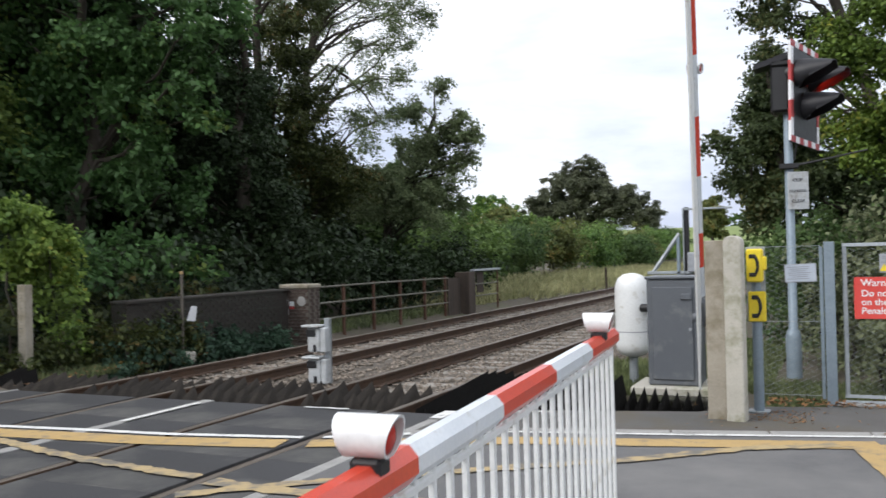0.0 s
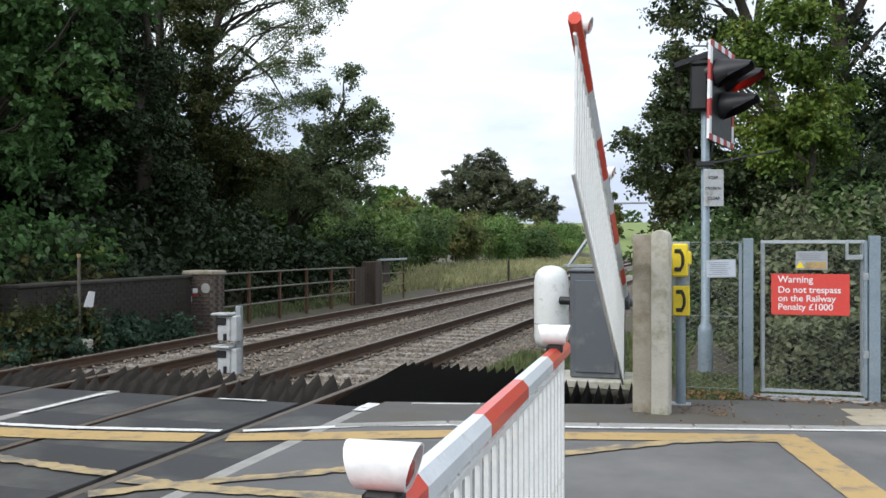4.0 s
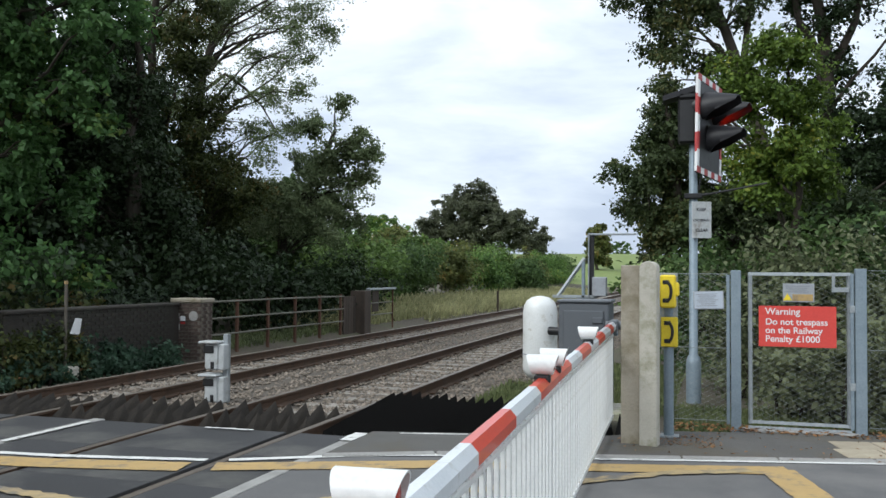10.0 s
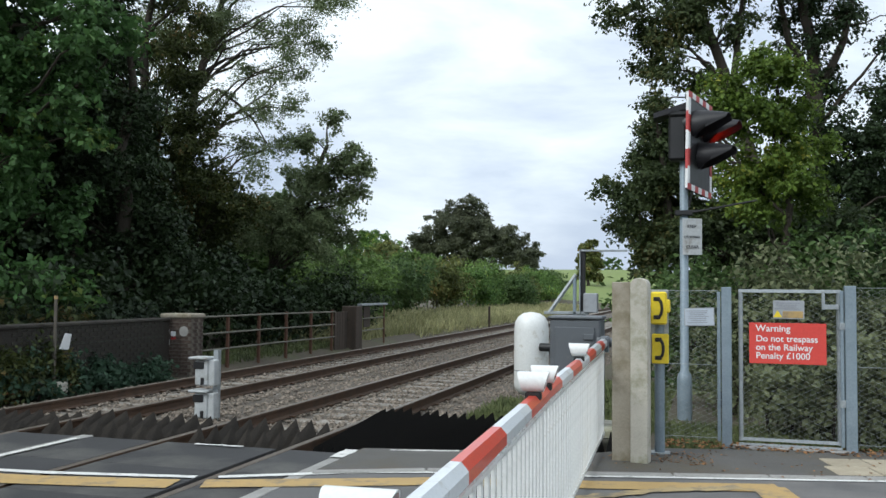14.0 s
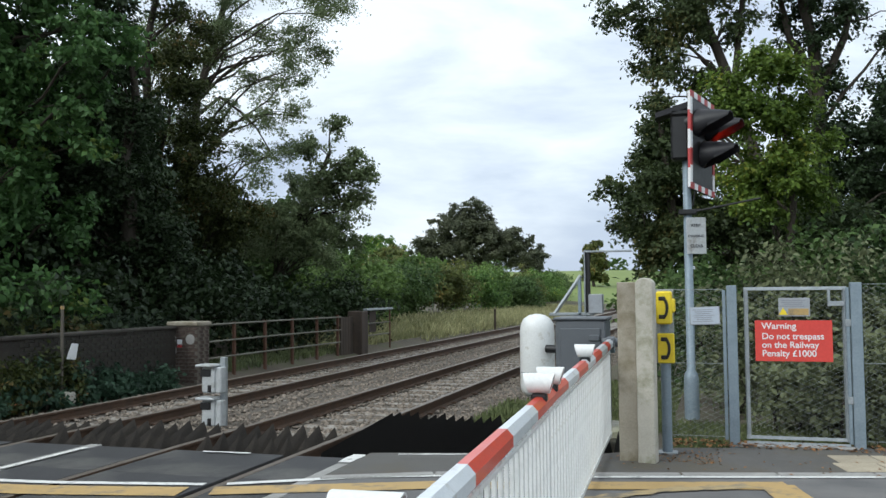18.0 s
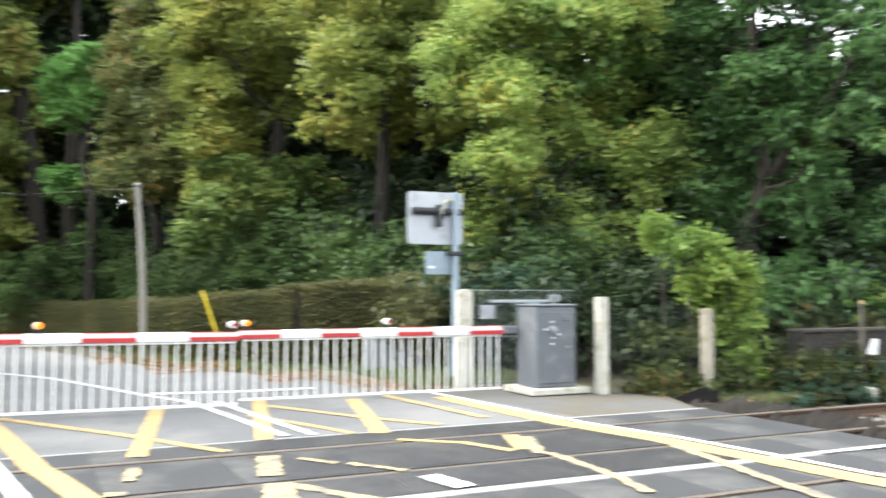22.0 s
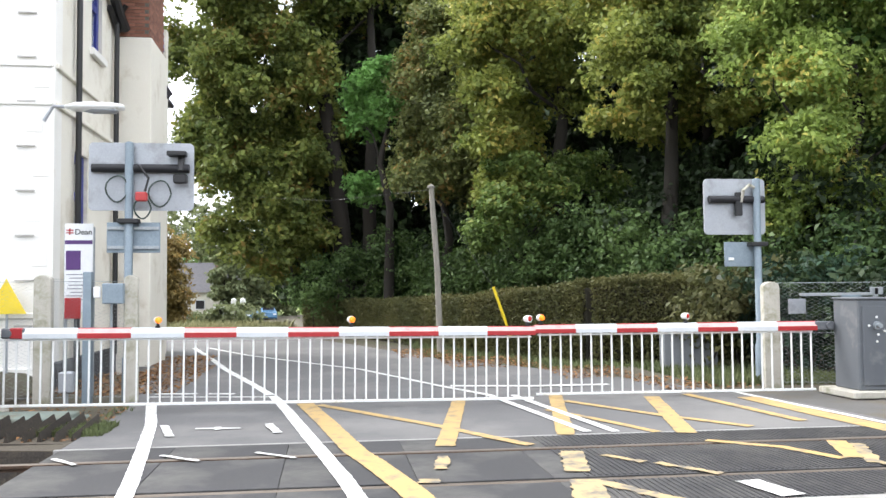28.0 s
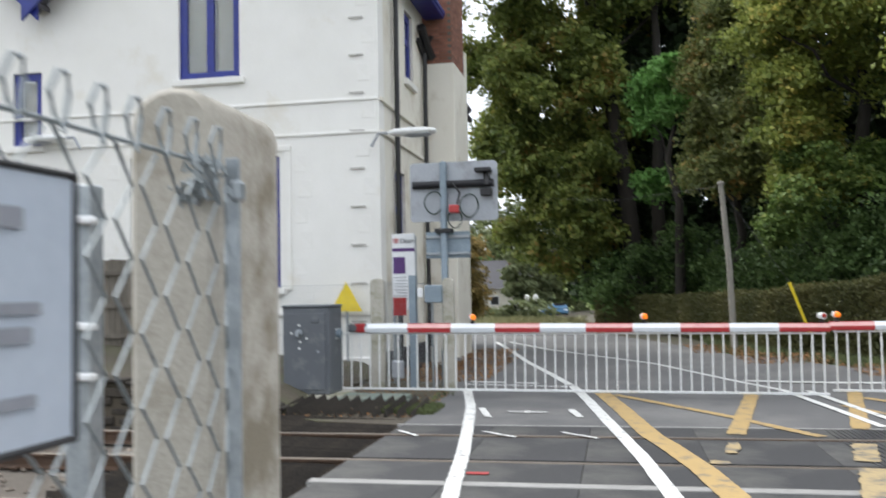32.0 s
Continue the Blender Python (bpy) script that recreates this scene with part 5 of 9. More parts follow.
# two telephones on a post
ph = thing("crossing_telephone", pose(3.68, 9.42, 0.01), "two yellow telephone boxes on a grey post", "telephone")
part("post", Mesh().tube([(0, 0.03, -0.2), (0, 0.03, 1.62)], 0.05, 14), "galv_blue", ph, "grey-blue steel post", 40)
part("base_plate", Mesh().box((0, 0.03, 0.01), (0.2, 0.16, 0.02), 0.004), "galv", ph)


def handset(parent, z, s=1.0):
    pts = [(0.012 * s - 0.036 * s * math.sin(math.pi * t), -0.002, z + 0.075 * s * math.cos(math.pi * t)) for t in [k / 10 for k in range(11)]]
    pts = [(-p[0] + 0.0, p[1], p[2]) for p in pts]
    m = Mesh().tube(pts, 0.012 * s, 6)
    for e in (1, -1):
        m.box((-0.014 * s, -0.002, z + e * 0.07 * s), (0.05 * s, 0.012, 0.032 * s), 0.006)
    return part("handset_symbol", m, "black", parent, "black handset symbol")


b1 = part("phone_box", Mesh().box((0, -0.06, 1.47), (0.155, 0.13, 0.33), 0.016).box((0.085, -0.06, 1.49), (0.05, 0.1, 0.14), 0.016), "phone_yellow", ph, "bright yellow telephone box")
part("back_plate", Mesh().box((0, 0.012, 1.28), (0.18, 0.012, 0.75), 0.004), "galv", ph, "grey mounting plate")
b2 = part("phone_sign", Mesh().box((0.01, -0.02, 1.06), (0.165, 0.05, 0.3), 0.01), "phone_yellow", ph, "yellow telephone sign")
handset(b1, 1.47, 1.3).location = (0, -0.127, 0)
handset(b2, 1.06, 1.3).location = (0.01, -0.047, 0)


def steel_post(name, x, y, h, w, label, mat_name="galv_blue"):
    return solid(name, Mesh().box((0, 0, h / 2 - 0.1), (w, w * 0.8, h + 0.2), 0.006).box((-w * 0.75, -0.005, h / 2), (0.035, 0.05, h - 0.1), 0.004), mat_name, label, "fence post", "steel gate posts", at=pose(x, y, 0))


GY = 10.2
steel_post("gate_post", 4.345, GY, 1.7, 0.105, "galvanised steel gate post with a stop strip")
steel_post("gate_post", 5.57, GY, 1.72, 0.11, "galvanised steel gate post with hinge strip")
fence_panel(pose(3.64, GY + 0.01, 0), 0.62, 1.6, "chain-link fence behind the telephones")
fence_panel(pose(5.64, GY + 0.01, 0), 4.2, 1.64, "chain-link fence beside the gate")
gate = thing("steel_gate", pose(4.47, GY, 0), "galvanised steel gate filled with chain-link mesh, closed", "gate")
for nm_, a, b in (("stile", (0.02, 0, 0.07), (0.02, 0, 1.66)), ("stile", (0.99, 0, 0.07), (0.99, 0, 1.66)), ("rail", (0.0, 0, 1.66), (1.01, 0, 1.66)), ("rail", (0.0, 0, 0.09), (1.01, 0, 0.09)), ("rail", (0.0, 0, 0.03), (1.01, 0, 0.03))):
    part("gate_" + nm_, Mesh().tube([a, b], 0.024, 4), "galv", gate)
part("wire_mesh", chain_link(0.94, 1.52), "wire", gate, at=pose(0.035, 0.0, 0.11))["kind"] = "stuff"
part("latch_box", Mesh().box((0.84, -0.02, 1.57), (0.03, 0.04, 0.2), 0.004).box((0.91, -0.02, 1.5), (0.16, 0.045, 0.05), 0.004), "galv", gate, "steel latch bracket")
for z in (0.5, 1.3):
    part("hinge", Mesh().box((1.02, -0.01, z), (0.06, 0.05, 0.08), 0.006), "galv", gate)
part("threshold", Mesh().box((0.5, -0.05, 0.01), (1.15, 0.14, 0.03), 0.005), "concrete_strip", gate, "concrete sill under the gate")

ws = thing("trespass_sign", pose(4.955, GY - 0.035, 1.11), "red trespass warning sign with white lettering on the gate", "sign")
part("sign_plate", Mesh().box((0, 0, 0), (0.76, 0.006, 0.43), 0.002), "sign_red", ws)
for i, (txt, z, sz) in enumerate((("Warning", 0.125, 0.098), ("Do not trespass", 0.018, 0.094), ("on the Railway", -0.072, 0.094), ("Penalty £1000", -0.162, 0.094))):
    letters("lettering", txt, sz, "sign_white", ws, pose(-0.315, -0.005, z, 90), "white lettering")
ns = thing("notice_plate", pose(4.97, GY - 0.035, 1.465), "small white and yellow notice on the gate", "sign")
part("sign_plate", Mesh().box((0, 0, 0), (0.31, 0.005, 0.195), 0.002), "sign_grey", ns)
part("warning_field", Mesh().box((0.04, -0.005, -0.05), (0.2, 0.004, 0.07), 0.001), "yellow_paint", ns, "yellow field")
part("warning_triangle", Mesh().slab([(-0.045, -0.03), (0.045, -0.03), (0, 0.045)], 0, 0.004, pose(-0.11, -0.004, -0.05, 90)), "phone_yellow", ns)
for k in range(4):
    part("text_bar", Mesh().box((-0.01 - 0.01 * (k % 2), -0.004, 0.07 - 0.02 * k), (0.24 - 0.03 * (k % 3), 0.003, 0.008)), "text_grey", ns)
gs = thing("notice_plate", pose(4.065, GY - 0.03, 1.375, 0, -2, 0), "pale grey notice with lines of small print wired to the fence", "sign")
part("sign_plate", Mesh().box((0, 0, 0), (0.315, 0.005, 0.195), 0.002), "sign_grey", gs)
part("sign_face", Mesh().box((0, -0.004, 0), (0.295, 0.004, 0.175), 0.001), "board_blue", gs)
for k in range(7):
    part("text_bar", Mesh().box((-0.02 + 0.01 * (k % 2), -0.008, 0.066 - 0.021 * k), (0.22 - 0.035 * (k % 3), 0.003, 0.006)), "text_grey", gs)

# road signal
sg = thing("road_signal", pose(3.855, 12.8, -0.1), "level crossing road signal with hooded red lamps and striped board", "traffic signal")
part("pole", Mesh().lathe([(0.1, 0.0), (0.1, 0.55), (0.085, 0.62), (0.058, 0.66), (0.055, 4.2), (0.03, 4.24)], 16), "galv_blue", sg, "galvanised steel pole", 40)
HEAD = pose(0.05, -0.3, 3.88, 0, 0, 72) @ pose(0.5, 0, 0, 0, 3, 0)
hd = part("signal_board", Mesh().box((0, 0, -0.1), (1.0, 0.03, 1.36), 0.004), "black", sg, "black board", at=HEAD)
for k in range(7):
    for z in (-0.735, 0.535):
        part("board_stripe", Mesh().box((-0.4284 + 0.1428 * k, -0.018, z), (0.1428, 0.01, 0.085), 0.001), "dull_red" if k % 2 == 0 else "sign_white", hd)
for k in range(5):
    for x in (-0.465, 0.465):
        part("board_stripe", Mesh().box((x, -0.0185, -0.575 + 0.236 * k), (0.075, 0.012, 0.236), 0.001), "sign_white" if k % 2 == 0 else "dull_red", hd)
        part("board_edge", Mesh().box((x * 1.082, 0, -0.63 + 0.265 * k), (0.006, 0.034, 0.265)), "sign_white" if k % 2 == 0 else "dull_red", hd)


def hood(x, z, lens, lens_label):
    n = 16
    m = Mesh()
    for y, r, cut in ((-0.02, 0.195, 1.6), (-0.22, 0.19, 1.0), (-0.47, 0.165, 0.42)):
        for i in range(n + 1):
            a = math.pi * (0.5 - cut / 2 - 0.12) + math.pi * (cut + 0.24) * i / n
            for rr in (r, r - 0.008):
                m.v.append((math.cos(a) * rr, y, math.sin(a) * rr))
    k = 2 * (n + 1)
    for a in [2 * i + k * ring for ring in (0, 1) for i in range(n)]:
        m.f += [(a, a + 2, k + a + 2, k + a), (a + 1, k + a + 1, k + a + 3, a + 3)]
    m.f += [(2 * k + a, 2 * k + a + 2, 2 * k + a + 3, 2 * k + a + 1) for a in range(0, 2 * n, 2)]
    h = part("hood", m, "hood", hd, "dark curved hood", 40, pose(x, -0.01, z, 6))
    part("lamp_lens", Mesh().lathe([(0.105, 0.0), (0.1, 0.03), (0.05, 0.055)], 20, pose(0, -0.03, 0, 90)), lens, h, lens_label, 40)
    part("lamp_case", Mesh().tube([(0, -0.03, 0), (0, 0.12, 0)], 0.14, 16), "black", h, "", 40)


hood(-0.25, 0.16, "red_off", "unlit red lamp")
hood(0.25, 0.16, "red_lens", "lit red lamp")
hood(0.0, -0.24, "amber_off", "unlit amber lamp")
bk = part("rear_head", Mesh().box((-0.08, -0.02, 3.86), (0.24, 0.26, 0.62), 0.03).box((-0.05, -0.02, 4.2), (0.3, 0.3, 0.1), 0.03), "black", sg, "black housing of the rear-facing lamp")
part("rear_hood", Mesh().add([(0.1, -0.17, 4.27), (0.1, 0.17, 4.27), (-0.4, 0.17, 4.14), (-0.4, -0.17, 4.14), (0.1, -0.17, 4.36), (0.1, 0.17, 4.36), (-0.4, 0.17, 4.21), (-0.4, -0.17, 4.21)],
                            [(0, 1, 2, 3), (4, 7, 6, 5), (0, 4, 5, 1), (1, 5, 6, 2), (2, 6, 7, 3), (3, 7, 4, 0)]), "hood", bk)
part("bracket_arm", Mesh().tube([(-0.1, -0.06, 2.82), (0.2, -0.08, 2.85), (0.95, -0.1, 2.98)], 0.022, 8, 0.012).box((0, -0.02, 2.83), (0.24, 0.16, 0.07), 0.01), "black", sg, "black bracket arm")
part("cable", Mesh().tube([(0.05, -0.07, 3.35), (0.12, -0.1, 3.2), (0.07, -0.08, 2.9)], 0.012, 6), "black", sg)
kc = part("keep_clear_plate", Mesh().box((0, 0, 0), (0.27, 0.012, 0.5), 0.003), "unit_grey", sg, "pale grey plate with dark lettering", at=pose(0.11, -0.07, 2.5, 0, 0, 20))
for i, txt in enumerate(("KEEP", "CROSSING", "CLEAR")):
    letters("lettering", txt, 0.046 if i == 1 else 0.06, "text_dark", kc, pose((-0.075, -0.118, -0.09)[i], -0.009, 0.12 - 0.14 * i, 90), "grey lettering")

# white capsule, steel frame, small cabinet behind the barrier machine
cp = thing("signal_capsule", pose(1.86, 12.1, -0.2), "white domed cylinder on a short stand beside the machine", "equipment capsule")
part("capsule_body", Mesh().lathe([(0.08, 0.42), (0.17, 0.45), (0.225, 0.52), (0.235, 0.6), (0.235, 1.32), (0.22, 1.42), (0.18, 1.49), (0.11, 1.535), (0.03, 1.55)], 28), "white_gloss", cp, "", 50)
part("seam", Mesh().lathe([(0.2375, 0.76), (0.239, 0.765), (0.2375, 0.77)], 28), "text_grey", cp)
part("stand", Mesh().tube([(0, 0, -0.3), (0, 0, 0.46)], 0.06, 10), "galv", cp)
part("pipe", Mesh().tube([(0.16, -0.18, 1.09), (0.34, -0.24, 1.09)], 0.055, 12), "black", cp, "black pipe stub", 40)

fr = thing("gantry", pose(2.3, 14.0, -0.2), "grey steel frame with arm and diagonal brace", "steel frame")
part("upright", Mesh().box((0.01, 0.02, 1.2), (0.07, 0.05, 2.6), 0.006), "black", fr, "dark steel channel")
part("upright_flange", Mesh().box((-0.035, -0.02, 1.2), (0.02, 0.06, 2.58), 0.004), "galv", fr)
part("upright", Mesh().box((-0.12, 0, 1.0), (0.05, 0.06, 2.1), 0.006), "galv_blue", fr)
part("top_arm", Mesh().box((0.33, 0, 2.47), (0.72, 0.06, 0.03), 0.006), "galv", fr)
part("brace", Mesh().tube([(-0.52, 0, 1.5), (-0.1, 0, 2.1)], 0.035, 6), "galv", fr)
part("foot_rail", Mesh().box((-0.25, 0, 1.5), (0.7, 0.06, 0.05), 0.006), "galv", fr)
part("junction_box", Mesh().box((0.14, -0.08, 1.66), (0.22, 0.14, 0.3), 0.012), "sign_grey", fr, "pale grey junction box")

# trackside unit in the space between the tracks
dv = thing("trackside_unit", pose(-2.56, 11.22, -0.3), "pair of stacked white hooded trackside boxes on a post", "trackside unit")
part("post", Mesh().box((0.1, 0.05, 0.52), (0.08, 0.08, 1.1), 0.006), "galv", dv)
for z in (0.2, 0.66):
    bx = part("unit_box", Mesh().box((-0.06, 0, z + 0.1), (0.22, 0.2, 0.36), 0.02).box((0.1, -0.03, z + 0.1), (0.09, 0.14, 0.36), 0.012), "unit_grey", dv, "grey-white moulded box")
    part("unit_hood", Mesh().box((-0.09, -0.03, z + 0.3), (0.3, 0.26, 0.035), 0.012), "unit_grey", bx)
    part("slot", Mesh().box((-0.1, -0.105, z + 0.2), (0.16, 0.03, 0.1), 0.01), "black", bx, "dark recessed slot")
    part("lens", Mesh().box((-0.04, -0.105, z - 0.02), (0.05, 0.02, 0.1), 0.005), "black", bx)
solid("marker_block", Mesh().box((0, 0, 0.05), (0.28, 0.12, 0.1), 0.03).box((0.05, 0, 0.12), (0.1, 0.08, 0.06), 0.02), "phone_yellow", "small yellow marker beside the track", "marker", at=pose(-5.7, 19.6, -0.3, 0, 0, 30))

# ---- far bank of the line: parapet, pier, railing, fences ----
BX = -6.9
pier = thing("parapet_pier", pose(BX + 0.08, 17.15, -0.3), "weathered brick bridge pier with stone cap and old paint", "brick pier")
part("pier_core", Mesh().box((0, 0, 0.62), (0.7, 0.5, 1.34), 0.01), "mortar", pier)
part("cap", Mesh().box((0, 0, 1.33), (0.78, 0.58, 0.1), 0.025), "concrete", pier, "grey stone cap")
_bm = Mesh().box((0, 0, 0), (0.02, 0.215, 0.065), 0.004).data("brick", M["brick_pier"])
_bm2 = Mesh().box((0, 0, 0), (0.215, 0.02, 0.065), 0.004).data("brick", M["brick_pier"])
_bm3 = Mesh().box((0, 0, 0), (0.02, 0.215, 0.065), 0.004).data("brick", M["brick_dark"])
for r in range(16):
    for c in range(2):
        part("brick", _bm, None, pier, at=pose(0.352, -0.13 + c * 0.228 + (0.03 if r % 2 else -0.02), 0.09 + r * 0.076))
    for c in range(3):
        part("brick", _bm2, None, pier, at=pose(-0.235 + c * 0.228 + (0.04 if r % 2 else -0.03), -0.252, 0.09 + r * 0.076))
for x, z, mt in ((-0.22, 1.0, "sign_white"), (-0.06, 0.86, "dull_red"), (-0.06, 0.93, "sign_white"), (-0.2, 0.76, "concrete_strip")):
    part("paint_patch", Mesh().box((x, -0.266, z), (0.12, 0.006, 0.13 if mt != "dull_red" else 0.07), 0.001), mt, pier, "faded painted patch")
part("number_disc", Mesh().tube([(0.2, -0.262, 1.0), (0.2, -0.272, 1.0)], 0.11, 16), "concrete_strip", pier, "pale round plate")
wall = thing("parapet_wall", pose(-7.15, 0, -0.3), "low dark brick parapet wall with stone coping behind mesh", "parapet wall", kind="structure")
part("wall_core", Mesh().box((0, 14.4, 0.6), (0.34, 4.96, 1.25)), "brick_dark", wall)
part("coping", Mesh().box((0, 14.4, 1.25), (0.42, 4.98, 0.07), 0.02), "brick_dark", wall, "stone coping")
n_ = 0
for r in range(16):
    for c in range(18):
        if n_ < 290:
            part("brick", _bm3, None, wall, at=pose(0.172, 12.45 + c * 0.228 + (0.114 if r % 2 else 0), 0.06 + r * 0.076))
            n_ += 1
railing = thing("bridge_railing", pose(BX, 0, -0.3), "rusty three-bar bridge railing with iron posts", "railing")
for y in (18.0, 19.2, 20.75, 22.3, 23.9, 25.4):
    part("railing_post", Mesh().box((0, y, 0.65), (0.07, 0.07, 1.3), 0.006), "rusty" if y > 18.5 else "rust_paint", railing, "rusty iron post")
for z in (1.27, 0.88, 0.5):
    part("railing_bar", Mesh().tube([(0.02, 17.5, z), (0.02, 21.5, z - 0.01), (0.02, 25.6, z - 0.04)], 0.024, 6), "rust_paint", railing)
tb = thing("timber_screen", pose(BX, 0, -0.3), "dark tarred timber screen beside the railing", "timber screen")
for k in range(5):
    part("plank", Mesh().box((0.0, 25.7 + 0.2 * k, 0.62), (0.04, 0.19, 1.2), 0.006), "timber_dark", tb)
part("post", Mesh().box((0.02, 27.0, 0.66), (0.5, 0.55, 1.45), 0.02), "timber_dark", tb, "stout dark timber post")
rf = thing("rail_frame", pose(BX, 0, -0.3), "rusty tube frame at the end of the bridge", "railing")
for y in (27.7, 29.9):
    part("frame_post", Mesh().tube([(0.05, y, 0), (0.05, y, 1.4)], 0.03, 6), "rusty", rf)
part("frame_bar", Mesh().box((0.05, 28.8, 1.42), (0.16, 2.5, 0.07), 0.01), "galv", rf)
for z in (0.95, 0.55):
    part("frame_bar", Mesh().tube([(0.05, 27.7, z), (0.05, 29.9, z)], 0.025, 6), "rust_paint", rf)
part("frame_panel", Mesh().box((0.02, 28.3, 1.0), (0.02, 0.6, 0.7), 0.004), "timber_dark", rf)
solid("distance_post", Mesh().tube([(0, 0, -0.3), (0, 0, 1.0)], 0.06, 8), "timber_dark", "short dark post in the grass", "post", at=pose(-6.6, 45, -0.2))

sp = thing("fence_post_steel", pose(-6.75, 13.1, -0.2), "thin steel fence post with yellow tip and small plate", "fence post")
part("post", Mesh().box((0, 0, 0.8), (0.04, 0.045, 1.75), 0.004), "timber_grey", sp)
part("tip", Mesh().box((0, 0, 1.65), (0.055, 0.055, 0.06), 0.006), "yellow_paint", sp, "yellow tip")
part("small_plate", Mesh().add([(0.04, 0.06, 0.75), (0.04, 0.3, 0.72), (0.04, 0.36, 1.0), (0.04, 0.2, 1.02), (0.05, 0.06, 0.75), (0.05, 0.3, 0.72), (0.05, 0.36, 1.0), (0.05, 0.2, 1.02)], [(0, 1, 2, 3), (4, 7, 6, 5), (0, 4, 5, 1), (1, 5, 6, 2), (2, 6, 7, 3), (3, 7, 4, 0)]), "sign_white", sp, "pale tilted plate")
part("base_block", Mesh().box((0.05, 0, 0.08), (0.3, 0.3, 0.2), 0.03), "concrete_pale", sp, "concrete footing")
square_post("concrete_post", pose(-7.75, 8.3, -0.05), 0.19, 0.16, 1.6, "concrete_pale", "pale concrete fence post beside the far barrier machine", False)
square_post("concrete_post", pose(-7.42, 10.2, -0.1), 0.18, 0.15, 1.45, "concrete", "concrete fence post half hidden by a shrub", False)
fence_panel(pose(-7.72, 8.35, -0.1, rz=80), 1.85, 1.4, "green-grey mesh fence along the far bank", "wire_green", 0.055, 0.0018)
fence_panel(pose(-7.4, 10.25, -0.15, rz=76.5), 2.9, 1.4, "green-grey mesh fence along the far bank", "wire_green", 0.055, 0.0012)
fence_panel(pose(-6.75, 13.15, -0.15, rz=92), 3.4, 1.4, "green-grey mesh fence before the parapet", "wire_green", 0.055, 0.0011)

# ---- far side of the crossing, right of the road ----
square_post("concrete_post", pose(-9.62, 6.76, -0.04, rz=80), 0.26, 0.18, 1.72, "concrete_pale", "pale concrete post behind the far barrier arm")
fence_panel(pose(-9.75, 6.85, -0.02, rz=74), 1.95, 1.62, "grey-green mesh fence behind the far machine", "wire", 0.06, 0.0032)
fb = thing("fence_bracket", pose(-9.3, 8.05, 1.42), "grey steel fence arm and brackets over the mesh", "fence bracket")
part("arm", Mesh().box((0, -0.3, 0.05), (0.05, 1.3, 0.05), 0.005).box((0, 0.35, 0.1), (0.06, 0.2, 0.12), 0.005), "galv", fb)
part("plate", Mesh().box((0.02, -0.1, -0.0), (0.02, 0.34, 0.08), 0.004), "galv_blue", fb)
part("post", Mesh().box((0, 0.33, -0.65), (0.06, 0.06, 1.6), 0.004), "galv", fb)
sb = solid("notice_plate", Mesh().box((0, 0, 0), (0.015, 0.3, 0.24), 0.003), "sign_grey", "grey back of a small notice on the mesh", "sign", at=pose(-9.62, 7.22, 1.28))


def signal_back(at, board, pole_y, zs, label, extras):
    """A road signal seen from behind: a light grey board, its pole, cross tube and cables."""
    s = thing("road_signal", at, label, "traffic signal")
    y0, y1 = board
    z0, z1 = zs
    m = Mesh()
    r = 0.07
    pts = []
    for cy, cz, a0 in ((y1 - r, z1 - r, 0), (y0 + r, z1 - r, 90), (y0 + r, z0 + r, 180), (y1 - r, z0 + r, 270)):
        pts += [(cy + r * math.cos(radians(a0 + 22.5 * k)), cz + r * math.sin(radians(a0 + 22.5 * k))) for k in range(5)]
    n = len(pts)
    m.add([(x, a, b) for x in (-0.02, 0.02) for a, b in pts], [tuple(range(n))[::-1], tuple(range(n, 2 * n))] + [(i, (i + 1) % n, n + (i + 1) % n, n + i) for i in range(n)])
    part("signal_board", m, "sign_grey", s, "light grey board with rounded corners", at=pose(-0.12, 0, 0))
    part("pole", Mesh().lathe([(0.085, -0.2), (0.085, 0.6), (0.062, 0.66), (0.062, z1 - 0.1), (0.066, z1 - 0.1), (0.066, z1 - 0.02), (0.03, z1)], 16, pose(0.0, pole_y, 0)), "galv_blue", s, "grey-blue pole", 40)
    part("cross_tube", Mesh().tube([(-0.04, y0 + 0.06, (z0 + z1) / 2 + 0.12), (-0.04, y1 - 0.06, (z0 + z1) / 2 + 0.12)], 0.065, 12), "hood", s, "dark cross tube", 40)
    part("clamp", Mesh().box((0.0, pole_y, z0 - 0.17), (0.2, 0.3, 0.07), 0.01), "black", s, "black clamp")
    extras(s)
    return s


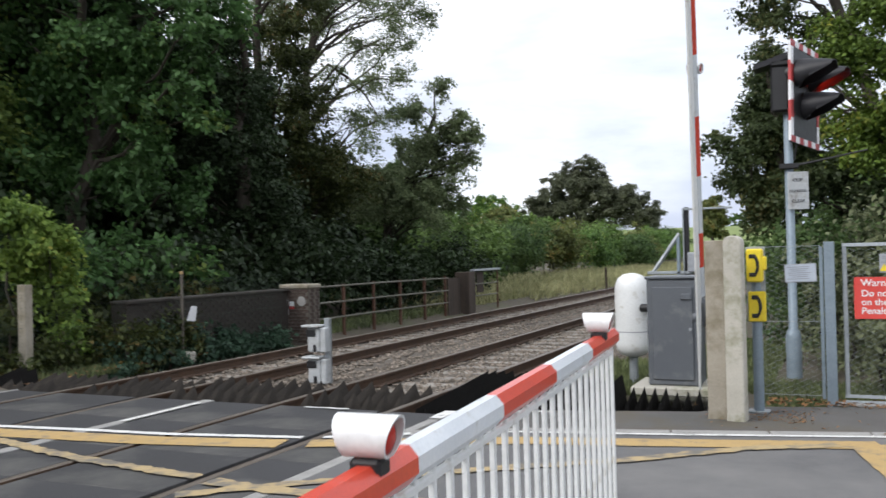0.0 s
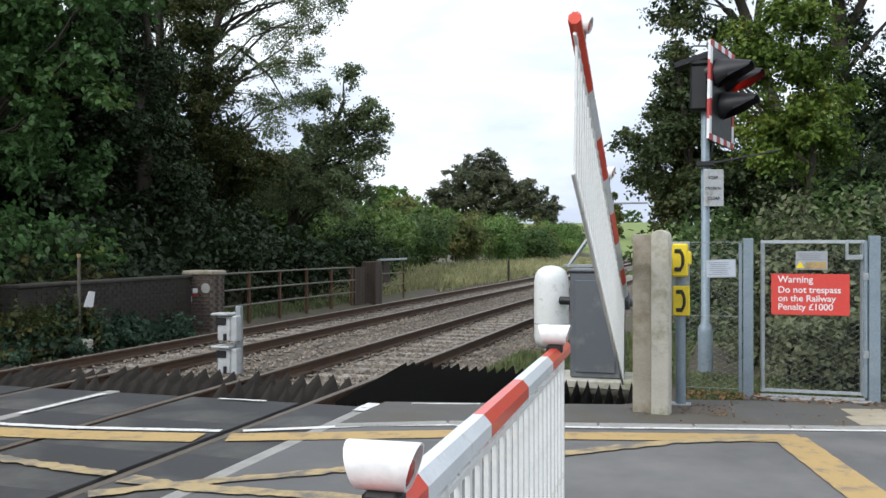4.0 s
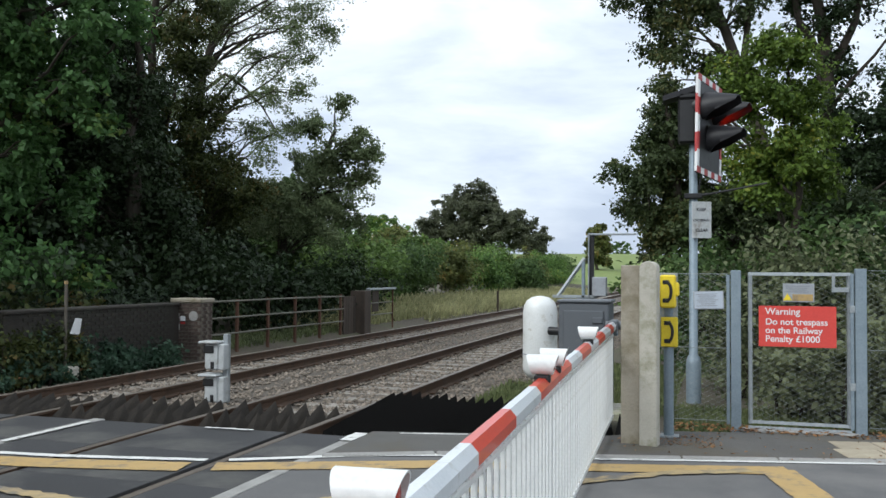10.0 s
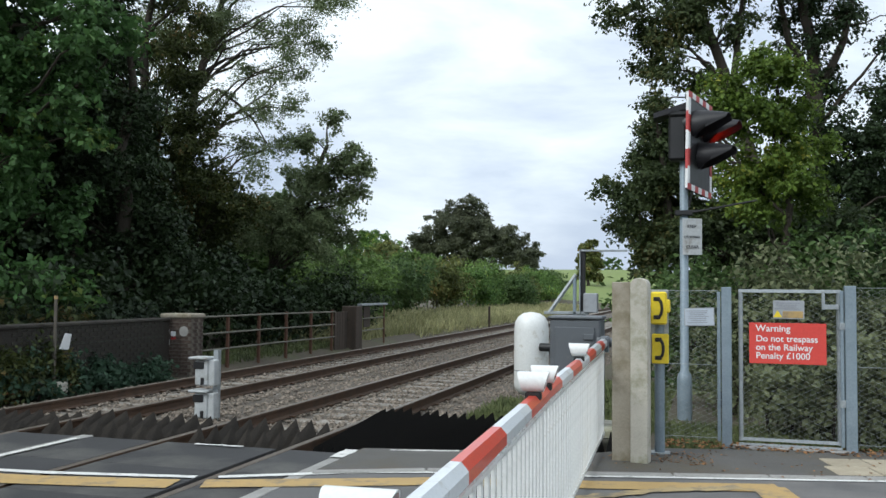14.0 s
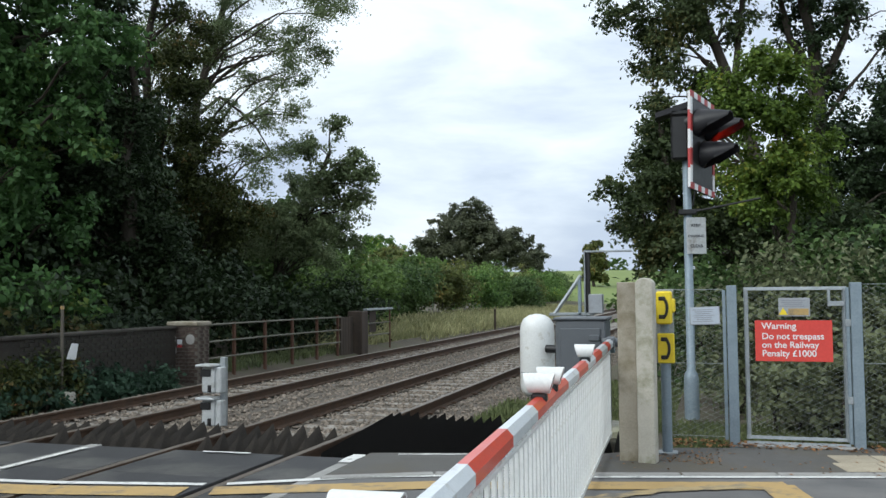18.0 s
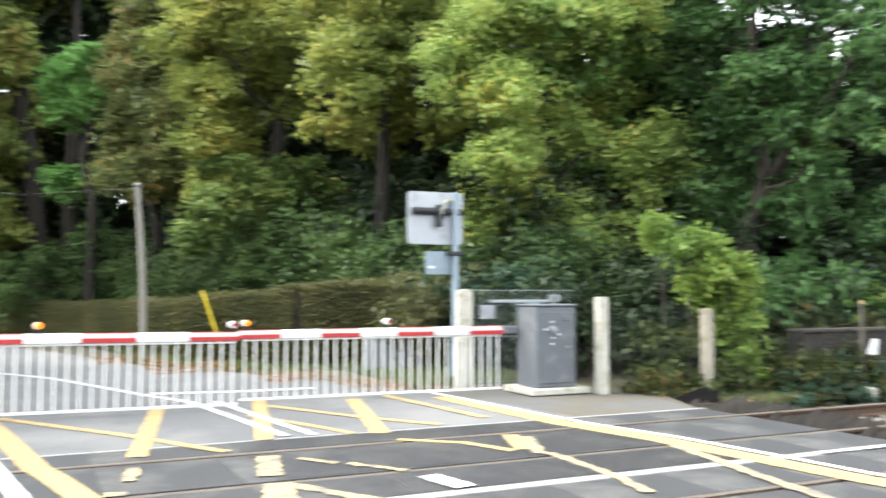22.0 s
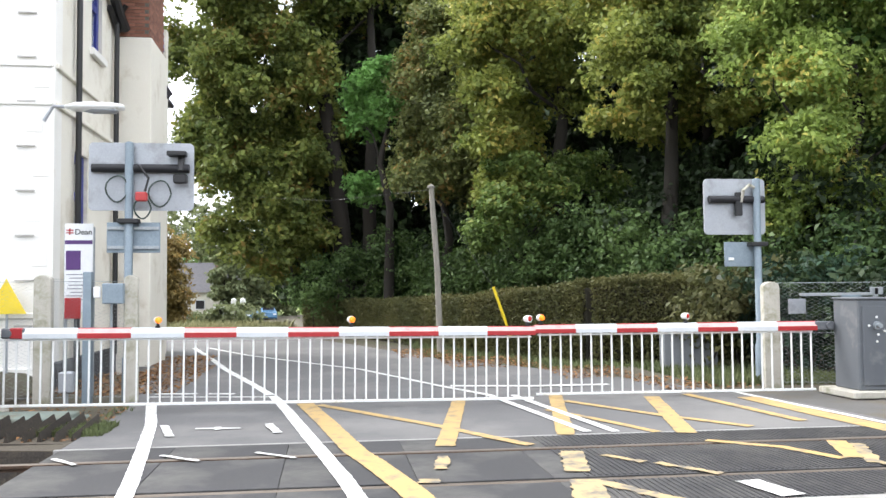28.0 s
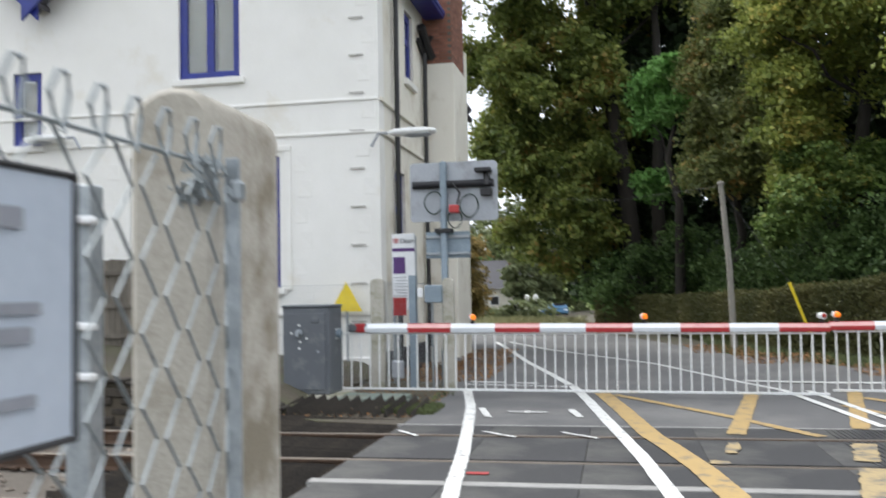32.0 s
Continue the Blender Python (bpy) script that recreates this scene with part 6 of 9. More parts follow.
def extras_left(s):
    part("rear_plate", Mesh().box((-0.1, -3.2, 2.42), (0.02, 0.78, 0.46), 0.006), "galv_blue", s, "grey-blue back of a lower plate")
    for z in (2.27, 2.56):
        part("plate_rail", Mesh().box((-0.07, -3.2, z), (0.04, 0.76, 0.05), 0.005), "galv", s)
    part("camera_unit", Mesh().box((0.02, -2.55, 3.68), (0.2, 0.28, 0.07), 0.01).tube([(-0.06, -2.5, 3.66), (0.0, -2.5, 3.42)], 0.05, 10).box((0.02, -2.5, 3.3), (0.14, 0.2, 0.14), 0.02), "black", s, "black camera unit")
    part("red_box", Mesh().box((0.1, -3.05, 3.02), (0.1, 0.17, 0.14), 0.02, None), "dull_red", s, "orange-red junction box")
    for cy, cz, ry, rz_ in ((-3.42, 3.15, 0.16, 0.2), (-2.8, 3.08, 0.16, 0.2), (-3.05, 2.86, 0.12, 0.16)):
        part("cable", Mesh().tube([(0.0 + 0.05 * math.sin(k), cy + ry * math.cos(2 * math.pi * k / 16), cz + rz_ * math.sin(2 * math.pi * k / 16)) for k in range(17)], 0.013, 6), "wire_green", s, "looped grey cable")
    part("cable", Mesh().tube([(0.08, -3.1, 3.5), (0.09, -2.95, 3.3), (0.1, -3.0, 3.1)], 0.02, 6), "black", s)


def extras_right(s):
    part("rear_plate", Mesh().box((-0.1, 6.72, 2.16), (0.02, 0.56, 0.42), 0.006), "galv_blue", s, "grey-blue back of a lower plate")
    part("white_tag", Mesh().box((-0.07, 6.55, 2.08), (0.02, 0.1, 0.05), 0.004), "sign_white", s)
    part("cable", Mesh().tube([(0.0, 6.72, 3.05), (0.05, 6.74, 3.25), (0.03, 6.86, 3.34), (0.02, 6.95, 3.3)], 0.028, 8), "concrete_pale", s, "pale looped conduit", 40)
    part("drop_tube", Mesh().box((-0.02, 6.68, 3.02), (0.07, 0.12, 0.4), 0.01), "black", s)


signal_back(pose(-9.86, 0, 0), (-3.86, -2.32), -3.25, (2.83, 3.86), "back of a road signal with cables and camera", extras_left)
signal_back(pose(-10.45, 0, 0), (6.1, 7.2), 7.0, (2.5, 3.46), "back of a road signal at the verge", extras_right)
kb = thing("roadside_cabinet", pose(-12.9, 6.75, -0.02, rz=82), "low grey metal cabinet in the verge", "cabinet")
part("cabinet_body", Mesh().box((0, 0, 0.4), (1.05, 0.4, 0.8), 0.02), "cabinet_grey", kb)
part("cabinet_lid", Mesh().box((0, 0, 0.82), (1.1, 0.45, 0.05), 0.015), "cabinet_grey", kb)
part("cabinet_door", Mesh().box((0.26, 0.205, 0.42), (0.48, 0.02, 0.66), 0.006), "cabinet_grey", kb)
part("cabinet_door", Mesh().box((-0.26, 0.205, 0.42), (0.48, 0.02, 0.66), 0.006), "cabinet_grey", kb)

# ---- far side, by the house ----
square_post("concrete_post", pose(-9.7, -4.4, 0, rz=90), 0.24, 0.17, 1.86, "concrete_pale", "weathered concrete fence post by the house")
square_post("concrete_post", pose(-9.72, -3.17, 0, rz=90), 0.19, 0.16, 1.85, "concrete_pale", "weathered concrete post beside the signal pole")
steel_post("fence_post_steel", -9.7, -3.78, 1.9, 0.15, "grey-blue steel post of the side fence")
fence_panel(pose(-9.68, -4.3, 0, rz=90), 1.1, 1.7, "chain-link fence between the posts by the house")
fence_panel(pose(-9.7, -4.5, 0, rz=-90), 2.2, 1.7, "chain-link fence before the white wall")
fence_panel(pose(-9.72, -4.45, 0, rz=180), 1.9, 1.75, "chain-link fence running to the house wall")
nb = thing("station_noticeboard", pose(-10.5, -4.12, 0), "white and purple station notice board on grey posts", "notice board")
for y in (-0.2, 0.2):
    part("board_post", Mesh().tube([(0, y, -0.1), (0, y, 2.62)], 0.03, 8), "galv", nb)
part("board", Mesh().box((0.04, 0, 1.98), (0.03, 0.42, 1.38), 0.006), "sign_white", nb)
part("purple_band", Mesh().box((0.058, 0, 2.38), (0.006, 0.41, 0.06), 0.001), "purple", nb, "purple band")
part("purple_panel", Mesh().box((0.058, -0.08, 2.1), (0.006, 0.22, 0.3), 0.001), "purple", nb, "purple panel")
part("rail_emblem", Mesh().box((0.058, -0.135, 2.565), (0.006, 0.11, 0.018), 0.001).box((0.058, -0.135, 2.525), (0.006, 0.11, 0.018), 0.001).box((0.058, -0.135, 2.545), (0.006, 0.02, 0.1), 0.001), "dull_red", nb, "small red emblem")
for k in range(9):
    part("text_bar", Mesh().box((0.058, -0.06 + 0.03 * (k % 2), 1.88 - 0.055 * k), (0.005, 0.24 - 0.03 * (k % 3), 0.016)), "text_grey", nb)
letters("station_name", "Dean", 0.12, "text_dark", nb, pose(0.058, -0.06, 2.5, 90, 0, 90), "dark station name")
part("red_panel", Mesh().box((0.062, -0.08, 1.36), (0.008, 0.24, 0.32), 0.001), "far_red", nb, "red prohibition panel")
sbx = thing("meter_box", pose(-9.7, -3.45, 0), "small grey box and sign on the steel post", "junction box")
part("box", Mesh().box((0.1, 0.05, 1.58), (0.12, 0.3, 0.3), 0.015), "galv_blue", sbx)
part("box", Mesh().box((0.1, -0.18, 1.6), (0.05, 0.1, 0.16), 0.01), "sign_white", sbx)
part("stem", Mesh().tube([(0, 0.0, -0.1), (0, 0.0, 1.5)], 0.02, 6), "galv", sbx)
lb = thing("ground_box", pose(-9.45, -4.0, 0), "small pale box on a stem by the fence", "junction box")
part("box", Mesh().box((0, 0, 0.32), (0.14, 0.2, 0.3), 0.02), "sign_grey", lb)
part("stem", Mesh().tube([(0, 0, -0.1), (0, 0, 0.2)], 0.03, 6), "galv", lb)
yt = thing("warning_triangle", pose(-11.55, -5.55, 0), "yellow triangular warning sign before the white wall", "sign")
part("sign_plate", Mesh().slab([(-0.32, 0), (0.32, 0), (0, 0.58)], 0, 0.012, pose(0, 0, 1.26, 90, 0, 90)), "phone_yellow", yt)
part("stem", Mesh().tube([(-0.04, 0, -0.1), (-0.04, 0, 1.5)], 0.025, 6), "galv", yt)
solid("inspection_slab", Mesh().box((0, 0, 0.0), (0.72, 1.02, 0.1), 0.015).box((0, 0, -0.06), (0.92, 1.22, 0.1), 0.02), "slab_green", "greenish concrete cover slab beside the machine", "cover slab", at=pose(-7.75, -3.98, 0.04, 0, 0, -4))


def street_lamp(at, label):
    l = thing("wall_lamp", at, label, "street lamp")
    part("lamp_head", Mesh().lathe([(0.05, -0.5), (0.1, -0.48), (0.16, -0.3), (0.17, 0.0), (0.15, 0.3), (0.06, 0.46), (0.02, 0.47)], 16, pose(0, 0.55, 0, 90) @ Matrix.Diagonal((1, 0.5, 1, 1))), "white_gloss", l, "pale lamp housing", 50)
    part("lamp_bowl", Mesh().lathe([(0.05, -0.3), (0.12, -0.25), (0.13, 0.1), (0.05, 0.25)], 14, pose(0, 0.65, -0.06, 90) @ Matrix.Diagonal((1, 0.4, 1, 1))), "sign_grey", l, "", 50)
    part("bracket", Mesh().tube([(0, -0.25, -0.25), (0, -0.1, 0.0), (0, 0.2, 0.0)], 0.03, 8), "sign_grey", l)
    return l


street_lamp(pose(-11.55, -4.75, 4.72, 0, 0, 0), "pale street lamp on a bracket at the house corner")
street_lamp(pose(-11.6, -11.6, 5.0, 0, 0, 180), "pale street lamp on the house wall")

# platform ramp, gate and timber fence by the house
ramp = thing("platform_ramp", pose(0, 0, 0), "earth-topped platform ramp with a dark stone retaining wall", "platform ramp", kind="structure")
rm = Mesh()
ys = [-4.85, -5.3, -8.2, -11.5, -14.0, -40.0]
zs = [0.05, 0.27, 0.5, 0.78, 0.9, 0.9]
for k in range(len(ys) - 1):
    rm.add([(-6.5, ys[k], -0.5), (-11.8, ys[k], -0.5), (-11.8, ys[k + 1], -0.5), (-6.5, ys[k + 1], -0.5), (-6.5, ys[k], zs[k]), (-11.8, ys[k], zs[k]), (-11.8, ys[k + 1], zs[k + 1]), (-6.5, ys[k + 1], zs[k + 1])],
           [(4, 5, 6, 7), (0, 4, 7, 3), (0, 3, 2, 1)] + ([(0, 1, 5, 4)] if k == 0 else []))
rm.closed = False
part("ramp_fill", rm, "soil", ramp)
cop = Mesh()
for k in range(len(ys) - 1):
    for j in range(6 if k < 4 else 20):
        f0, f1 = j / (6 if k < 4 else 20), (j + 1) / (6 if k < 4 else 20)
        ya, yb = ys[k] + (ys[k + 1] - ys[k]) * f0, ys[k] + (ys[k + 1] - ys[k]) * f1
        za = zs[k] + (zs[k + 1] - zs[k]) * (f0 + f1) / 2
        cop.box((-6.55 + rng.uniform(-0.02, 0.02), (ya + yb) / 2, za + 0.0), (0.3, abs(yb - ya) - 0.006, 0.05), 0.015, pose(0, 0, 0))
part("coping", cop, "wall_stone", ramp, "stone coping")
stone_ms = [Mesh().box((0, 0, 0), (0.06, ln, hh), 0.022).data("stone", M["wall_stone"]) for ln, hh in ((0.3, 0.12), (0.24, 0.1), (0.36, 0.13), (0.18, 0.11))]
for r in range(7):
    for c in range(40):
        y = -5.2 - c * 0.34 - (0.16 if r % 2 else 0) + rng.uniform(-0.04, 0.04)
        zt = np.interp(-y, [-v for v in ys], zs)
        z = -0.4 + r * 0.135 + rng.uniform(-0.012, 0.012)
        if z < zt - 0.1:
            part("stone", stone_ms[rng.randrange(4)], None, ramp, at=pose(-6.49 + rng.uniform(-0.025, 0.015), y, z, rx=rng.uniform(-4, 4), rz=rng.uniform(-5, 5)))
solid("moss_patch", Mesh().slab([(-9.4, -7.1), (-10.5, -7.0), (-10.6, -8.8), (-9.6, -8.9)], 0.4, 0.43), "moss", "bright moss on the ramp top", "moss", kind="stuff", at=pose(0, 0, 0.03))
solid("pale_slab", Mesh().box((0, 0, 0), (0.9, 1.3, 0.1), 0.015), "concrete_pale", "pale concrete slab on the ramp", "slab", at=pose(-9.0, -6.9, 0.42, 4, 0, 0))
hg = thing("side_gate", pose(-10.7, 0, 0.3), "grey-blue steel gate with mesh before the house", "gate")
for y in (-8.35, -7.05):
    part("gate_post", Mesh().box((0, y, 0.8), (0.1, 0.12, 2.1), 0.006), "galv_blue", hg)
for a, b in (((0, -8.15, 0.05), (0, -8.15, 1.7)), ((0, -7.2, 0.05), (0, -7.2, 1.7)), ((0, -8.15, 1.7), (0, -7.2, 1.7)), ((0, -8.15, 0.08), (0, -7.2, 0.08))):
    part("gate_bar", Mesh().tube([a, b], 0.028, 6), "galv_blue", hg)
part("wire_mesh", chain_link(0.92, 1.58, 0.06, 0.0018), "wire", hg, at=pose(0, -8.13, 0.1, rz=90))["kind"] = "stuff"
part("latch", Mesh().box((0.02, -7.25, 1.5), (0.06, 0.2, 0.12), 0.01), "galv", hg)
fence_panel(pose(-10.7, -9.5, 0.35, rz=90), 1.1, 1.6, "chain-link fence beside the side gate")
sp2 = thing("sign_stub", pose(-10.3, -9.1, 0.4), "short grey post with a small dark green plate", "sign")
part("post", Mesh().box((0, 0, 0.5), (0.07, 0.07, 1.1), 0.005), "galv", sp2)
part("box", Mesh().box((0, 0, 0.98), (0.12, 0.14, 0.34), 0.01), "galv_blue", sp2)
part("plate", Mesh().add([(0.02, 0.2, 0.5), (0.02, 0.6, 0.5), (0.02, 0.5, 0.85), (0.02, 0.3, 0.85), (0.04, 0.2, 0.5), (0.04, 0.6, 0.5), (0.04, 0.5, 0.85), (0.04, 0.3, 0.85)], [(0, 1, 2, 3), (4, 7, 6, 5), (0, 4, 5, 1), (1, 5, 6, 2), (2, 6, 7, 3), (3, 7, 4, 0)]), "timber_dark", sp2)
wf = thing("timber_fence", pose(-11.0, 0.4, 0.5), "weathered grey close-boarded timber fence by the house", "fence")
for k in range(16):
    part("board", Mesh().box((0, -9.6 - 0.13 * k, 0.93), (0.022, 0.12, 1.86 + 0.02 * (k % 3)), 0.003), "timber_grey", wf)
for z in (0.35, 0.95, 1.6):
    part("fence_rail", Mesh().box((0.04, -10.6, z), (0.06, 2.1, 0.09), 0.006), "timber_grey", wf)
for y in (-9.55, -11.5):
    part("fence_post", Mesh().box((0.05, y, 0.92), (0.11, 0.11, 1.9), 0.008), "timber_grey", wf)

# ---- near fence post beside the camera's last stand ----
square_post("concrete_post", pose(3.925, -0.88, 0, rz=90), 0.118, 0.21, 1.905, "concrete_near", "weathered concrete post with a rounded head and wire ties")
nf = thing("chain_link_fence", pose(4.036, -0.8, 0, rz=-2), "galvanised chain-link fence tied to the concrete post", "fence", "chain-link fences")
part("wire_mesh", chain_link(3.2, 1.76, 0.044, 0.0022, 0.005, 1.65), "wire", nf, at=pose(0, 0, 0.05))["kind"] = "stuff"
for z in (0.1, 0.95, 1.8):
    part("line_wire", Mesh().tube([(0, -0.01, z), (3.2, -0.01, z)], 0.0026, 6), "wire", nf)
part("stretcher_bar", Mesh().box((0.004, 0.006, 0.93), (0.005, 0.018, 1.76), 0.001), "galv", nf, "flat galvanised stretcher bar")
for z in (0.2, 0.95, 1.77):
    part("eye_bolt", Mesh().tube([(0.015, 0.004, z), (-0.02, 0.006, z)], 0.006, 6).box((0.004, 0.012, z), (0.02, 0.014, 0.026), 0.004), "galv", nf)
part("tie_wire", Mesh().tube([(0.01 + 0.07 * k / 24, -0.01 + 0.012 * math.sin(k * 1.9), 1.795 + 0.014 * math.cos(k * 1.9)) for k in range(25)], 0.0028, 5), "wire", nf, "twisted tie wire")
part("tie_wire", Mesh().tube([(0.0 - 0.06 * k / 12, -0.02 - 0.06 * k / 12 + 0.01 * math.sin(k * 2.2), 1.79 + 0.01 * math.cos(k * 2.2)) for k in range(13)], 0.0028, 5), "wire", nf, "twisted tie wire")
for j in range(5):
    part("tie_wire", Mesh().tube([(0.006 - 0.012 * j + 0.014 * math.sin(k * 1.3 + j), -0.03 - 0.022 * j + 0.016 * math.cos(k * 0.9 + j), 1.772 + 0.016 * math.sin(k * 1.7 + 2 * j)) for k in range(18)], 0.003, 5), "wire", nf, "knotted tie wire")
for k in range(16):
    part("wire_end", Mesh().tube([(0.03 + 0.056 * k, 0.0, 1.79), (0.022 + 0.056 * k, 0.0, 1.825), (0.03 + 0.056 * k, 0.004, 1.842), (0.042 + 0.056 * k, 0.004, 1.84), (0.048 + 0.056 * k, 0.0, 1.822), (0.04 + 0.056 * k, 0, 1.8)], 0.0026, 5), "wire", nf)
bd = thing("notice_board", pose(4.535, -0.792, 1.64, 0, 0, 178), "pale notice board with a black edge wired to the fence", "sign")
# the face's blue-grey includes the shadow the board stands in
part("board", Mesh().box((0, 0, 0), (0.33, 0.006, 0.215), 0.002), "board_blue", bd)
for a, s in (((0, -0.001, 0.107), (0.336, 0.01, 0.006)), ((0, -0.001, -0.107), (0.336, 0.01, 0.006)), ((0.165, -0.001, 0), (0.006, 0.01, 0.215)), ((-0.165, -0.001, 0), (0.006, 0.01, 0.215))):
    part("board_edge", Mesh().box(a, s, 0.002), "black", bd, "black edge strip")
for k, (x0, w, z, h) in enumerate(((0.02, 0.24, 0.068, 0.016), (-0.03, 0.18, 0.0, 0.009), (0.0, 0.22, -0.02, 0.012), (0.01, 0.25, -0.07, 0.009))):
    part("text_bar", Mesh().box((-x0, -0.005, z), (w, 0.003, h)), "text_grey", bd)
ap = thing("gate_stay", pose(3.72, -1.2, 0), "galvanised angle post with clips behind the fence", "fence post")
part("angle", Mesh().box((0, 0, 0.9), (0.04, 0.045, 1.86), 0.003), "galv", ap)
for z in (1.52, 1.6, 1.77):
    part("clip", Mesh().box((0.03, 0, z), (0.02, 0.075, 0.012), 0.003), "sign_white", ap)

# tactile slabs on the footway
tp = thing("tactile_paving", pose(0, 0, 0), "worn buff tactile paving slabs in the footway", "paving", kind="structure")
ts = Mesh().box((0, 0, 0), (0.39, 0.39, 0.03), 0.006).data("slab", M["tactile"])
for i in range(4):
    for j in range(2):
        part("slab", ts, None, tp, at=pose(5.42 + i * 0.4, 9.12 + j * 0.4 + i * 0.08, 0.005, rz=12))
# kerb along the footway
kerb = thing("kerb", pose(0, 0, 0), "low pale kerb stones along the footway", "kerb", kind="structure")
kp = [(0.75, 7.5), (1.69, 7.92), (3.02, 8.22), (5.49, 8.83), (8, 9.43), (12, 10.5)]
for (xa, ya), (xb, yb) in zip(kp, kp[1:]):
    L_ = math.hypot(xb - xa, yb - ya)
    n = max(1, round(L_ / 0.9))
    for k in range(n):
        f = (k + 0.5) / n
        part("kerb_stone", Mesh().box((0, 0, -0.05), (L_ / n - 0.01, 0.11, 0.14), 0.012), "concrete_strip", kerb, at=pose(xa + (xb - xa) * f, ya + (yb - ya) * f, 0, rz=math.degrees(math.atan2(yb - ya, xb - xa))))

# ---- trees, shrubs, hedges ----
def blob_leaves(r, blobs, n, size, clump, spread):
    """Leaves over a set of ellipsoids (centre, radii). Each carries boughs; from each bough twigs reach out and droop, set with leaves."""
    cen_b, rad_b, dir_b = [], [], []
    for c, q in blobs:
        mean = (q[0] * q[1] * q[2]) ** (1 / 3)
        rb = min(0.95, max(0.18, 0.4 * mean))
        k = max(7, int(3.2 * (mean / rb) ** 2))
        d = r.normal(size=(k, 3))
        d[:, 2] = d[:, 2] * 0.9 + 0.12
        d /= np.linalg.norm(d, axis=1)[:, None]
        cen_b.append(np.array(c) + d * np.array(q) * r.uniform(0.2, 1.0, (k, 1)))
        rad_b.append(rb * r.uniform(0.55, 1.3, k))
        dir_b.append(d)
    cen_b, rad_b, dir_b = np.concatenate(cen_b), np.concatenate(rad_b), np.concatenate(dir_b)
    w = rad_b ** 2
    which = r.choice(len(cen_b), size=max(1, n // clump), p=w / w.sum())
    d = r.normal(size=(len(which), 3)) * 0.8 + dir_b[which] * 0.9
    d[:, 2] = d[:, 2] * 0.6 + 0.1
    d /= np.linalg.norm(d, axis=1)[:, None]
    reach = rad_b[which] * r.uniform(0.65, 1.0, len(which)) * (1.9 - 0.8 * np.minimum(1.0, rad_b[which] / 0.8))
    u = r.random((len(which), clump)) ** 0.8
    root = cen_b[which] + r.normal(size=(len(which), 3)) * (rad_b[which] * (0.42 - 0.2 * np.minimum(1.0, rad_b[which] / 0.8)))[:, None]
    pos = root[:, None, :] + d[:, None, :] * (reach[:, None] * u)[:, :, None]
    pos[:, :, 2] -= 0.35 * reach[:, None] * u ** 2
    side = np.minimum(spread, 0.4 * reach)[:, None, None]
    pos = pos + r.normal(size=pos.shape) * side * np.array([0.55, 0.55, 0.3])
    pos = pos.reshape(-1, 3)
    return cen_b, pos, leaf_quads(r, pos, np.full(len(pos), size), out=np.repeat(d, clump, axis=0) * 0.7)


def grown(blobs, k):
    """The same crown with every ellipsoid k times as large."""
    return [(c, (q[0] * k, q[1] * k, q[2] * k)) for c, q in blobs]


def deep(blobs, d):
    """Sets the ellipsoids of a crown at different depths, from d before to d behind its middle."""
    return [((c[0], c[1] + d * (0.0, 0.7, -0.5, 1.0, -0.9)[i % 5], c[2]), q) for i, (c, q) in enumerate(blobs)]


def tree(name, at, height, trunk_r, blobs, n, size, leaf, label, category="tree", seed=1, bark="bark", clump=6, spread=0.28, limbs=14, lean=(0, 0), group="", spine=None, forks=()):
    """A tapered trunk with limbs and a crown of leafy twigs; blobs are in the tree's own space. spine: the trunk's own line; forks: further stems."""
    r = np.random.default_rng(seed)
    t = thing(name, at, label, category, group)
    if spine:
        pts = [Vector(p) for p in spine]
        tr = Mesh().tube(pts, trunk_r, 9, trunk_r * 0.45)
    else:
        top = Vector((lean[0], lean[1], height * 0.82))
        pts = [Vector((0, 0, -0.3))]
        for i in range(1, 7):
            pts.append(top * (i / 6) + Vector((r.normal() * 0.12, r.normal() * 0.12, 0)))
        tr = Mesh().tube(pts, trunk_r, 9, trunk_r * 0.25)
    part("trunk", tr, bark, t, "", 60)
    for fk, fr0, fr1 in forks:
        part("limb", Mesh().tube(fk, fr0, 7, fr1), bark, t, "", 60)
    cen, pos, q = blob_leaves(r, blobs, n, size, clump, spread)
    for i in r.choice(len(cen), size=min(limbs, len(cen)), replace=False):
        e = Vector(cen[i])
        s = max([p for p in pts if p.z < max(1.0, e.z - 0.25 * (e - p).length)] or [pts[0]], key=lambda p: p.z)
        s = s + Vector((0, 0, -0.3 * r.random()))
        gap = (e - s).length
        lift, bend = Vector((0, 0, 0.14 * gap)), Vector(r.normal(size=3) * 0.06 * gap)
        line = [s.lerp(e, f) + lift * (4 * f * (1 - f)) + bend * math.sin(math.pi * f) + Vector(r.normal(size=3) * 0.025 * gap * (0 < f < 1)) for f in (0, 0.2, 0.4, 0.6, 0.8, 1.0)]
        part("limb", Mesh().tube(line, min(trunk_r * 0.3, 0.02 + 0.012 * gap), 5, 0.008), bark, t, "", 60)
    quads("crown", q, leaf, t)
    return t


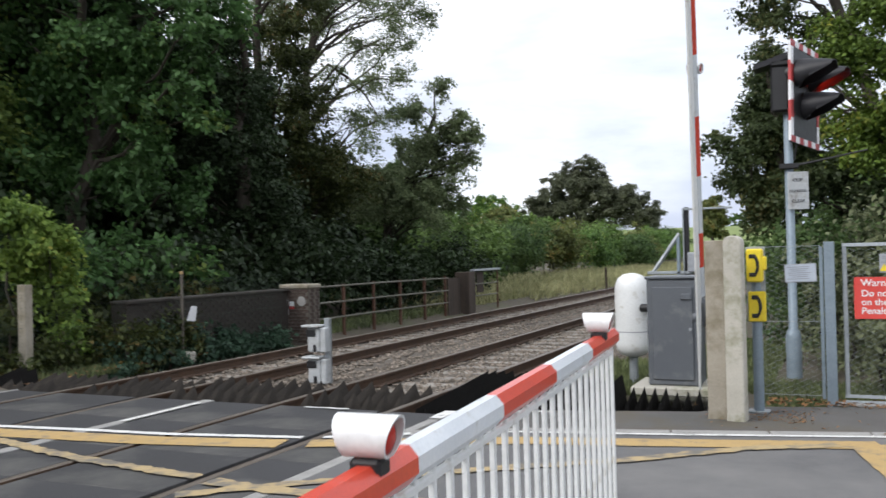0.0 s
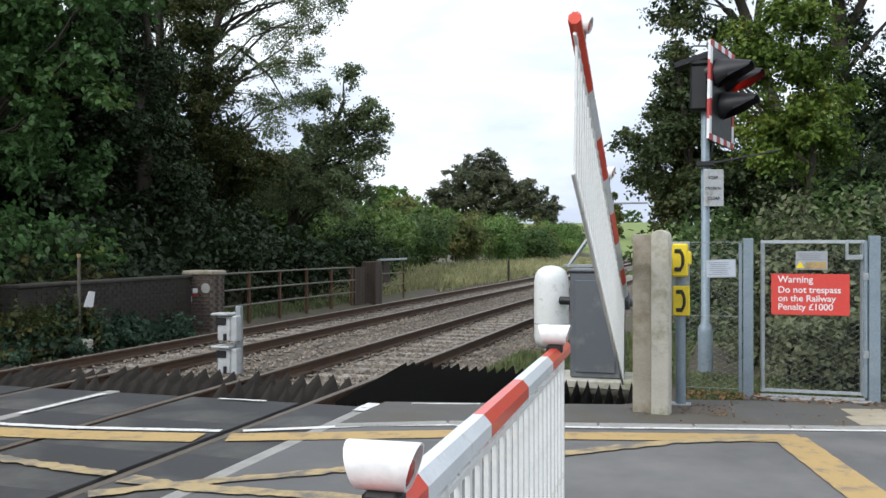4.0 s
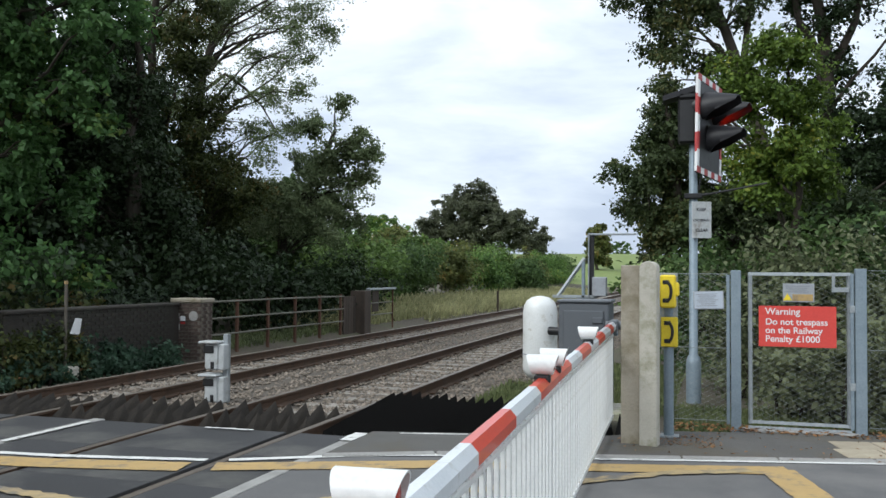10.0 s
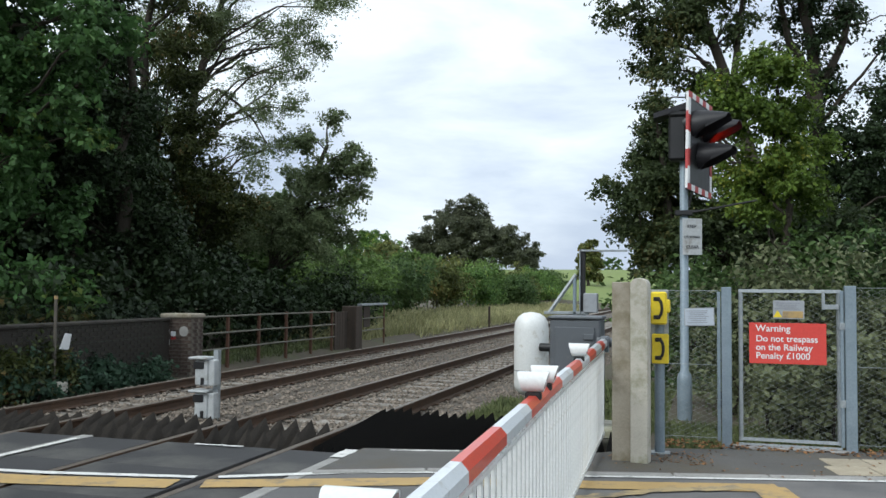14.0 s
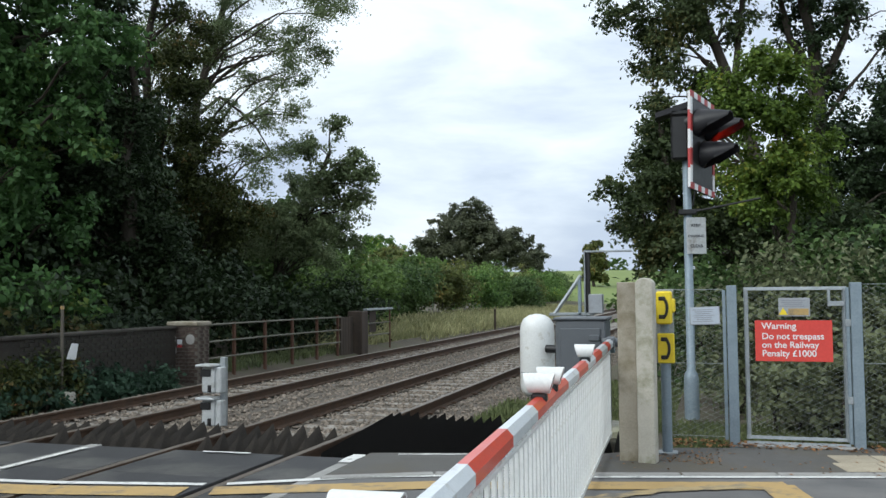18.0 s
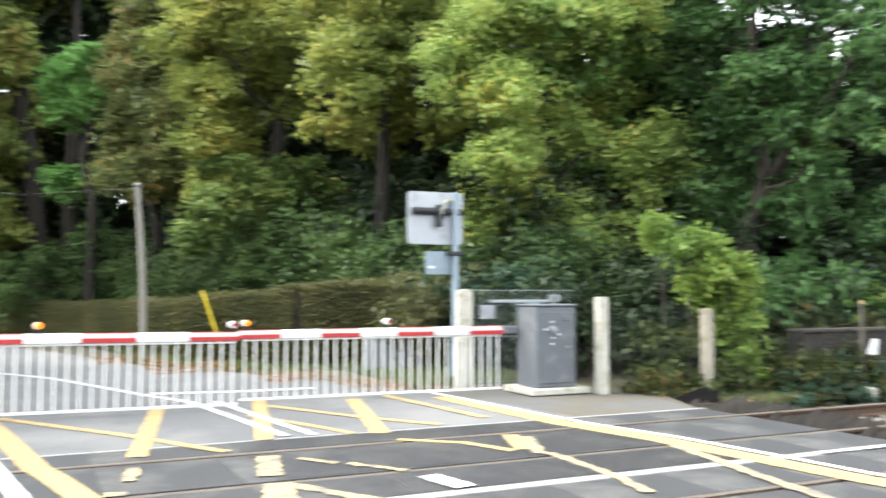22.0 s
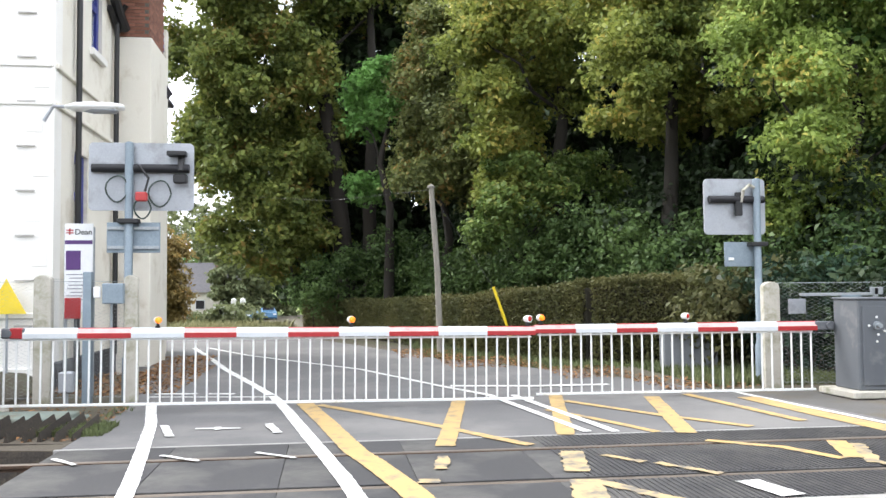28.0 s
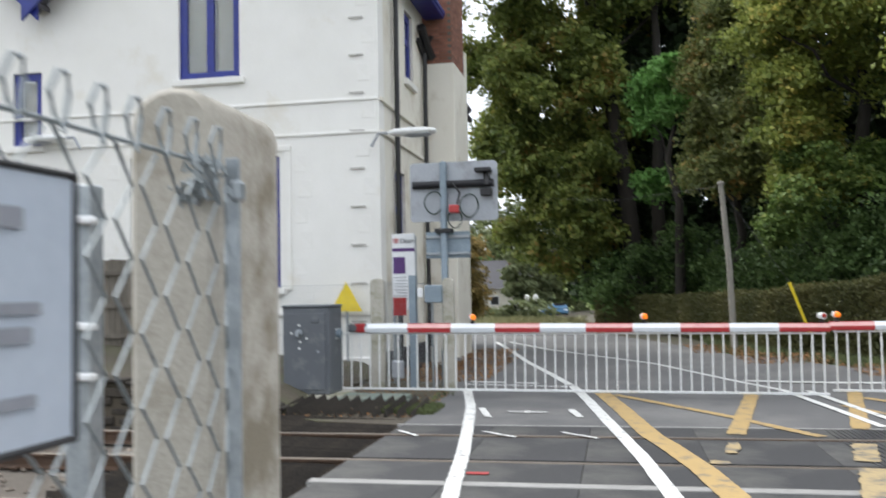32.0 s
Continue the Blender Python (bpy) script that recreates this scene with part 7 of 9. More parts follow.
def crown(rng_, w, h, z0, n, flat=1.0):
    """A loose set of ellipsoids that fills a crown of width w from z0 to h."""
    out = []
    for i in range(n):
        f = (i + 0.5) / n
        z = z0 + (h - z0) * f
        wide = math.sin(math.pi * min(0.97, 0.16 + 0.84 * f)) ** 0.6
        a = i * 2.4 + rng_.uniform(-0.4, 0.4)
        d = w * 0.5 * wide * rng_.uniform(0.35, 0.75)
        rr = w * 0.5 * rng_.uniform(0.38, 0.6) * max(0.45, wide)
        out.append(((math.cos(a) * d, math.sin(a) * d * flat, z), (rr, rr, rr * rng_.uniform(0.6, 0.9))))
    return out


tg = random.Random(21)
BANK = "trees on the far bank"
# far bank along the line
tree("sycamore_tree", pose(-11.6, 15.5, 0.2), 10, 0.3, deep([((1.9, 0.0, 8.2), (1.8, 1.6, 0.8)), ((3.3, 0.0, 6.9), (0.9, 0.8, 0.5)), ((1.6, 0.0, 6.4), (0.8, 0.8, 0.7)), ((3.0, 0.0, 5.8), (0.7, 0.6, 0.5)), ((3.9, 0.0, 6.4), (0.5, 0.5, 0.4)), ((2.1, 0.0, 5.1), (0.8, 0.8, 0.5)), ((3.2, 0.0, 4.7), (0.5, 0.5, 0.5)), ((2.2, 0.0, 4.1), (0.6, 0.5, 0.5)), ((2.7, 0.0, 3.0), (0.4, 0.5, 0.5)), ((1.6, 0.0, 3.2), (0.6, 0.5, 0.6)), ((0.0, 0.0, 6.1), (1.4, 1.2, 1.2)), ((-0.2, 0.0, 3.7), (1.4, 1.2, 1.2)), ((-2.3, 0.0, 7.5), (1.9, 1.7, 1.5)), ((-2.1, 0.0, 4.5), (1.5, 1.4, 1.4)), ((3.5, 0.0, 5.3), (0.3, 0.5, 0.2)), ((0.5, 0.0, 9.8), (2.6, 2.2, 1.2)), ((-2.5, 0.5, 10.5), (2.0, 2.0, 1.5))], 0.5),
     46000, 0.1, "leaf_fresh", "tall sycamore with broad fresh green leaves", seed=2, group=BANK, clump=9, spread=0.3, limbs=30)
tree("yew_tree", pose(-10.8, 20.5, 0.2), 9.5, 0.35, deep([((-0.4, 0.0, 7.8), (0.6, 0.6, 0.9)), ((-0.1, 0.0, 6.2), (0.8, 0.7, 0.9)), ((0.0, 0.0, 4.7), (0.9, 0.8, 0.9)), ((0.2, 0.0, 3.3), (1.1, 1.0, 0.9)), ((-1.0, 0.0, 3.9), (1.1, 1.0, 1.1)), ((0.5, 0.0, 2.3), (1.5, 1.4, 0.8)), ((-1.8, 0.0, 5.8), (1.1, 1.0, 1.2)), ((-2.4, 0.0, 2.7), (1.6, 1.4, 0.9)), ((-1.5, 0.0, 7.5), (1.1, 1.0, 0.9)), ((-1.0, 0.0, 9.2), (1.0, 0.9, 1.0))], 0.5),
     40000, 0.075, "leaf_deep_shade", "dark dense evergreen on the bank", seed=3, group=BANK, clump=12, spread=0.25)
tree("larch_tree", pose(-13.6, 26, 0.1), 14, 0.2, deep([((0.2, 0.0, 12.2), (1.2, 1.0, 1.0)), ((0.5, 0.0, 10.6), (1.1, 1.0, 0.9)), ((1.0, 0.0, 9.4), (0.8, 0.7, 0.7)), ((0.3, 0.0, 8.7), (1.1, 0.9, 0.9)), ((1.3, 0.0, 8.4), (0.6, 0.5, 0.5)), ((0.6, 0.0, 7.2), (1.1, 1.0, 0.9)), ((1.7, 0.0, 7.2), (0.7, 0.6, 0.4)), ((1.5, 0.0, 6.1), (0.9, 0.8, 0.7)), ((0.7, 0.0, 5.2), (1.2, 1.1, 0.9)), ((2.4, 0.0, 5.2), (0.7, 0.6, 0.7)), ((2.9, 0.0, 4.2), (0.8, 0.8, 0.6)), ((1.6, 0.0, 3.7), (1.7, 1.5, 0.8)), ((0.3, 0.0, 3.5), (1.1, 1.0, 1.0)), ((-0.7, 0.0, 9.7), (0.5, 0.5, 0.8)), ((-1.4, 0.0, 7.5), (1.2, 1.2, 1.4)), ((-1.4, 0.0, 5.0), (1.4, 1.2, 1.4))], 0.6),
     50000, 0.07, "leaf_brown", "tall olive-brown larch on the bank", seed=4, group=BANK, clump=12, spread=0.3, limbs=26, spine=[(-0.2, 0, -0.3), (-0.4, 0, 5.0), (-0.7, 0, 9.7), (-0.5, 0, 11.0), (0.0, 0, 12.8)], forks=(([(-0.6, 0, 10.0), (-0.3, 0, 10.5), (0.3, 0, 10.9), (0.9, 0, 11.1)], 0.09, 0.03),))
tree("willow_tree", pose(-16.6, 34, 0.1), 17, 0.26, deep([((1.5, 0.0, 13.1), (1.7, 1.5, 1.1)), ((3.8, 0.0, 12.3), (1.4, 1.3, 1.0)), ((5.8, 0.0, 13.3), (0.8, 0.7, 0.6)), ((2.3, 0.0, 10.8), (1.3, 1.2, 0.8)), ((4.3, 0.0, 10.6), (0.8, 0.8, 0.8)), ((2.9, 0.0, 9.1), (1.1, 1.0, 0.8)), ((1.6, 0.0, 7.7), (0.9, 0.8, 0.7)), ((4.2, 0.0, 9.2), (0.6, 0.5, 0.6)), ((3.3, 0.0, 7.6), (0.8, 0.8, 0.7)), ((2.4, 0.0, 6.4), (0.7, 0.7, 0.5)), ((0.0, 0.0, 12.1), (0.9, 0.8, 1.0)), ((3.9, 0.0, 14.9), (2.6, 2.4, 1.1)), ((0.6, 0.0, 15.5), (2.2, 2.0, 1.2)), ((5.0, 0.0, 11.8), (0.6, 0.5, 0.6)), ((0.8, 0.0, 9.8), (0.6, 0.6, 0.6)), ((-2.6, 0.0, 12.5), (1.6, 1.6, 1.6)), ((-2.2, 0.0, 9.0), (1.2, 1.2, 1.4))], 0.6),
     56000, 0.06, "leaf_grey", "thin wispy willow with bare dark limbs against the sky", seed=5, group=BANK, clump=12, spread=0.4, limbs=40, spine=[(-1.4, 0, -0.3), (-1.2, 0, 5.0), (-1.0, 0, 7.2), (-0.75, 0, 10.2), (0.2, 0, 13.0), (0.8, 0, 15.0)],
     forks=(([(-0.75, 0, 10.2), (-0.1, 0, 11.1), (0.75, 0, 11.5), (2.1, 0, 11.7), (3.6, 0, 12.2)], 0.11, 0.02), ([(-0.85, 0, 9.4), (0.4, 0, 10.2), (1.4, 0, 9.5), (2.2, 0, 8.7), (2.9, 0, 7.6)], 0.1, 0.02)))
tree("ash_tree", pose(-11.9, 30, 0.1), 8, 0.16, deep([((2.3, 0.0, 4.8), (0.9, 0.8, 0.9)), ((3.2, 0.0, 5.7), (0.7, 0.7, 0.7)), ((2.6, 0.0, 6.0), (0.7, 0.7, 0.5)), ((3.7, 0.0, 4.9), (0.6, 0.5, 0.6)), ((2.9, 0.0, 4.0), (0.7, 0.7, 0.5)), ((3.8, 0.0, 6.5), (0.4, 0.5, 0.5)), ((2.9, 0.0, 7.8), (0.5, 0.5, 0.4)), ((2.0, 0.0, 6.9), (0.7, 0.6, 0.5)), ((1.3, 0.0, 5.6), (0.6, 0.5, 0.6)), ((1.0, 0.0, 4.5), (0.9, 0.9, 0.7)), ((4.1, 0.0, 5.8), (0.3, 0.5, 0.5)), ((0.3, 0.0, 3.6), (1.3, 1.1, 0.7)), ((1.9, 0.0, 3.2), (1.3, 1.1, 0.7)), ((3.3, 0.0, 3.5), (0.4, 0.5, 0.4))], 0.4),
     30000, 0.07, "leaf_grey", "small grey-green ash leaning over the line", seed=6, group=BANK, clump=9, spread=0.26, limbs=34, spine=[(0, 0, -0.3), (0.4, 0, 2.0), (1.2, 0, 4.0), (2.1, 0, 5.4), (2.7, 0, 6.8)])
# inner trees; the darkest leaf colour carries the shade under the canopy
for i, (x, y, h, w, lf) in enumerate(((-16.5, 13.0, 15, 8.5, "leaf_mid"), (-16.5, 20, 15, 7, "leaf_deep_shade"), (-17.5, 26, 10, 6, "leaf_deep_shade"), (-17.0, 32, 6.5, 6, "leaf_deep_shade"), (-15.5, 38, 5.5, 6, "leaf_dark"), (-14.6, 17.8, 11, 5.5, "leaf_deep_shade"), (-14.6, 23.0, 9, 5, "leaf_deep_shade"))):
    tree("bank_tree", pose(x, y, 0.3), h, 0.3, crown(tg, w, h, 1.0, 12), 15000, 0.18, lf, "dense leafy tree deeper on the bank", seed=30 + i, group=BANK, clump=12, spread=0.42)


def bush(name, at, blobs, n, size, leaf, label, seed, category="shrub", group="", clump=6, spread=0.2):
    """A shrub: a few stems from the ground and leaf clumps over a set of ellipsoids."""
    r = np.random.default_rng(seed)
    t = thing(name, at, label, category, group)
    cen, pos, q = blob_leaves(r, blobs, n, size, clump, spread)
    for b in blobs[:8]:
        c = Vector(b[0])
        st = Mesh().tube([(c.x + r.normal() * 0.2, c.y + r.normal() * 0.2, -0.4), (c.x + r.normal() * 0.1, c.y + r.normal() * 0.1, c.z * 0.5), tuple(c)], 0.03, 5, 0.012)
        part("stem", st, "bark", t, "", 60)
    quads("foliage", q, leaf, t)
    return t


def row_blobs(r, pts, n, h, w, low=0.0):
    """Ellipsoids strung along a line of (x, y) points: a hedge or thicket."""
    out = []
    seg = list(zip(pts, pts[1:]))
    ln = [math.hypot(b[0] - a[0], b[1] - a[1]) for a, b in seg]
    for k in range(n):
        d = sum(ln) * (k + r.random()) / n
        for (a, b), l in zip(seg, ln):
            if d <= l or (a, b) == seg[-1]:
                f = min(1, d / l)
                x, y = a[0] + (b[0] - a[0]) * f, a[1] + (b[1] - a[1]) * f
                break
            d -= l
        hh = h * r.uniform(0.55, 1.0)
        z = low + (hh - low) * r.uniform(0.25, 0.8)
        s = w * r.uniform(0.35, 0.6)
        out.append(((x + r.uniform(-w, w) * 0.35, y + r.uniform(-w, w) * 0.35, z), (s, s, max(0.25, (hh - z) * 0.95))))
    return out


NEAR = "trees behind the gate"
# behind the gate: brambles, then trees
bush("bramble_thicket", pose(0, 0, -0.1), row_blobs(tg, [(4.2, 14.6), (6, 13.6), (9, 13.6), (11, 13.8)], 30, 2.45, 1.4), 30000, 0.055, "leaf_bramble", "tangled bramble and ivy thicket behind the mesh fence", 51, "thicket", clump=6)
bush("ivy_thicket", pose(0, 0, -0.1), row_blobs(tg, [(4.9, 12.0), (6, 11.5), (8.5, 11.7)], 24, 1.45, 0.9), 12000, 0.06, "leaf_bramble", "ivy and nettles close behind the gate", 52, "thicket", clump=6)
bush("hawthorn_thicket", pose(0, 0, -0.1), row_blobs(tg, [(3.6, 19), (5.5, 16.5), (9, 16), (13, 16)], 26, 3.6, 2.2), 22000, 0.08, "leaf_dark", "thick green shrubs below the trees", 53, "thicket", clump=6)
bush("lineside_thicket", pose(0, 0, -0.2), row_blobs(tg, [(3.0, 22), (3.2, 30), (3.5, 45), (3.0, 70)], 26, 2.6, 2.2), 9000, 0.16, "leaf_green", "lineside shrubs beyond the steel frame", 54, "thicket", clump=6, spread=0.3)
tree("ivy_clad_tree", pose(5.9, 21, -0.1), 10, 0.17, deep([((-3.7, 0.0, 8.2), (0.6, 0.5, 0.3)), ((-3.0, 0.0, 7.9), (0.5, 0.5, 0.5)), ((-2.3, 0.0, 8.1), (0.5, 0.5, 0.4)), ((-3.0, 0.0, 7.1), (0.4, 0.5, 0.4)), ((-2.5, 0.0, 6.8), (0.4, 0.5, 0.3)), ((-2.6, 0.0, 7.5), (0.4, 0.5, 0.3)), ((-2.9, 0.0, 6.2), (0.3, 0.5, 0.3)), ((-1.9, 0.0, 7.7), (0.3, 0.5, 0.3)), ((-2.6, 0.0, 9.0), (1.3, 1.2, 0.5)), ((-0.9, 0.0, 8.8), (1.0, 0.9, 0.4)), ((-1.0, 0.0, 7.8), (0.4, 0.5, 0.4)), ((-2.9, 0.0, 5.5), (0.4, 0.5, 0.4)), ((-3.0, 0.0, 4.6), (0.5, 0.5, 0.5)), ((-2.5, 0.0, 4.0), (0.6, 0.6, 0.6)), ((-2.3, 0.0, 4.9), (0.5, 0.5, 0.6)), ((-3.9, 0.0, 4.3), (0.3, 0.5, 0.1)), ((-3.5, 0.0, 3.9), (0.3, 0.5, 0.2)), ((-3.5, 0.0, 3.3), (0.3, 0.5, 0.3)), ((-2.9, 0.0, 3.2), (0.5, 0.5, 0.4)), ((-1.9, 0.0, 6.5), (0.3, 0.5, 0.3))], 0.4),
     26000, 0.06, "leaf_ivy_tree", "leaning ivy-clad tree with an open airy crown", seed=61, group=NEAR, clump=10, spread=0.26, limbs=44, spine=[(-0.1, 0, -0.3), (-0.3, 0, 2.2), (-0.6, 0, 4.3), (-1.15, 0, 6.2), (-1.55, 0, 7.4), (-1.85, 0, 8.2), (-2.0, 0, 9.0)], forks=(([(-1.15, 0, 6.2), (-1.05, 0, 7.2), (-0.9, 0, 8.6)], 0.1, 0.04),))
tree("ivy_clad_tree", pose(7.2, 22, -0.1), 10, 0.2, deep([((-0.8, 0.0, 8.5), (0.5, 0.5, 0.5)), ((-1.2, 0.0, 8.0), (0.3, 0.5, 0.5)), ((-0.5, 0.0, 7.6), (0.5, 0.5, 0.5)), ((-0.4, 0.0, 6.5), (0.5, 0.5, 0.6)), ((-0.3, 0.0, 5.4), (0.7, 0.6, 0.6)), ((-0.1, 0.0, 4.4), (1.0, 0.9, 0.6)), ((0.2, 0.0, 8.2), (0.3, 0.5, 0.4)), ((-0.9, 0.0, 9.3), (1.1, 0.9, 0.5)), ((0.8, 0.0, 6.3), (0.4, 0.5, 0.6)), ((0.7, 0.0, 5.0), (0.6, 0.5, 0.6)), ((1.2, 0.0, 4.0), (0.9, 0.8, 0.8)), ((-0.7, 0.0, 3.4), (1.2, 1.1, 0.6)), ((1.2, 0.0, 7.5), (0.4, 0.5, 0.8))], 0.3),
     30000, 0.06, "leaf_deep_shade", "forked tree wrapped in dark dense ivy", seed=63, group=NEAR, clump=10, spread=0.22, limbs=16, spine=[(-0.4, 0, -0.3), (-0.45, 0, 3.1), (-0.55, 0, 5.7), (-0.65, 0, 7.5), (-0.85, 0, 8.4), (-0.95, 0, 9.4)], forks=(([(-0.6, 0, 6.6), (-1.15, 0, 7.6), (-1.35, 0, 8.6)], 0.11, 0.06), ([(-0.55, 0, 6.3), (0.0, 0, 7.5), (0.25, 0, 8.6)], 0.11, 0.06)))
tree("maple_tree", pose(5.6, 17, -0.1), 6.0, 0.12, deep([((-0.6, 0.0, 5.8), (0.3, 0.5, 0.3)), ((-1.0, 0.0, 5.4), (0.4, 0.5, 0.4)), ((-0.1, 0.0, 5.6), (0.3, 0.5, 0.3)), ((0.0, 0.0, 4.9), (0.5, 0.5, 0.3)), ((-0.6, 0.0, 4.9), (0.6, 0.5, 0.4)), ((-1.1, 0.0, 5.0), (0.4, 0.5, 0.3)), ((0.3, 0.0, 4.3), (0.4, 0.5, 0.2)), ((-0.4, 0.0, 4.0), (0.6, 0.5, 0.4)), ((-0.9, 0.0, 3.8), (0.5, 0.5, 0.4)), ((0.1, 0.0, 3.6), (0.5, 0.5, 0.4)), ((-0.6, 0.0, 3.3), (0.6, 0.5, 0.3))], 0.3),
     20000, 0.055, "leaf_maple", "yellow-green field maple behind the signal", seed=62, group=NEAR, clump=8, spread=0.2, limbs=8)
tree("holly_tree", pose(4.6, 19.5, -0.1), 6, 0.14, deep([((-1.4, 0.0, 5.4), (0.3, 0.5, 0.4)), ((-1.4, 0.0, 4.8), (0.5, 0.5, 0.5)), ((-1.5, 0.0, 4.1), (0.6, 0.5, 0.5)), ((-1.2, 0.0, 3.4), (0.7, 0.6, 0.5)), ((-1.0, 0.0, 2.7), (0.7, 0.6, 0.5)), ((-1.9, 0.0, 3.0), (0.3, 0.5, 0.2)), ((-0.8, 0.0, 4.2), (0.5, 0.5, 0.6)), ((0.0, 0.0, 3.0), (0.8, 0.7, 0.6)), ((1.1, 0.0, 3.0), (0.9, 0.8, 0.6)), ((2.1, 0.0, 3.0), (0.9, 0.8, 0.6)), ((-1.6, 0.0, 2.5), (0.6, 0.5, 0.4)), ((-2.4, 0.0, 4.0), (0.3, 0.4, 0.1)), ((-1.9, 0.0, 3.7), (0.3, 0.4, 0.15))], 0.4),
     34000, 0.06, "leaf_ivy_tree", "dense dark holly behind the signal", seed=68, group=NEAR, clump=9, spread=0.22, limbs=14, spine=[(-0.6, 0, -0.3), (-0.8, 0, 1.5), (-1.2, 0, 3.5), (-1.4, 0, 5.2)])
for i, (x, y, h, w, lf) in enumerate(((9.6, 25.0, 8.5, 4.5, "leaf_deep_shade"), (5.8, 28.0, 4.6, 5, "leaf_dark"))):
    tree("wood_tree", pose(x, y, -0.1), h, 0.28, crown(tg, w, h, 1.0, 12), 22000, 0.09, lf, "dense dark tree behind the gate", seed=64 + i, group=NEAR, clump=13, spread=0.4, limbs=16)

# far bank: shrubs along the fence
bush("golden_shrub", pose(-8.0, 10.6, 0), grown([((-0.1, -0.1, 2.5), (0.7, 0.7, 0.45)), ((0.25, 0.35, 2.1), (0.75, 0.7, 0.5)), ((-0.3, 0.4, 1.6), (0.6, 0.6, 0.5)), ((0.3, 0.6, 1.2), (0.4, 0.4, 0.6)), ((-0.5, -0.5, 2.75), (0.4, 0.4, 0.25)), ((0.3, 0.7, 0.4), (0.4, 0.4, 0.5))], 0.74), 7000, 0.07, "leaf_golden", "bright yellow-green shrub leaning over the fence", 71)
# this thicket's near-black leaves have the overhanging trees' shade painted in
bush("bank_thicket", pose(0, 0, 0), row_blobs(tg, [(-11.5, 8.4), (-9.9, 10.5), (-9.6, 13), (-9.4, 17), (-9.2, 24), (-9.0, 32)], 54, 2.8, 2.2), 32000, 0.1, "leaf_deep_shade", "dark shrubs under the trees on the far bank", 72, "thicket", clump=6, spread=0.25)
bush("elder_shrub", pose(-8.6, 13.2, 0), [((0, 0, 1.9), (0.9, 1.2, 0.5)), ((0.3, 1.4, 1.7), (0.7, 0.9, 0.4)), ((-0.2, -1.0, 1.5), (0.8, 0.8, 0.6)), ((0.1, 2.4, 1.5), (0.5, 0.7, 0.3))], 1500, 0.1, "leaf_fresh", "fresh green elder sprays above the parapet", 73)
bush("ivy_mound", pose(-6.92, 14.9, -0.38), row_blobs(tg, [(-0.1, -3.6), (0.1, -1.2), (0.1, 0.2), (0.1, 1.6)], 16, 0.75, 0.75), 8000, 0.06, "leaf_blue", "blue-green ivy mound at the foot of the parapet", 74, "ivy")
bush("bramble_mound", pose(-6.9, 12.3, -0.3), row_blobs(tg, [(0.0, -0.7), (0.02, 0.2), (0.0, 1.2)], 10, 1.05, 0.45, 0.25), 3600, 0.05, "leaf_brown", "brown-green brambles against the parapet wall", 77, "brambles", spread=0.14)
bush("ivy_mound", pose(-7.9, 10.2, -0.25), row_blobs(tg, [(0.2, -1.6), (0.4, 0.5), (0.7, 2.4)], 12, 0.8, 0.7), 4200, 0.06, "leaf_brown", "brown and green ground cover behind the mesh", 75, "ground cover")
bush("bramble_thicket", pose(0, 0, 0), row_blobs(tg, [(-8.2, 10), (-8.4, 12), (-8.2, 15)], 12, 1.4, 1.0), 5000, 0.09, "leaf_brown", "brown brambles behind the parapet", 76, "thicket")
hr = [("leaf_green", "leaf_dark", "leaf_dark", "leaf_olive", "leaf_mid")[k % 5] for k in range(20)]
for k in range(13):
    y = 36 + k * 6.5
    x = -11.0 - 0.035 * (y - 36) - tg.uniform(0, 2.5)
    h = tg.uniform(3.2, 5.0)
    bush("lineside_shrub", pose(x, y, -0.2), [((tg.uniform(-1.5, 1.5), tg.uniform(-2, 2), h * tg.uniform(0.35, 0.75)), (tg.uniform(1.2, 2.1),) * 2 + (tg.uniform(0.9, 1.5),)) for _ in range(7)], 9000, 0.125, hr[k], "rounded lineside shrub along the railway", 80 + k, group="shrubs along the line", clump=6, spread=0.3)
for k in range(6):
    y = 62 + k * 14
    bush("lineside_shrub", pose(4.5 + tg.uniform(0, 3), y, -0.2), [((tg.uniform(-2, 2), tg.uniform(-2, 2), tg.uniform(1, 2.6)), (1.9, 1.9, 1.2)) for _ in range(6)], 1800, 0.3, hr[k + 3], "rounded lineside shrub along the railway", 100 + k, group="shrubs along the line", spread=0.4)

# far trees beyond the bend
tree("oak_tree", pose(-37.2, 150, 2.8), 14, 0.6, [((0.5, 0, 7), (9.5, 6, 4.5)), ((9.5, 0, 6.0), (4.2, 4, 3.4)), ((0, 0, 10.8), (6.2, 5, 3.8)), ((-6, 0, 6.5), (4.2, 5, 3.8)), ((5.5, 0, 8.6), (4.8, 5, 3.8)), ((12, 0, 4.4), (3.6, 4, 2.8)), ((1, 0, 13), (3.6, 4, 2.4)), ((-1, 0, 3.4), (8, 5, 2.8)), ((-9, 0, 3.6), (3, 4, 2.6))], 64000, 0.26, "leaf_oak_haze", "broad round oak standing against the sky", seed=121, clump=6, spread=0.7, limbs=24)
for i, (x, y, h, w, lf) in enumerate(((-53, 150, 9, 13, "leaf_mid"), (-66, 140, 11, 14, "leaf_dark"), (-14.5, 150, 7.5, 6, "leaf_olive"), (-40, 120, 6.5, 12, "leaf_olive"), (-30, 105, 5.0, 10, "leaf_green"), (-50, 100, 7.5, 14, "leaf_mid"))):
    tree("distant_tree", pose(x, y, ground_z(x, y)), h, 0.3, crown(tg, w, h, 1.0, 9), 9000, 0.32, lf, "rounded distant tree beyond the line", seed=125 + i, group="distant trees", clump=6, spread=0.6, limbs=8)


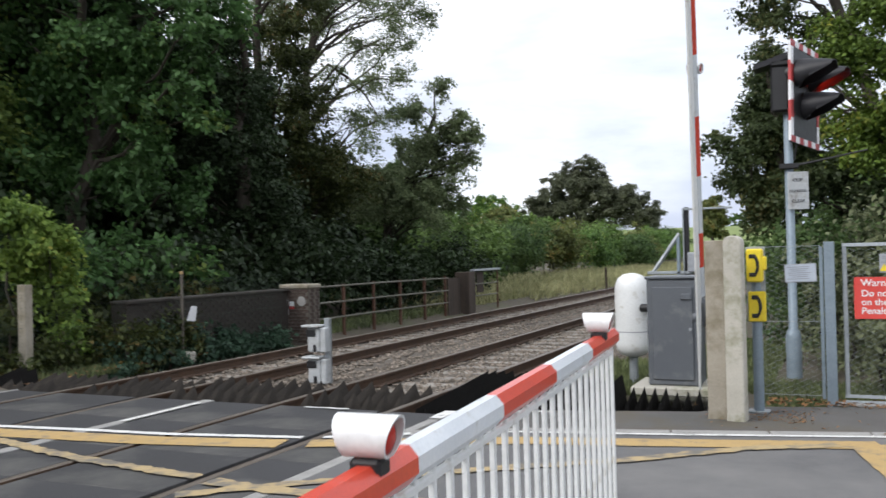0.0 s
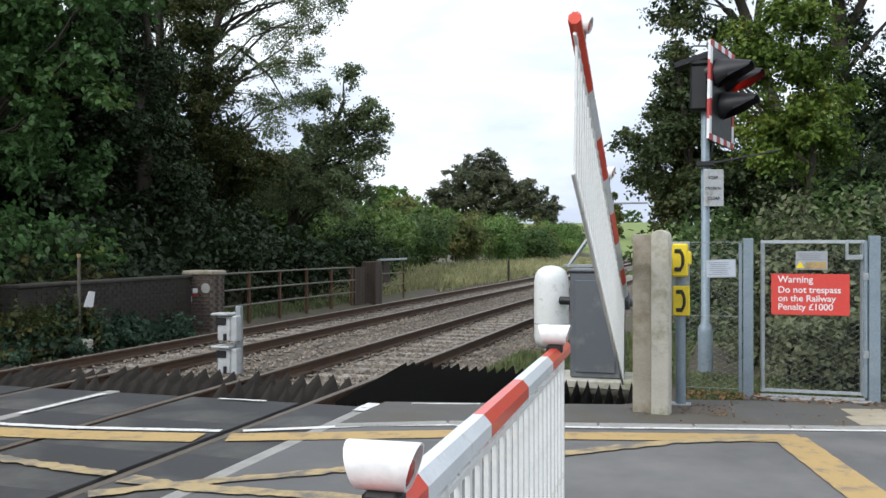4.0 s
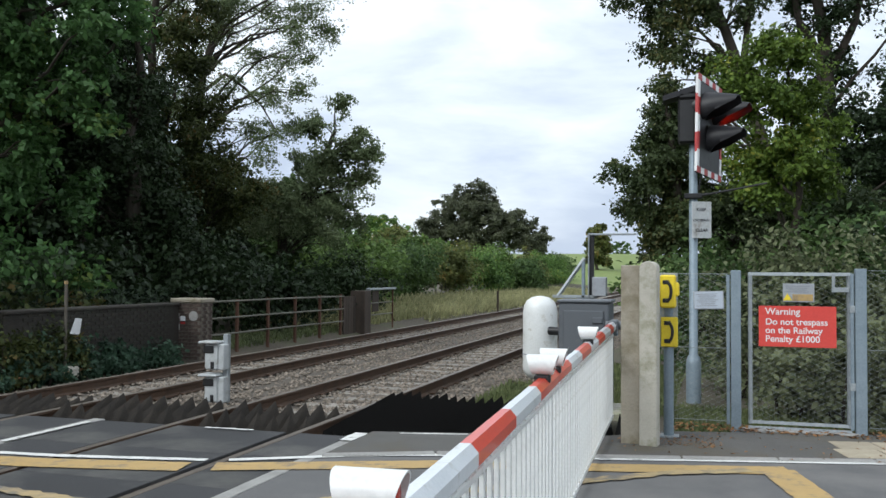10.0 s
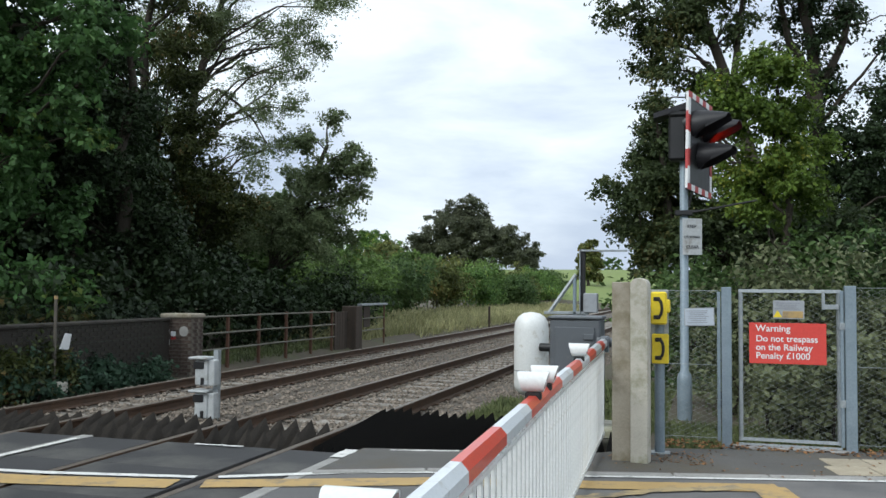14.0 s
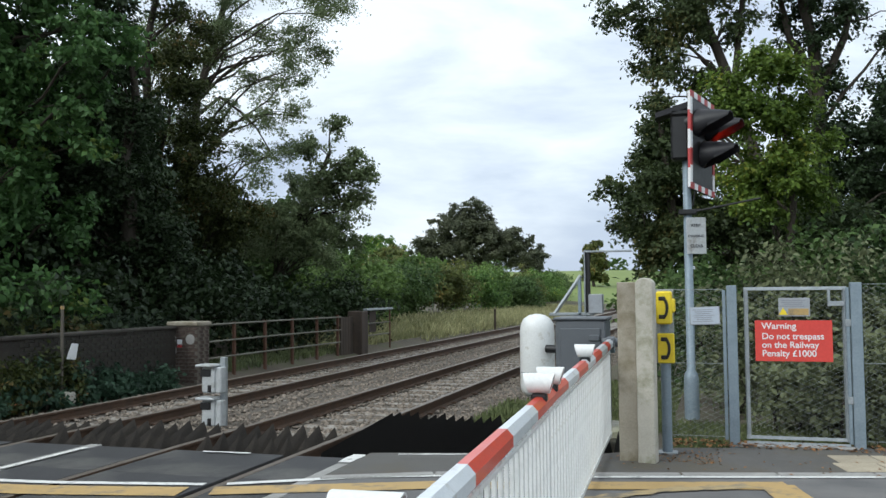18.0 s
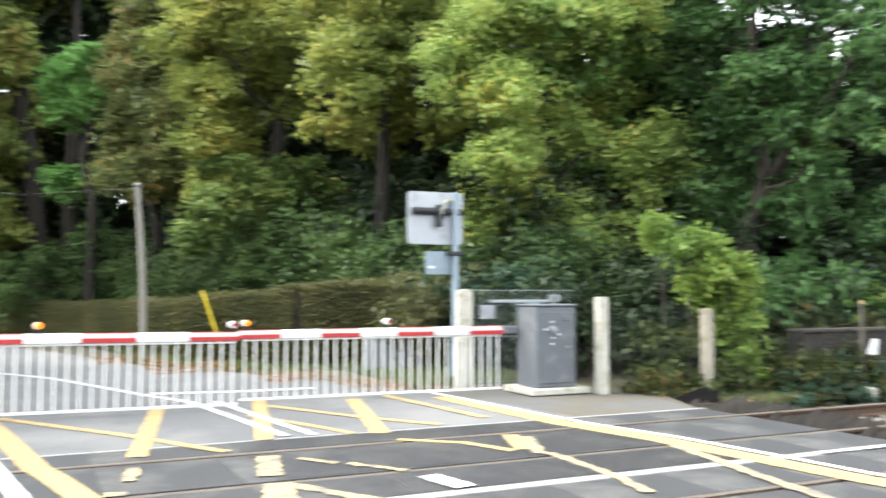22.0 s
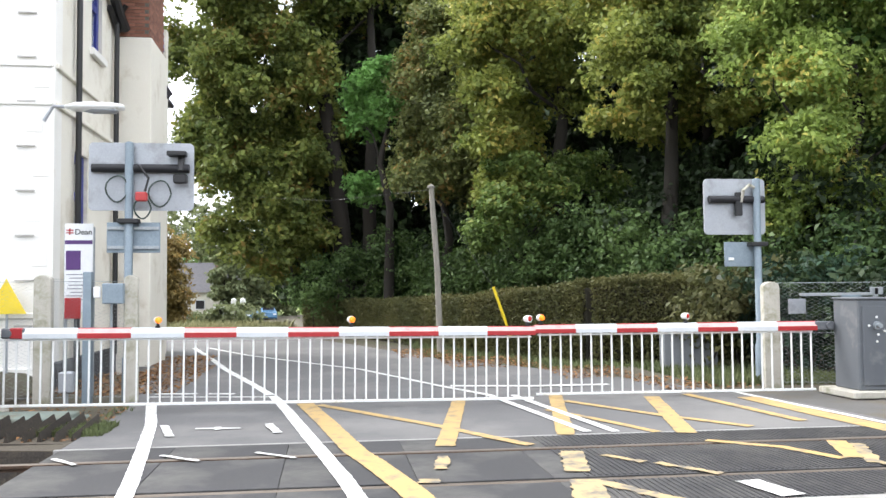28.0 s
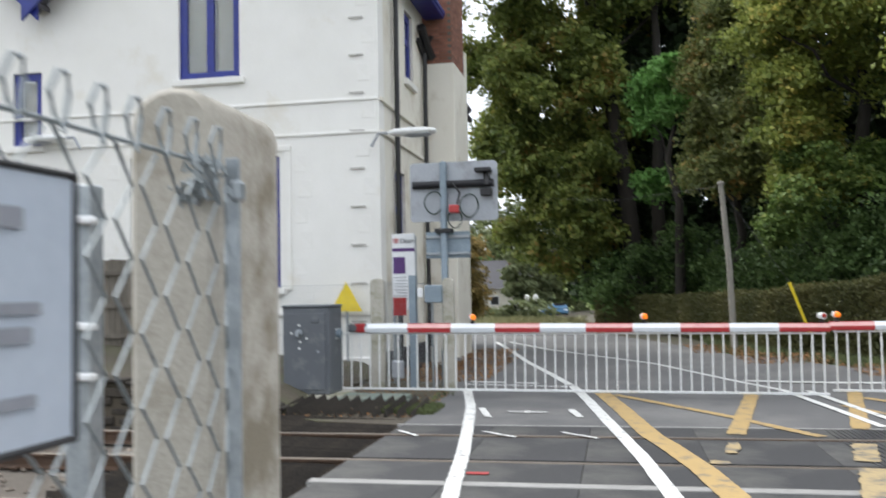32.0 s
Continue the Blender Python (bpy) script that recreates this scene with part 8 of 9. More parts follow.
# beyond the far barrier: hedge, shrubs and tall trees along the road
HEDGE = [(-34, -0.8, 1.15), (-27, 2.2, 1.2), (-19.5, 4.0, 1.38), (-15.8, 5.9, 1.72), (-13.6, 8.6, 1.85)]
hm = Mesh()
hedge = thing("clipped_hedge", pose(0, 0, 0), "clipped brown-green beech hedge along the road", "hedge")
hr_ = np.random.default_rng(140)
hp = []
for (xa, ya, ha), (xb, yb, hb) in zip(HEDGE, HEDGE[1:]):
    l = math.hypot(xb - xa, yb - ya)
    k = int(l * 5200)
    f = hr_.random(k)
    side = hr_.random(k)
    nx, ny = -(yb - ya) / l, (xb - xa) / l
    off = np.where(side < 0.55, -0.55, np.where(side < 0.95, hr_.uniform(-0.55, 0.55, k), 0.55)) + hr_.normal(size=k) * 0.05
    top = ha + (hb - ha) * f
    z = np.where((side >= 0.55) & (side < 0.95), top, hr_.random(k) * (top + 0.05) - 0.05) + hr_.normal(size=k) * 0.05
    hp.append(np.stack([xa + (xb - xa) * f + nx * -off * -1, ya + (yb - ya) * f + ny * off, z + 0.05 * np.sin(f * l * 1.7)], axis=1))
    hm.add([(xa + nx * s * 0.45, ya + ny * s * 0.45, zz) for s in (-1, 1) for zz in (-0.2, ha - 0.1)] + [(xb + nx * s * 0.45, yb + ny * s * 0.45, zz) for s in (-1, 1) for zz in (-0.2, hb - 0.1)],
           [(0, 1, 5, 4), (2, 6, 7, 3), (1, 3, 7, 5), (0, 4, 6, 2), (0, 2, 3, 1), (4, 5, 7, 6)])
hp = np.concatenate(hp)
part("hedge_core", hm, "soil_dark", hedge, "dark twiggy inside")
quads("foliage", leaf_quads(hr_, hp, np.full(len(hp), 0.045)), "leaf_hedge", hedge)

ROADSIDE = "tall trees along the far road"
tree("chestnut_tree", pose(-33.5, 0.5, -0.1), 16, 0.45, grown([((0.0, -5.1, 4.3), (0.8, 0.8, 0.6)), ((0.6, -4.1, 3.5), (0.8, 0.8, 0.6)), ((-0.5, -3.0, 2.7), (0.8, 0.8, 0.6)), ((0.9, -2.0, 4.0), (1.0, 1.0, 0.8)), ((0.0, -4.2, 12.5), (2.1, 2.1, 1.4)), ((0.9, -5.2, 10.8), (1.6, 1.6, 1.2)), ((-0.7, -5.6, 9.1), (1.4, 1.4, 1.2)), ((1.3, -3.8, 10.3), (1.7, 1.7, 1.2)), ((-1.1, -3.1, 8.4), (1.9, 1.9, 1.2)), ((0.0, -5.7, 7.9), (1.2, 1.2, 1.0)), ((0.9, -4.7, 7.0), (1.4, 1.4, 1.1)), ((-0.7, -5.0, 7.0), (1.0, 1.0, 0.8)), ((1.3, -3.2, 5.6), (1.3, 1.3, 0.8)), ((-1.1, -3.3, 6.1), (1.4, 1.4, 0.9)), ((0.0, -2.4, 12.5), (1.7, 1.7, 1.4)), ((0.9, -1.4, 10.4), (1.2, 1.2, 1.2)), ((-0.7, -1.0, 8.7), (1.2, 1.2, 1.0)), ((1.3, -2.2, 4.6), (1.2, 1.2, 0.7)), ((-1.1, -1.4, 4.2), (1.3, 1.3, 0.8)), ((0.0, -1.9, 7.0), (1.4, 1.4, 0.8)), ((0.9, -6.0, 11.5), (0.9, 0.9, 1.4)), ((-0.7, 0.0, 15.0), (3.6, 3.6, 1.2)), ((1.3, -4.7, 15.3), (3.6, 3.6, 1.2))], 1.2),
     120000, 0.145, "leaf_chestnut", "tall spreading chestnut with browning leaves over the road", seed=151, group=ROADSIDE, bark="bark_dark", clump=10, spread=0.4, limbs=8, spine=[(0, 0, -0.3), (0.1, -0.2, 4.0), (0, -0.6, 8.0), (0.2, -1.4, 12.0), (0, -1.8, 15.0)], forks=(([(0.6, 1.0, -0.3), (0.5, 0.9, 5.0), (0.3, 1.1, 10.0), (0.2, 1.0, 14.0)], 0.36, 0.14),))
tree("pine_tree", pose(-38, 3.5, -0.1), 19, 0.34, grown([((0.0, -1.8, 14.7), (1.9, 1.9, 1.4)), ((0.9, 0.0, 14.5), (1.4, 1.4, 1.2)), ((-0.7, -1.1, 12.8), (1.6, 1.6, 0.9)), ((1.3, -2.4, 16.4), (2.4, 2.4, 1.1)), ((-1.1, 0.9, 16.5), (2.5, 2.5, 1.2)), ((0.0, -2.9, 12.8), (1.3, 1.3, 1.1))], 1.35),
     44000, 0.13, "leaf_deep_shade", "tall dark pine with a few rusty tufts", seed=156, group=ROADSIDE, bark="bark_dark", clump=10, spread=0.4, limbs=6)
tree("young_sycamore", pose(-29.6, 2.0, -0.1), 12.0, 0.24, grown([((0.0, -0.6, 9.4), (0.9, 0.9, 0.7)), ((0.9, 0.3, 8.7), (0.8, 0.8, 0.6)), ((-0.7, -0.8, 8.3), (0.6, 0.6, 0.4)), ((1.3, 0.1, 9.8), (0.6, 0.6, 0.5)), ((-1.1, -0.8, 5.7), (0.7, 0.7, 0.4)), ((0.0, 0.8, 9.4), (0.5, 0.5, 0.6))], 1.2),
     16000, 0.115, "leaf_bright", "slender bright green young sycamore", seed=152, group=ROADSIDE, bark="bark_dark", clump=8, spread=0.3, limbs=6)
tree("hornbeam_tree", pose(-26, 3.6, -0.1), 12.5, 0.2, grown([((0.0, -0.2, 9.3), (0.9, 0.9, 0.8)), ((0.9, 0.2, 8.1), (0.8, 0.8, 0.8)), ((-0.7, -0.7, 7.7), (0.5, 0.5, 0.6)), ((1.3, 0.4, 6.9), (0.9, 0.9, 0.8)), ((-1.1, -0.6, 6.7), (0.8, 0.8, 0.6)), ((0.0, -0.2, 5.8), (1.0, 1.0, 0.6)), ((0.9, 1.0, 5.8), (0.9, 0.9, 0.8)), ((-0.7, 0.0, 10.7), (1.0, 1.0, 0.8)), ((1.3, -1.0, 5.4), (0.8, 0.8, 0.4))], 1.35),
     40000, 0.1, "leaf_olive", "olive hornbeam with browning sprays", seed=157, group=ROADSIDE, bark="bark_dark", clump=8, spread=0.3, limbs=7)
tree("lime_tree", pose(-22.5, 6.8, -0.1), 13, 0.34, grown([((0.0, -2.3, 9.3), (1.0, 1.0, 0.8)), ((0.9, -0.9, 9.7), (1.0, 1.0, 0.8)), ((-0.7, -1.8, 8.3), (0.8, 0.8, 0.6)), ((1.3, -2.3, 7.4), (0.6, 0.6, 0.5)), ((-1.1, -1.1, 7.3), (0.8, 0.8, 0.6)), ((0.0, -0.4, 8.5), (0.7, 0.7, 0.7)), ((0.9, 0.3, 9.7), (1.0, 1.0, 0.7)), ((-0.7, -1.5, 6.3), (0.7, 0.7, 0.5)), ((1.3, -2.3, 6.2), (0.6, 0.6, 0.5)), ((-1.1, -0.7, 11.1), (2.6, 2.6, 0.9)), ((0.0, 0.4, 8.0), (0.5, 0.5, 0.7)), ((0.9, -1.9, 4.7), (0.8, 0.8, 0.7)), ((-0.7, -0.7, 3.9), (1.0, 1.0, 0.7))], 1.3),
     64000, 0.1, "leaf_lime", "tall lime tree with yellow-green leaves", seed=153, group=ROADSIDE, bark="bark_dark", clump=9, spread=0.34, limbs=9)
tree("lime_tree", pose(-18.0, 8.6, -0.1), 11, 0.3, grown([((0.0, -0.3, 8.3), (1.0, 1.0, 0.6)), ((0.9, -0.7, 7.4), (0.7, 0.7, 0.4)), ((-0.7, 0.3, 7.2), (0.7, 0.7, 0.4)), ((1.3, -1.1, 6.6), (0.6, 0.6, 0.3)), ((-1.1, 0.7, 6.6), (0.6, 0.6, 0.4)), ((0.0, -1.6, 6.0), (0.5, 0.5, 0.3)), ((0.9, 1.2, 6.2), (0.6, 0.6, 0.3)), ((-0.7, 0.1, 8.9), (1.2, 1.2, 0.6)), ((1.3, 1.1, 8.0), (0.9, 0.9, 0.5)), ((-1.1, 0.1, 6.0), (0.6, 0.6, 0.3)), ((0.0, -0.1, 9.9), (1.8, 1.8, 0.7)), ((0.9, -1.7, 7.8), (0.6, 0.6, 0.7)), ((-0.7, 1.9, 8.8), (0.7, 0.7, 0.6))], 1.3),
     52000, 0.092, "leaf_lime", "tall lime tree with yellowing outer leaves", seed=154, group=ROADSIDE, bark="bark_dark", clump=9, spread=0.3, limbs=9)
tree("beech_tree", pose(-14.5, 11.4, 0.0), 10, 0.3, grown([((0.0, -1.0, 3.8), (0.5, 0.5, 0.4)), ((0.6, -0.2, 2.9), (0.5, 0.5, 0.4)), ((-0.5, -1.5, 3.1), (0.5, 0.5, 0.3)), ((0.9, 0.4, 3.7), (0.4, 0.4, 0.4)), ((0.0, -2.1, 7.2), (0.9, 0.9, 0.6)), ((0.9, -1.2, 6.4), (0.9, 0.9, 0.5)), ((-0.7, -0.3, 6.2), (0.6, 0.6, 0.5)), ((1.3, -1.9, 6.0), (0.6, 0.6, 0.4)), ((-1.1, 0.7, 7.2), (0.8, 0.8, 0.8)), ((0.0, 0.5, 5.8), (0.8, 0.8, 0.6)), ((0.9, -1.3, 5.1), (0.8, 0.8, 0.5)), ((-0.7, -0.2, 4.8), (0.9, 0.9, 0.5)), ((1.3, -1.9, 4.6), (0.6, 0.6, 0.4)), ((-1.1, 0.7, 4.3), (0.6, 0.6, 0.6)), ((0.0, -1.0, 4.0), (0.8, 0.8, 0.5)), ((0.9, 0.0, 3.4), (0.8, 0.8, 0.5)), ((-0.7, -1.6, 3.1), (0.6, 0.6, 0.5)), ((1.3, 1.1, 2.9), (0.8, 0.8, 0.6)), ((-1.1, -0.8, 2.6), (0.6, 0.6, 0.4)), ((0.0, -1.2, 8.2), (1.5, 1.5, 0.6)), ((0.9, 1.0, 8.3), (1.3, 1.3, 0.8)), ((-0.7, 2.1, 6.7), (0.9, 0.9, 0.9)), ((1.3, 2.3, 4.8), (0.9, 0.9, 0.9))], 1.2),
     70000, 0.08, "leaf_beech", "beech tree with fresh green and yellow leaves", seed=155, group=ROADSIDE, bark="bark_dark", clump=9, spread=0.3, limbs=14)
tree("hazel_tree", pose(-21.3, 5.6, -0.1), 6, 0.12, [((0.0, -0.5, 5.2), (0.7, 0.7, 0.5)), ((0.6, 0.5, 4.7), (0.6, 0.6, 0.4)), ((-0.5, 1.6, 5.4), (0.7, 0.7, 0.4)), ((0.9, -0.9, 4.0), (0.7, 0.7, 0.4)), ((-0.8, 0.3, 3.3), (0.8, 0.8, 0.4)), ((0.0, 2.3, 3.8), (0.7, 0.7, 0.4)), ((0.6, 3.6, 3.4), (0.7, 0.7, 0.4)), ((-0.5, 1.4, 3.0), (0.7, 0.7, 0.3)), ((0.9, -1.6, 3.2), (0.6, 0.6, 0.4)), ((-0.8, 2.8, 4.9), (0.6, 0.6, 0.4))],
     30000, 0.085, "leaf_hazel", "spreading green hazel above the hedge", seed=158, group=ROADSIDE, bark="bark_dark", clump=8, spread=0.3, limbs=10)
# added fill for gaps; the wood's inner shade is in the leaf colour
for i, (x, y, h, w, lf) in enumerate(((-40, 8, 19, 11, "leaf_deep_shade"), (-33, 12, 16, 10, "leaf_deep_shade"), (-29.5, 12.6, 9, 6, "leaf_deep_shade"), (-26, 16, 17, 10, "leaf_deep_shade"), (-21, 19, 16, 9, "leaf_deep_shade"), (-44, 1.0, 20, 11, "leaf_deep_shade"), (-47, -0.5, 9, 5, "leaf_deep_shade"), (-37.5, 0.4, 15.5, 6, "leaf_deep_shade"), (-36.5, 1.6, 17, 7, "leaf_deep_shade"), (-31, 7.5, 14, 6, "leaf_deep_shade"), (-35, 6.5, 13, 7, "leaf_deep_shade"), (-17, 16.5, 14, 7, "leaf_deep_shade"), (-24, 12.2, 11, 6, "leaf_deep_shade"), (-30, 10.5, 11, 6, "leaf_deep_shade"), (-25, 9.0, 9.5, 4.5, "leaf_deep_shade"), (-20, 14, 11, 6, "leaf_deep_shade"))):
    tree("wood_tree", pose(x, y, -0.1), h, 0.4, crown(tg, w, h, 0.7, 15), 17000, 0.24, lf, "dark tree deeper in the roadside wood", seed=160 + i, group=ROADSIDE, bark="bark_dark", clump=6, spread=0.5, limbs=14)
bush("holly_bush", pose(-30.8, 1.2, -0.1), [((0.0, -2.2, 1.6), (0.8, 0.9, 1.2)), ((0.4, -1.2, 2.4), (0.9, 1.0, 1.1)), ((-0.2, 0.0, 2.8), (0.9, 1.0, 1.2)), ((0.3, 1.0, 3.0), (0.9, 1.0, 1.2)), ((0.5, 0.3, 1.4), (1.0, 1.4, 1.1)), ((0.2, 2.0, 2.6), (0.9, 1.0, 1.3))], 14000, 0.085, "leaf_dark", "dark holly bushes under the tall trees", 175, clump=7)
bush("laurel_thicket", pose(0, 0, 0), row_blobs(tg, [(-30, 4.0), (-24, 5.2), (-20, 6.6), (-17, 8.4), (-14.6, 10.4), (-12.2, 11.5)], 44, 4.3, 2.6, 0.8), 50000, 0.085, "leaf_dark", "laurel and holly shrubs behind the hedge", 171, "thicket", clump=6, spread=0.3)
# understorey whose leaf colour also holds the shade below the trees
bush("holly_thicket", pose(0, 0, 0), row_blobs(tg, [(-36, 3.2), (-27, 6), (-21, 8), (-17, 10.5), (-13, 13)], 30, 6.0, 3.0, 1.5), 30000, 0.11, "leaf_deep_shade", "dark evergreen understorey behind the hedge", 172, "thicket", clump=6, spread=0.35)
bush("viburnum_shrub", pose(-11.8, 8.6, 0), [((0, 0, 1.7), (0.8, 0.9, 0.6)), ((0.2, 0.9, 1.5), (0.7, 0.8, 0.6)), ((-0.2, -0.6, 1.1), (0.7, 0.7, 0.7)), ((0.1, 0.5, 0.7), (0.8, 1.0, 0.6))], 6000, 0.08, "leaf_blue", "grey-green viburnum shrub beside the far fence", 173)
bush("beech_shrub", pose(-12.8, 7.6, 0), [((0, 0, 1.5), (0.9, 0.8, 0.6)), ((0.3, -0.4, 1.0), (0.7, 0.7, 0.7)), ((0, 0.7, 1.8), (0.7, 0.7, 0.6))], 4500, 0.08, "leaf_hedge", "leafy shrub behind the sign pole", 174)
tree("golden_tree", pose(-50.0, -10.2, -1.5), 8, 0.2, [((0, 0.2, 5.2), (1.9, 1.4, 1.5)), ((0.4, 0.6, 3.2), (1.8, 1.3, 1.5)), ((0, -0.6, 6.6), (1.5, 1.2, 1.2)), ((0.3, 0.4, 1.6), (1.5, 1.0, 1.0)), ((0, -1.4, 4.2), (1.5, 1.2, 1.6))], 12000, 0.16, "leaf_gold", "golden-brown small tree past the house", seed=181, clump=6, spread=0.3)
bush("garden_shrub", pose(-52, -10, -1.4), row_blobs(tg, [(-6, -4), (-4, 1.5), (-6, 5)], 12, 2.6, 2.4), 5000, 0.2, "leaf_haze", "garden shrubs beyond the bend, haze in their colour", 182, clump=6, spread=0.3)
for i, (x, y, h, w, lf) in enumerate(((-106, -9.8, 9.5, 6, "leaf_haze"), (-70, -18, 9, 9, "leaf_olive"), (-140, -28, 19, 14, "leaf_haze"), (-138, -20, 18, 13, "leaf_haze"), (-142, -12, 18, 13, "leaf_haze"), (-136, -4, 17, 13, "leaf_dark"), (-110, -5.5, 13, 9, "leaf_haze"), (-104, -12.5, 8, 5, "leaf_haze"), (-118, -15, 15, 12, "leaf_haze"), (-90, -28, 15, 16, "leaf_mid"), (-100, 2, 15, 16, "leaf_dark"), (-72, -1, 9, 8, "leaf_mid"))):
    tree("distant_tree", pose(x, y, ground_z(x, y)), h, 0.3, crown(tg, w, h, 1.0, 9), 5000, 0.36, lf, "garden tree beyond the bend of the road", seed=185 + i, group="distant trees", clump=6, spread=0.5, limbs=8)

# utility pole and its yellow stay guard
up = thing("utility_pole", pose(-18.7, 2.56, -0.1), "grey wooden utility pole beside the hedge", "utility pole")
part("pole", Mesh().tube([(0, 0, -0.3), (-0.06, -0.06, 2.2), (-0.12, -0.2, 4.35)], 0.088, 12, 0.068), "pole_wood", up, "", 40)
part("pole_cap", Mesh().lathe([(0.1, 0.0), (0.1, 0.04), (0.02, 0.09)], 12, pose(-0.12, -0.2, 4.35)), "pole_wood", up)
sw = thing("pole_stay", pose(-18.7, 2.75, -0.1), "stay wire with a yellow guard sleeve", "stay wire")
part("stay_wire", Mesh().tube([(-0.12, -0.38, 4.2), (1.2, 0.97, 1.76), (1.2, 1.55, 0.1)], 0.006, 6), "black", sw)
part("guard", Mesh().tube([(1.2, 0.97, 1.76), (1.2, 1.4, 0.52)], 0.036, 8), "phone_yellow", sw, "yellow guard sleeve")
part("cable", Mesh().tube([(-0.12, -0.39, 4.3), (-6, -3, 4.6), (-14, -7, 5.6)], 0.004, 5), "black", sw)

# chevron board, parked cars and a house past the bend
cb = thing("chevron_board", pose(-56, -7.1, -0.9, rz=0), "black and white chevron board at the bend", "road sign")
part("board", Mesh().box((0, 0, 1.15), (0.04, 1.4, 0.75), 0.01), "sign_white", cb)
for k in (-0.35, 0.3):
    part("chevron", Mesh().slab([(k - 0.2, -0.33), (k + 0.02, -0.33), (k + 0.3, 0.0), (k + 0.02, 0.33), (k - 0.2, 0.33), (k + 0.08, 0.0)], 0, 0.01, pose(0.025, 0, 1.15, 90, 0, 90)), "black", cb)
for y in (-0.5, 0.5):
    part("leg", Mesh().box((-0.03, y, 0.4), (0.06, 0.06, 1.6), 0.005), "timber_grey", cb)
bw = thing("bollard_lamp", pose(-57, -6.4, -0.9), "white globe lamps on a short stand", "lamp")
for y in (-0.2, 0.4):
    part("globe", Mesh().lathe([(0.02, 1.6), (0.15, 1.68), (0.2, 1.85), (0.15, 2.02), (0.02, 2.1)], 12, pose(0, y, 0)), "white_gloss", bw, "", 40)
part("stand", Mesh().tube([(0, -0.2, -0.2), (0, -0.2, 1.62)], 0.04, 6).tube([(0, 0.4, -0.2), (0, 0.4, 1.62)], 0.04, 6), "black", bw)


def car(at, label):
    c = thing("parked_car", at, label, "car", "parked cars")
    prof = [(-2.0, 0.35), (-2.05, 0.7), (-1.9, 0.85), (-1.0, 0.95), (-0.45, 1.38), (0.9, 1.42), (1.6, 1.0), (2.0, 0.9), (2.05, 0.4), (1.9, 0.25), (-1.9, 0.25)]
    n = len(prof)
    vs = [(x, y * (0.82 if z > 1.05 else 1.0), z) for y in (-0.85, 0.85) for x, z in prof]
    part("body", Mesh().add(vs, [tuple(range(n))[::-1], tuple(range(n, 2 * n))] + [(i, (i + 1) % n, n + (i + 1) % n, n + i) for i in range(n)]), "car_blue", c, "", 30)
    for s in (-1, 1):
        part("side_window", Mesh().slab([(-0.7, 0.98), (-0.35, 1.3), (0.8, 1.33), (1.25, 1.0)], 0, 0.02, pose(0, s * 0.83 + (0.02 if s < 0 else 0), 0, 90)), "black", c)
    part("windscreen", Mesh().box((1.24, 0, 1.2), (0.04, 1.25, 0.46), 0.01, None), "black", c)
    for x in (-1.25, 1.3):
        for s in (-1, 1):
            w = part("wheel", Mesh().tube([(x, s * 0.72, 0.32), (x, s * 0.88, 0.32)], 0.32, 18), "tyre", c, "", 40)
            part("rim", Mesh().tube([(x, s * 0.87, 0.32), (x, s * 0.9, 0.32)], 0.2, 14), "galv", w)
    for s in (-1, 1):
        part("headlight", Mesh().box((2.0, s * 0.6, 0.72), (0.1, 0.36, 0.16), 0.03), "sign_white", c)
    return c


car(pose(-97, -9.1, ground_z(-97, -9.1) - 0.02, rz=20), "small pale blue car parked past the bend")
car(pose(-98, -7.2, ground_z(-98, -7.2) - 0.02, rz=12), "pale blue car parked past the bend")
fh = thing("cottage", pose(-112, -16.0, -1.6), "distant cottage with a grey-brown tiled roof", "house")
part("wall", Mesh().box((0, 0, 1.6), (7, 10, 3.4)), "house_cream", fh)
part("roof", Mesh().add([(-4, -5.4, 3.2), (4, -5.4, 3.2), (4, 5.4, 3.2), (-4, 5.4, 3.2), (0, -4.6, 7.0), (0, 4.6, 7.0)], [(0, 1, 4), (1, 2, 5, 4), (2, 3, 5), (3, 0, 4, 5), (0, 3, 2, 1)]), "slate", fh)
part("chimney", Mesh().box((0.3, 2, 7.2), (0.7, 0.9, 1.6)), "brick", fh)
for y in (-3, 0, 3):
    w = part("window", Mesh().box((3.52, y, 1.7), (0.06, 1.2, 1.2)), "sign_white", fh)
    part("pane", Mesh().box((3.56, y, 1.7), (0.03, 1.0, 1.0)), "black", w)


# distant hedgerows and woods on the skyline
def far_woods():
    r = np.random.default_rng(200)
    pos = []
    for k in range(420):
        a = r.uniform(0, 2 * math.pi)
        yaw = math.degrees(math.atan2(-math.sin(a), math.cos(a)))
        d = r.uniform(170, 330)
        x, y = math.sin(a) * d, math.cos(a) * d
        if -16 < math.degrees(a) - 360 * (a > math.pi) < 5 and d < 260:
            continue
        h = r.uniform(4, 9)
        z = ground_z(x, y)
        n = 110
        p = r.normal(size=(n, 3))
        p /= np.linalg.norm(p, axis=1)[:, None]
        pos.append(p * np.array([h * 0.9, h * 0.9, h * 0.55]) * r.uniform(0.6, 1.05, (n, 1)) + np.array([x, y, z + h * 0.5]))
    pos = np.concatenate(pos)
    q = leaf_quads(r, pos, np.full(len(pos), 1.1))
    ob = quads("distant_woods", q, "leaf_dark")
    return tagged(ob, "distant hedgerows and woods on the skyline", "woods", kind="stuff")


far_woods()


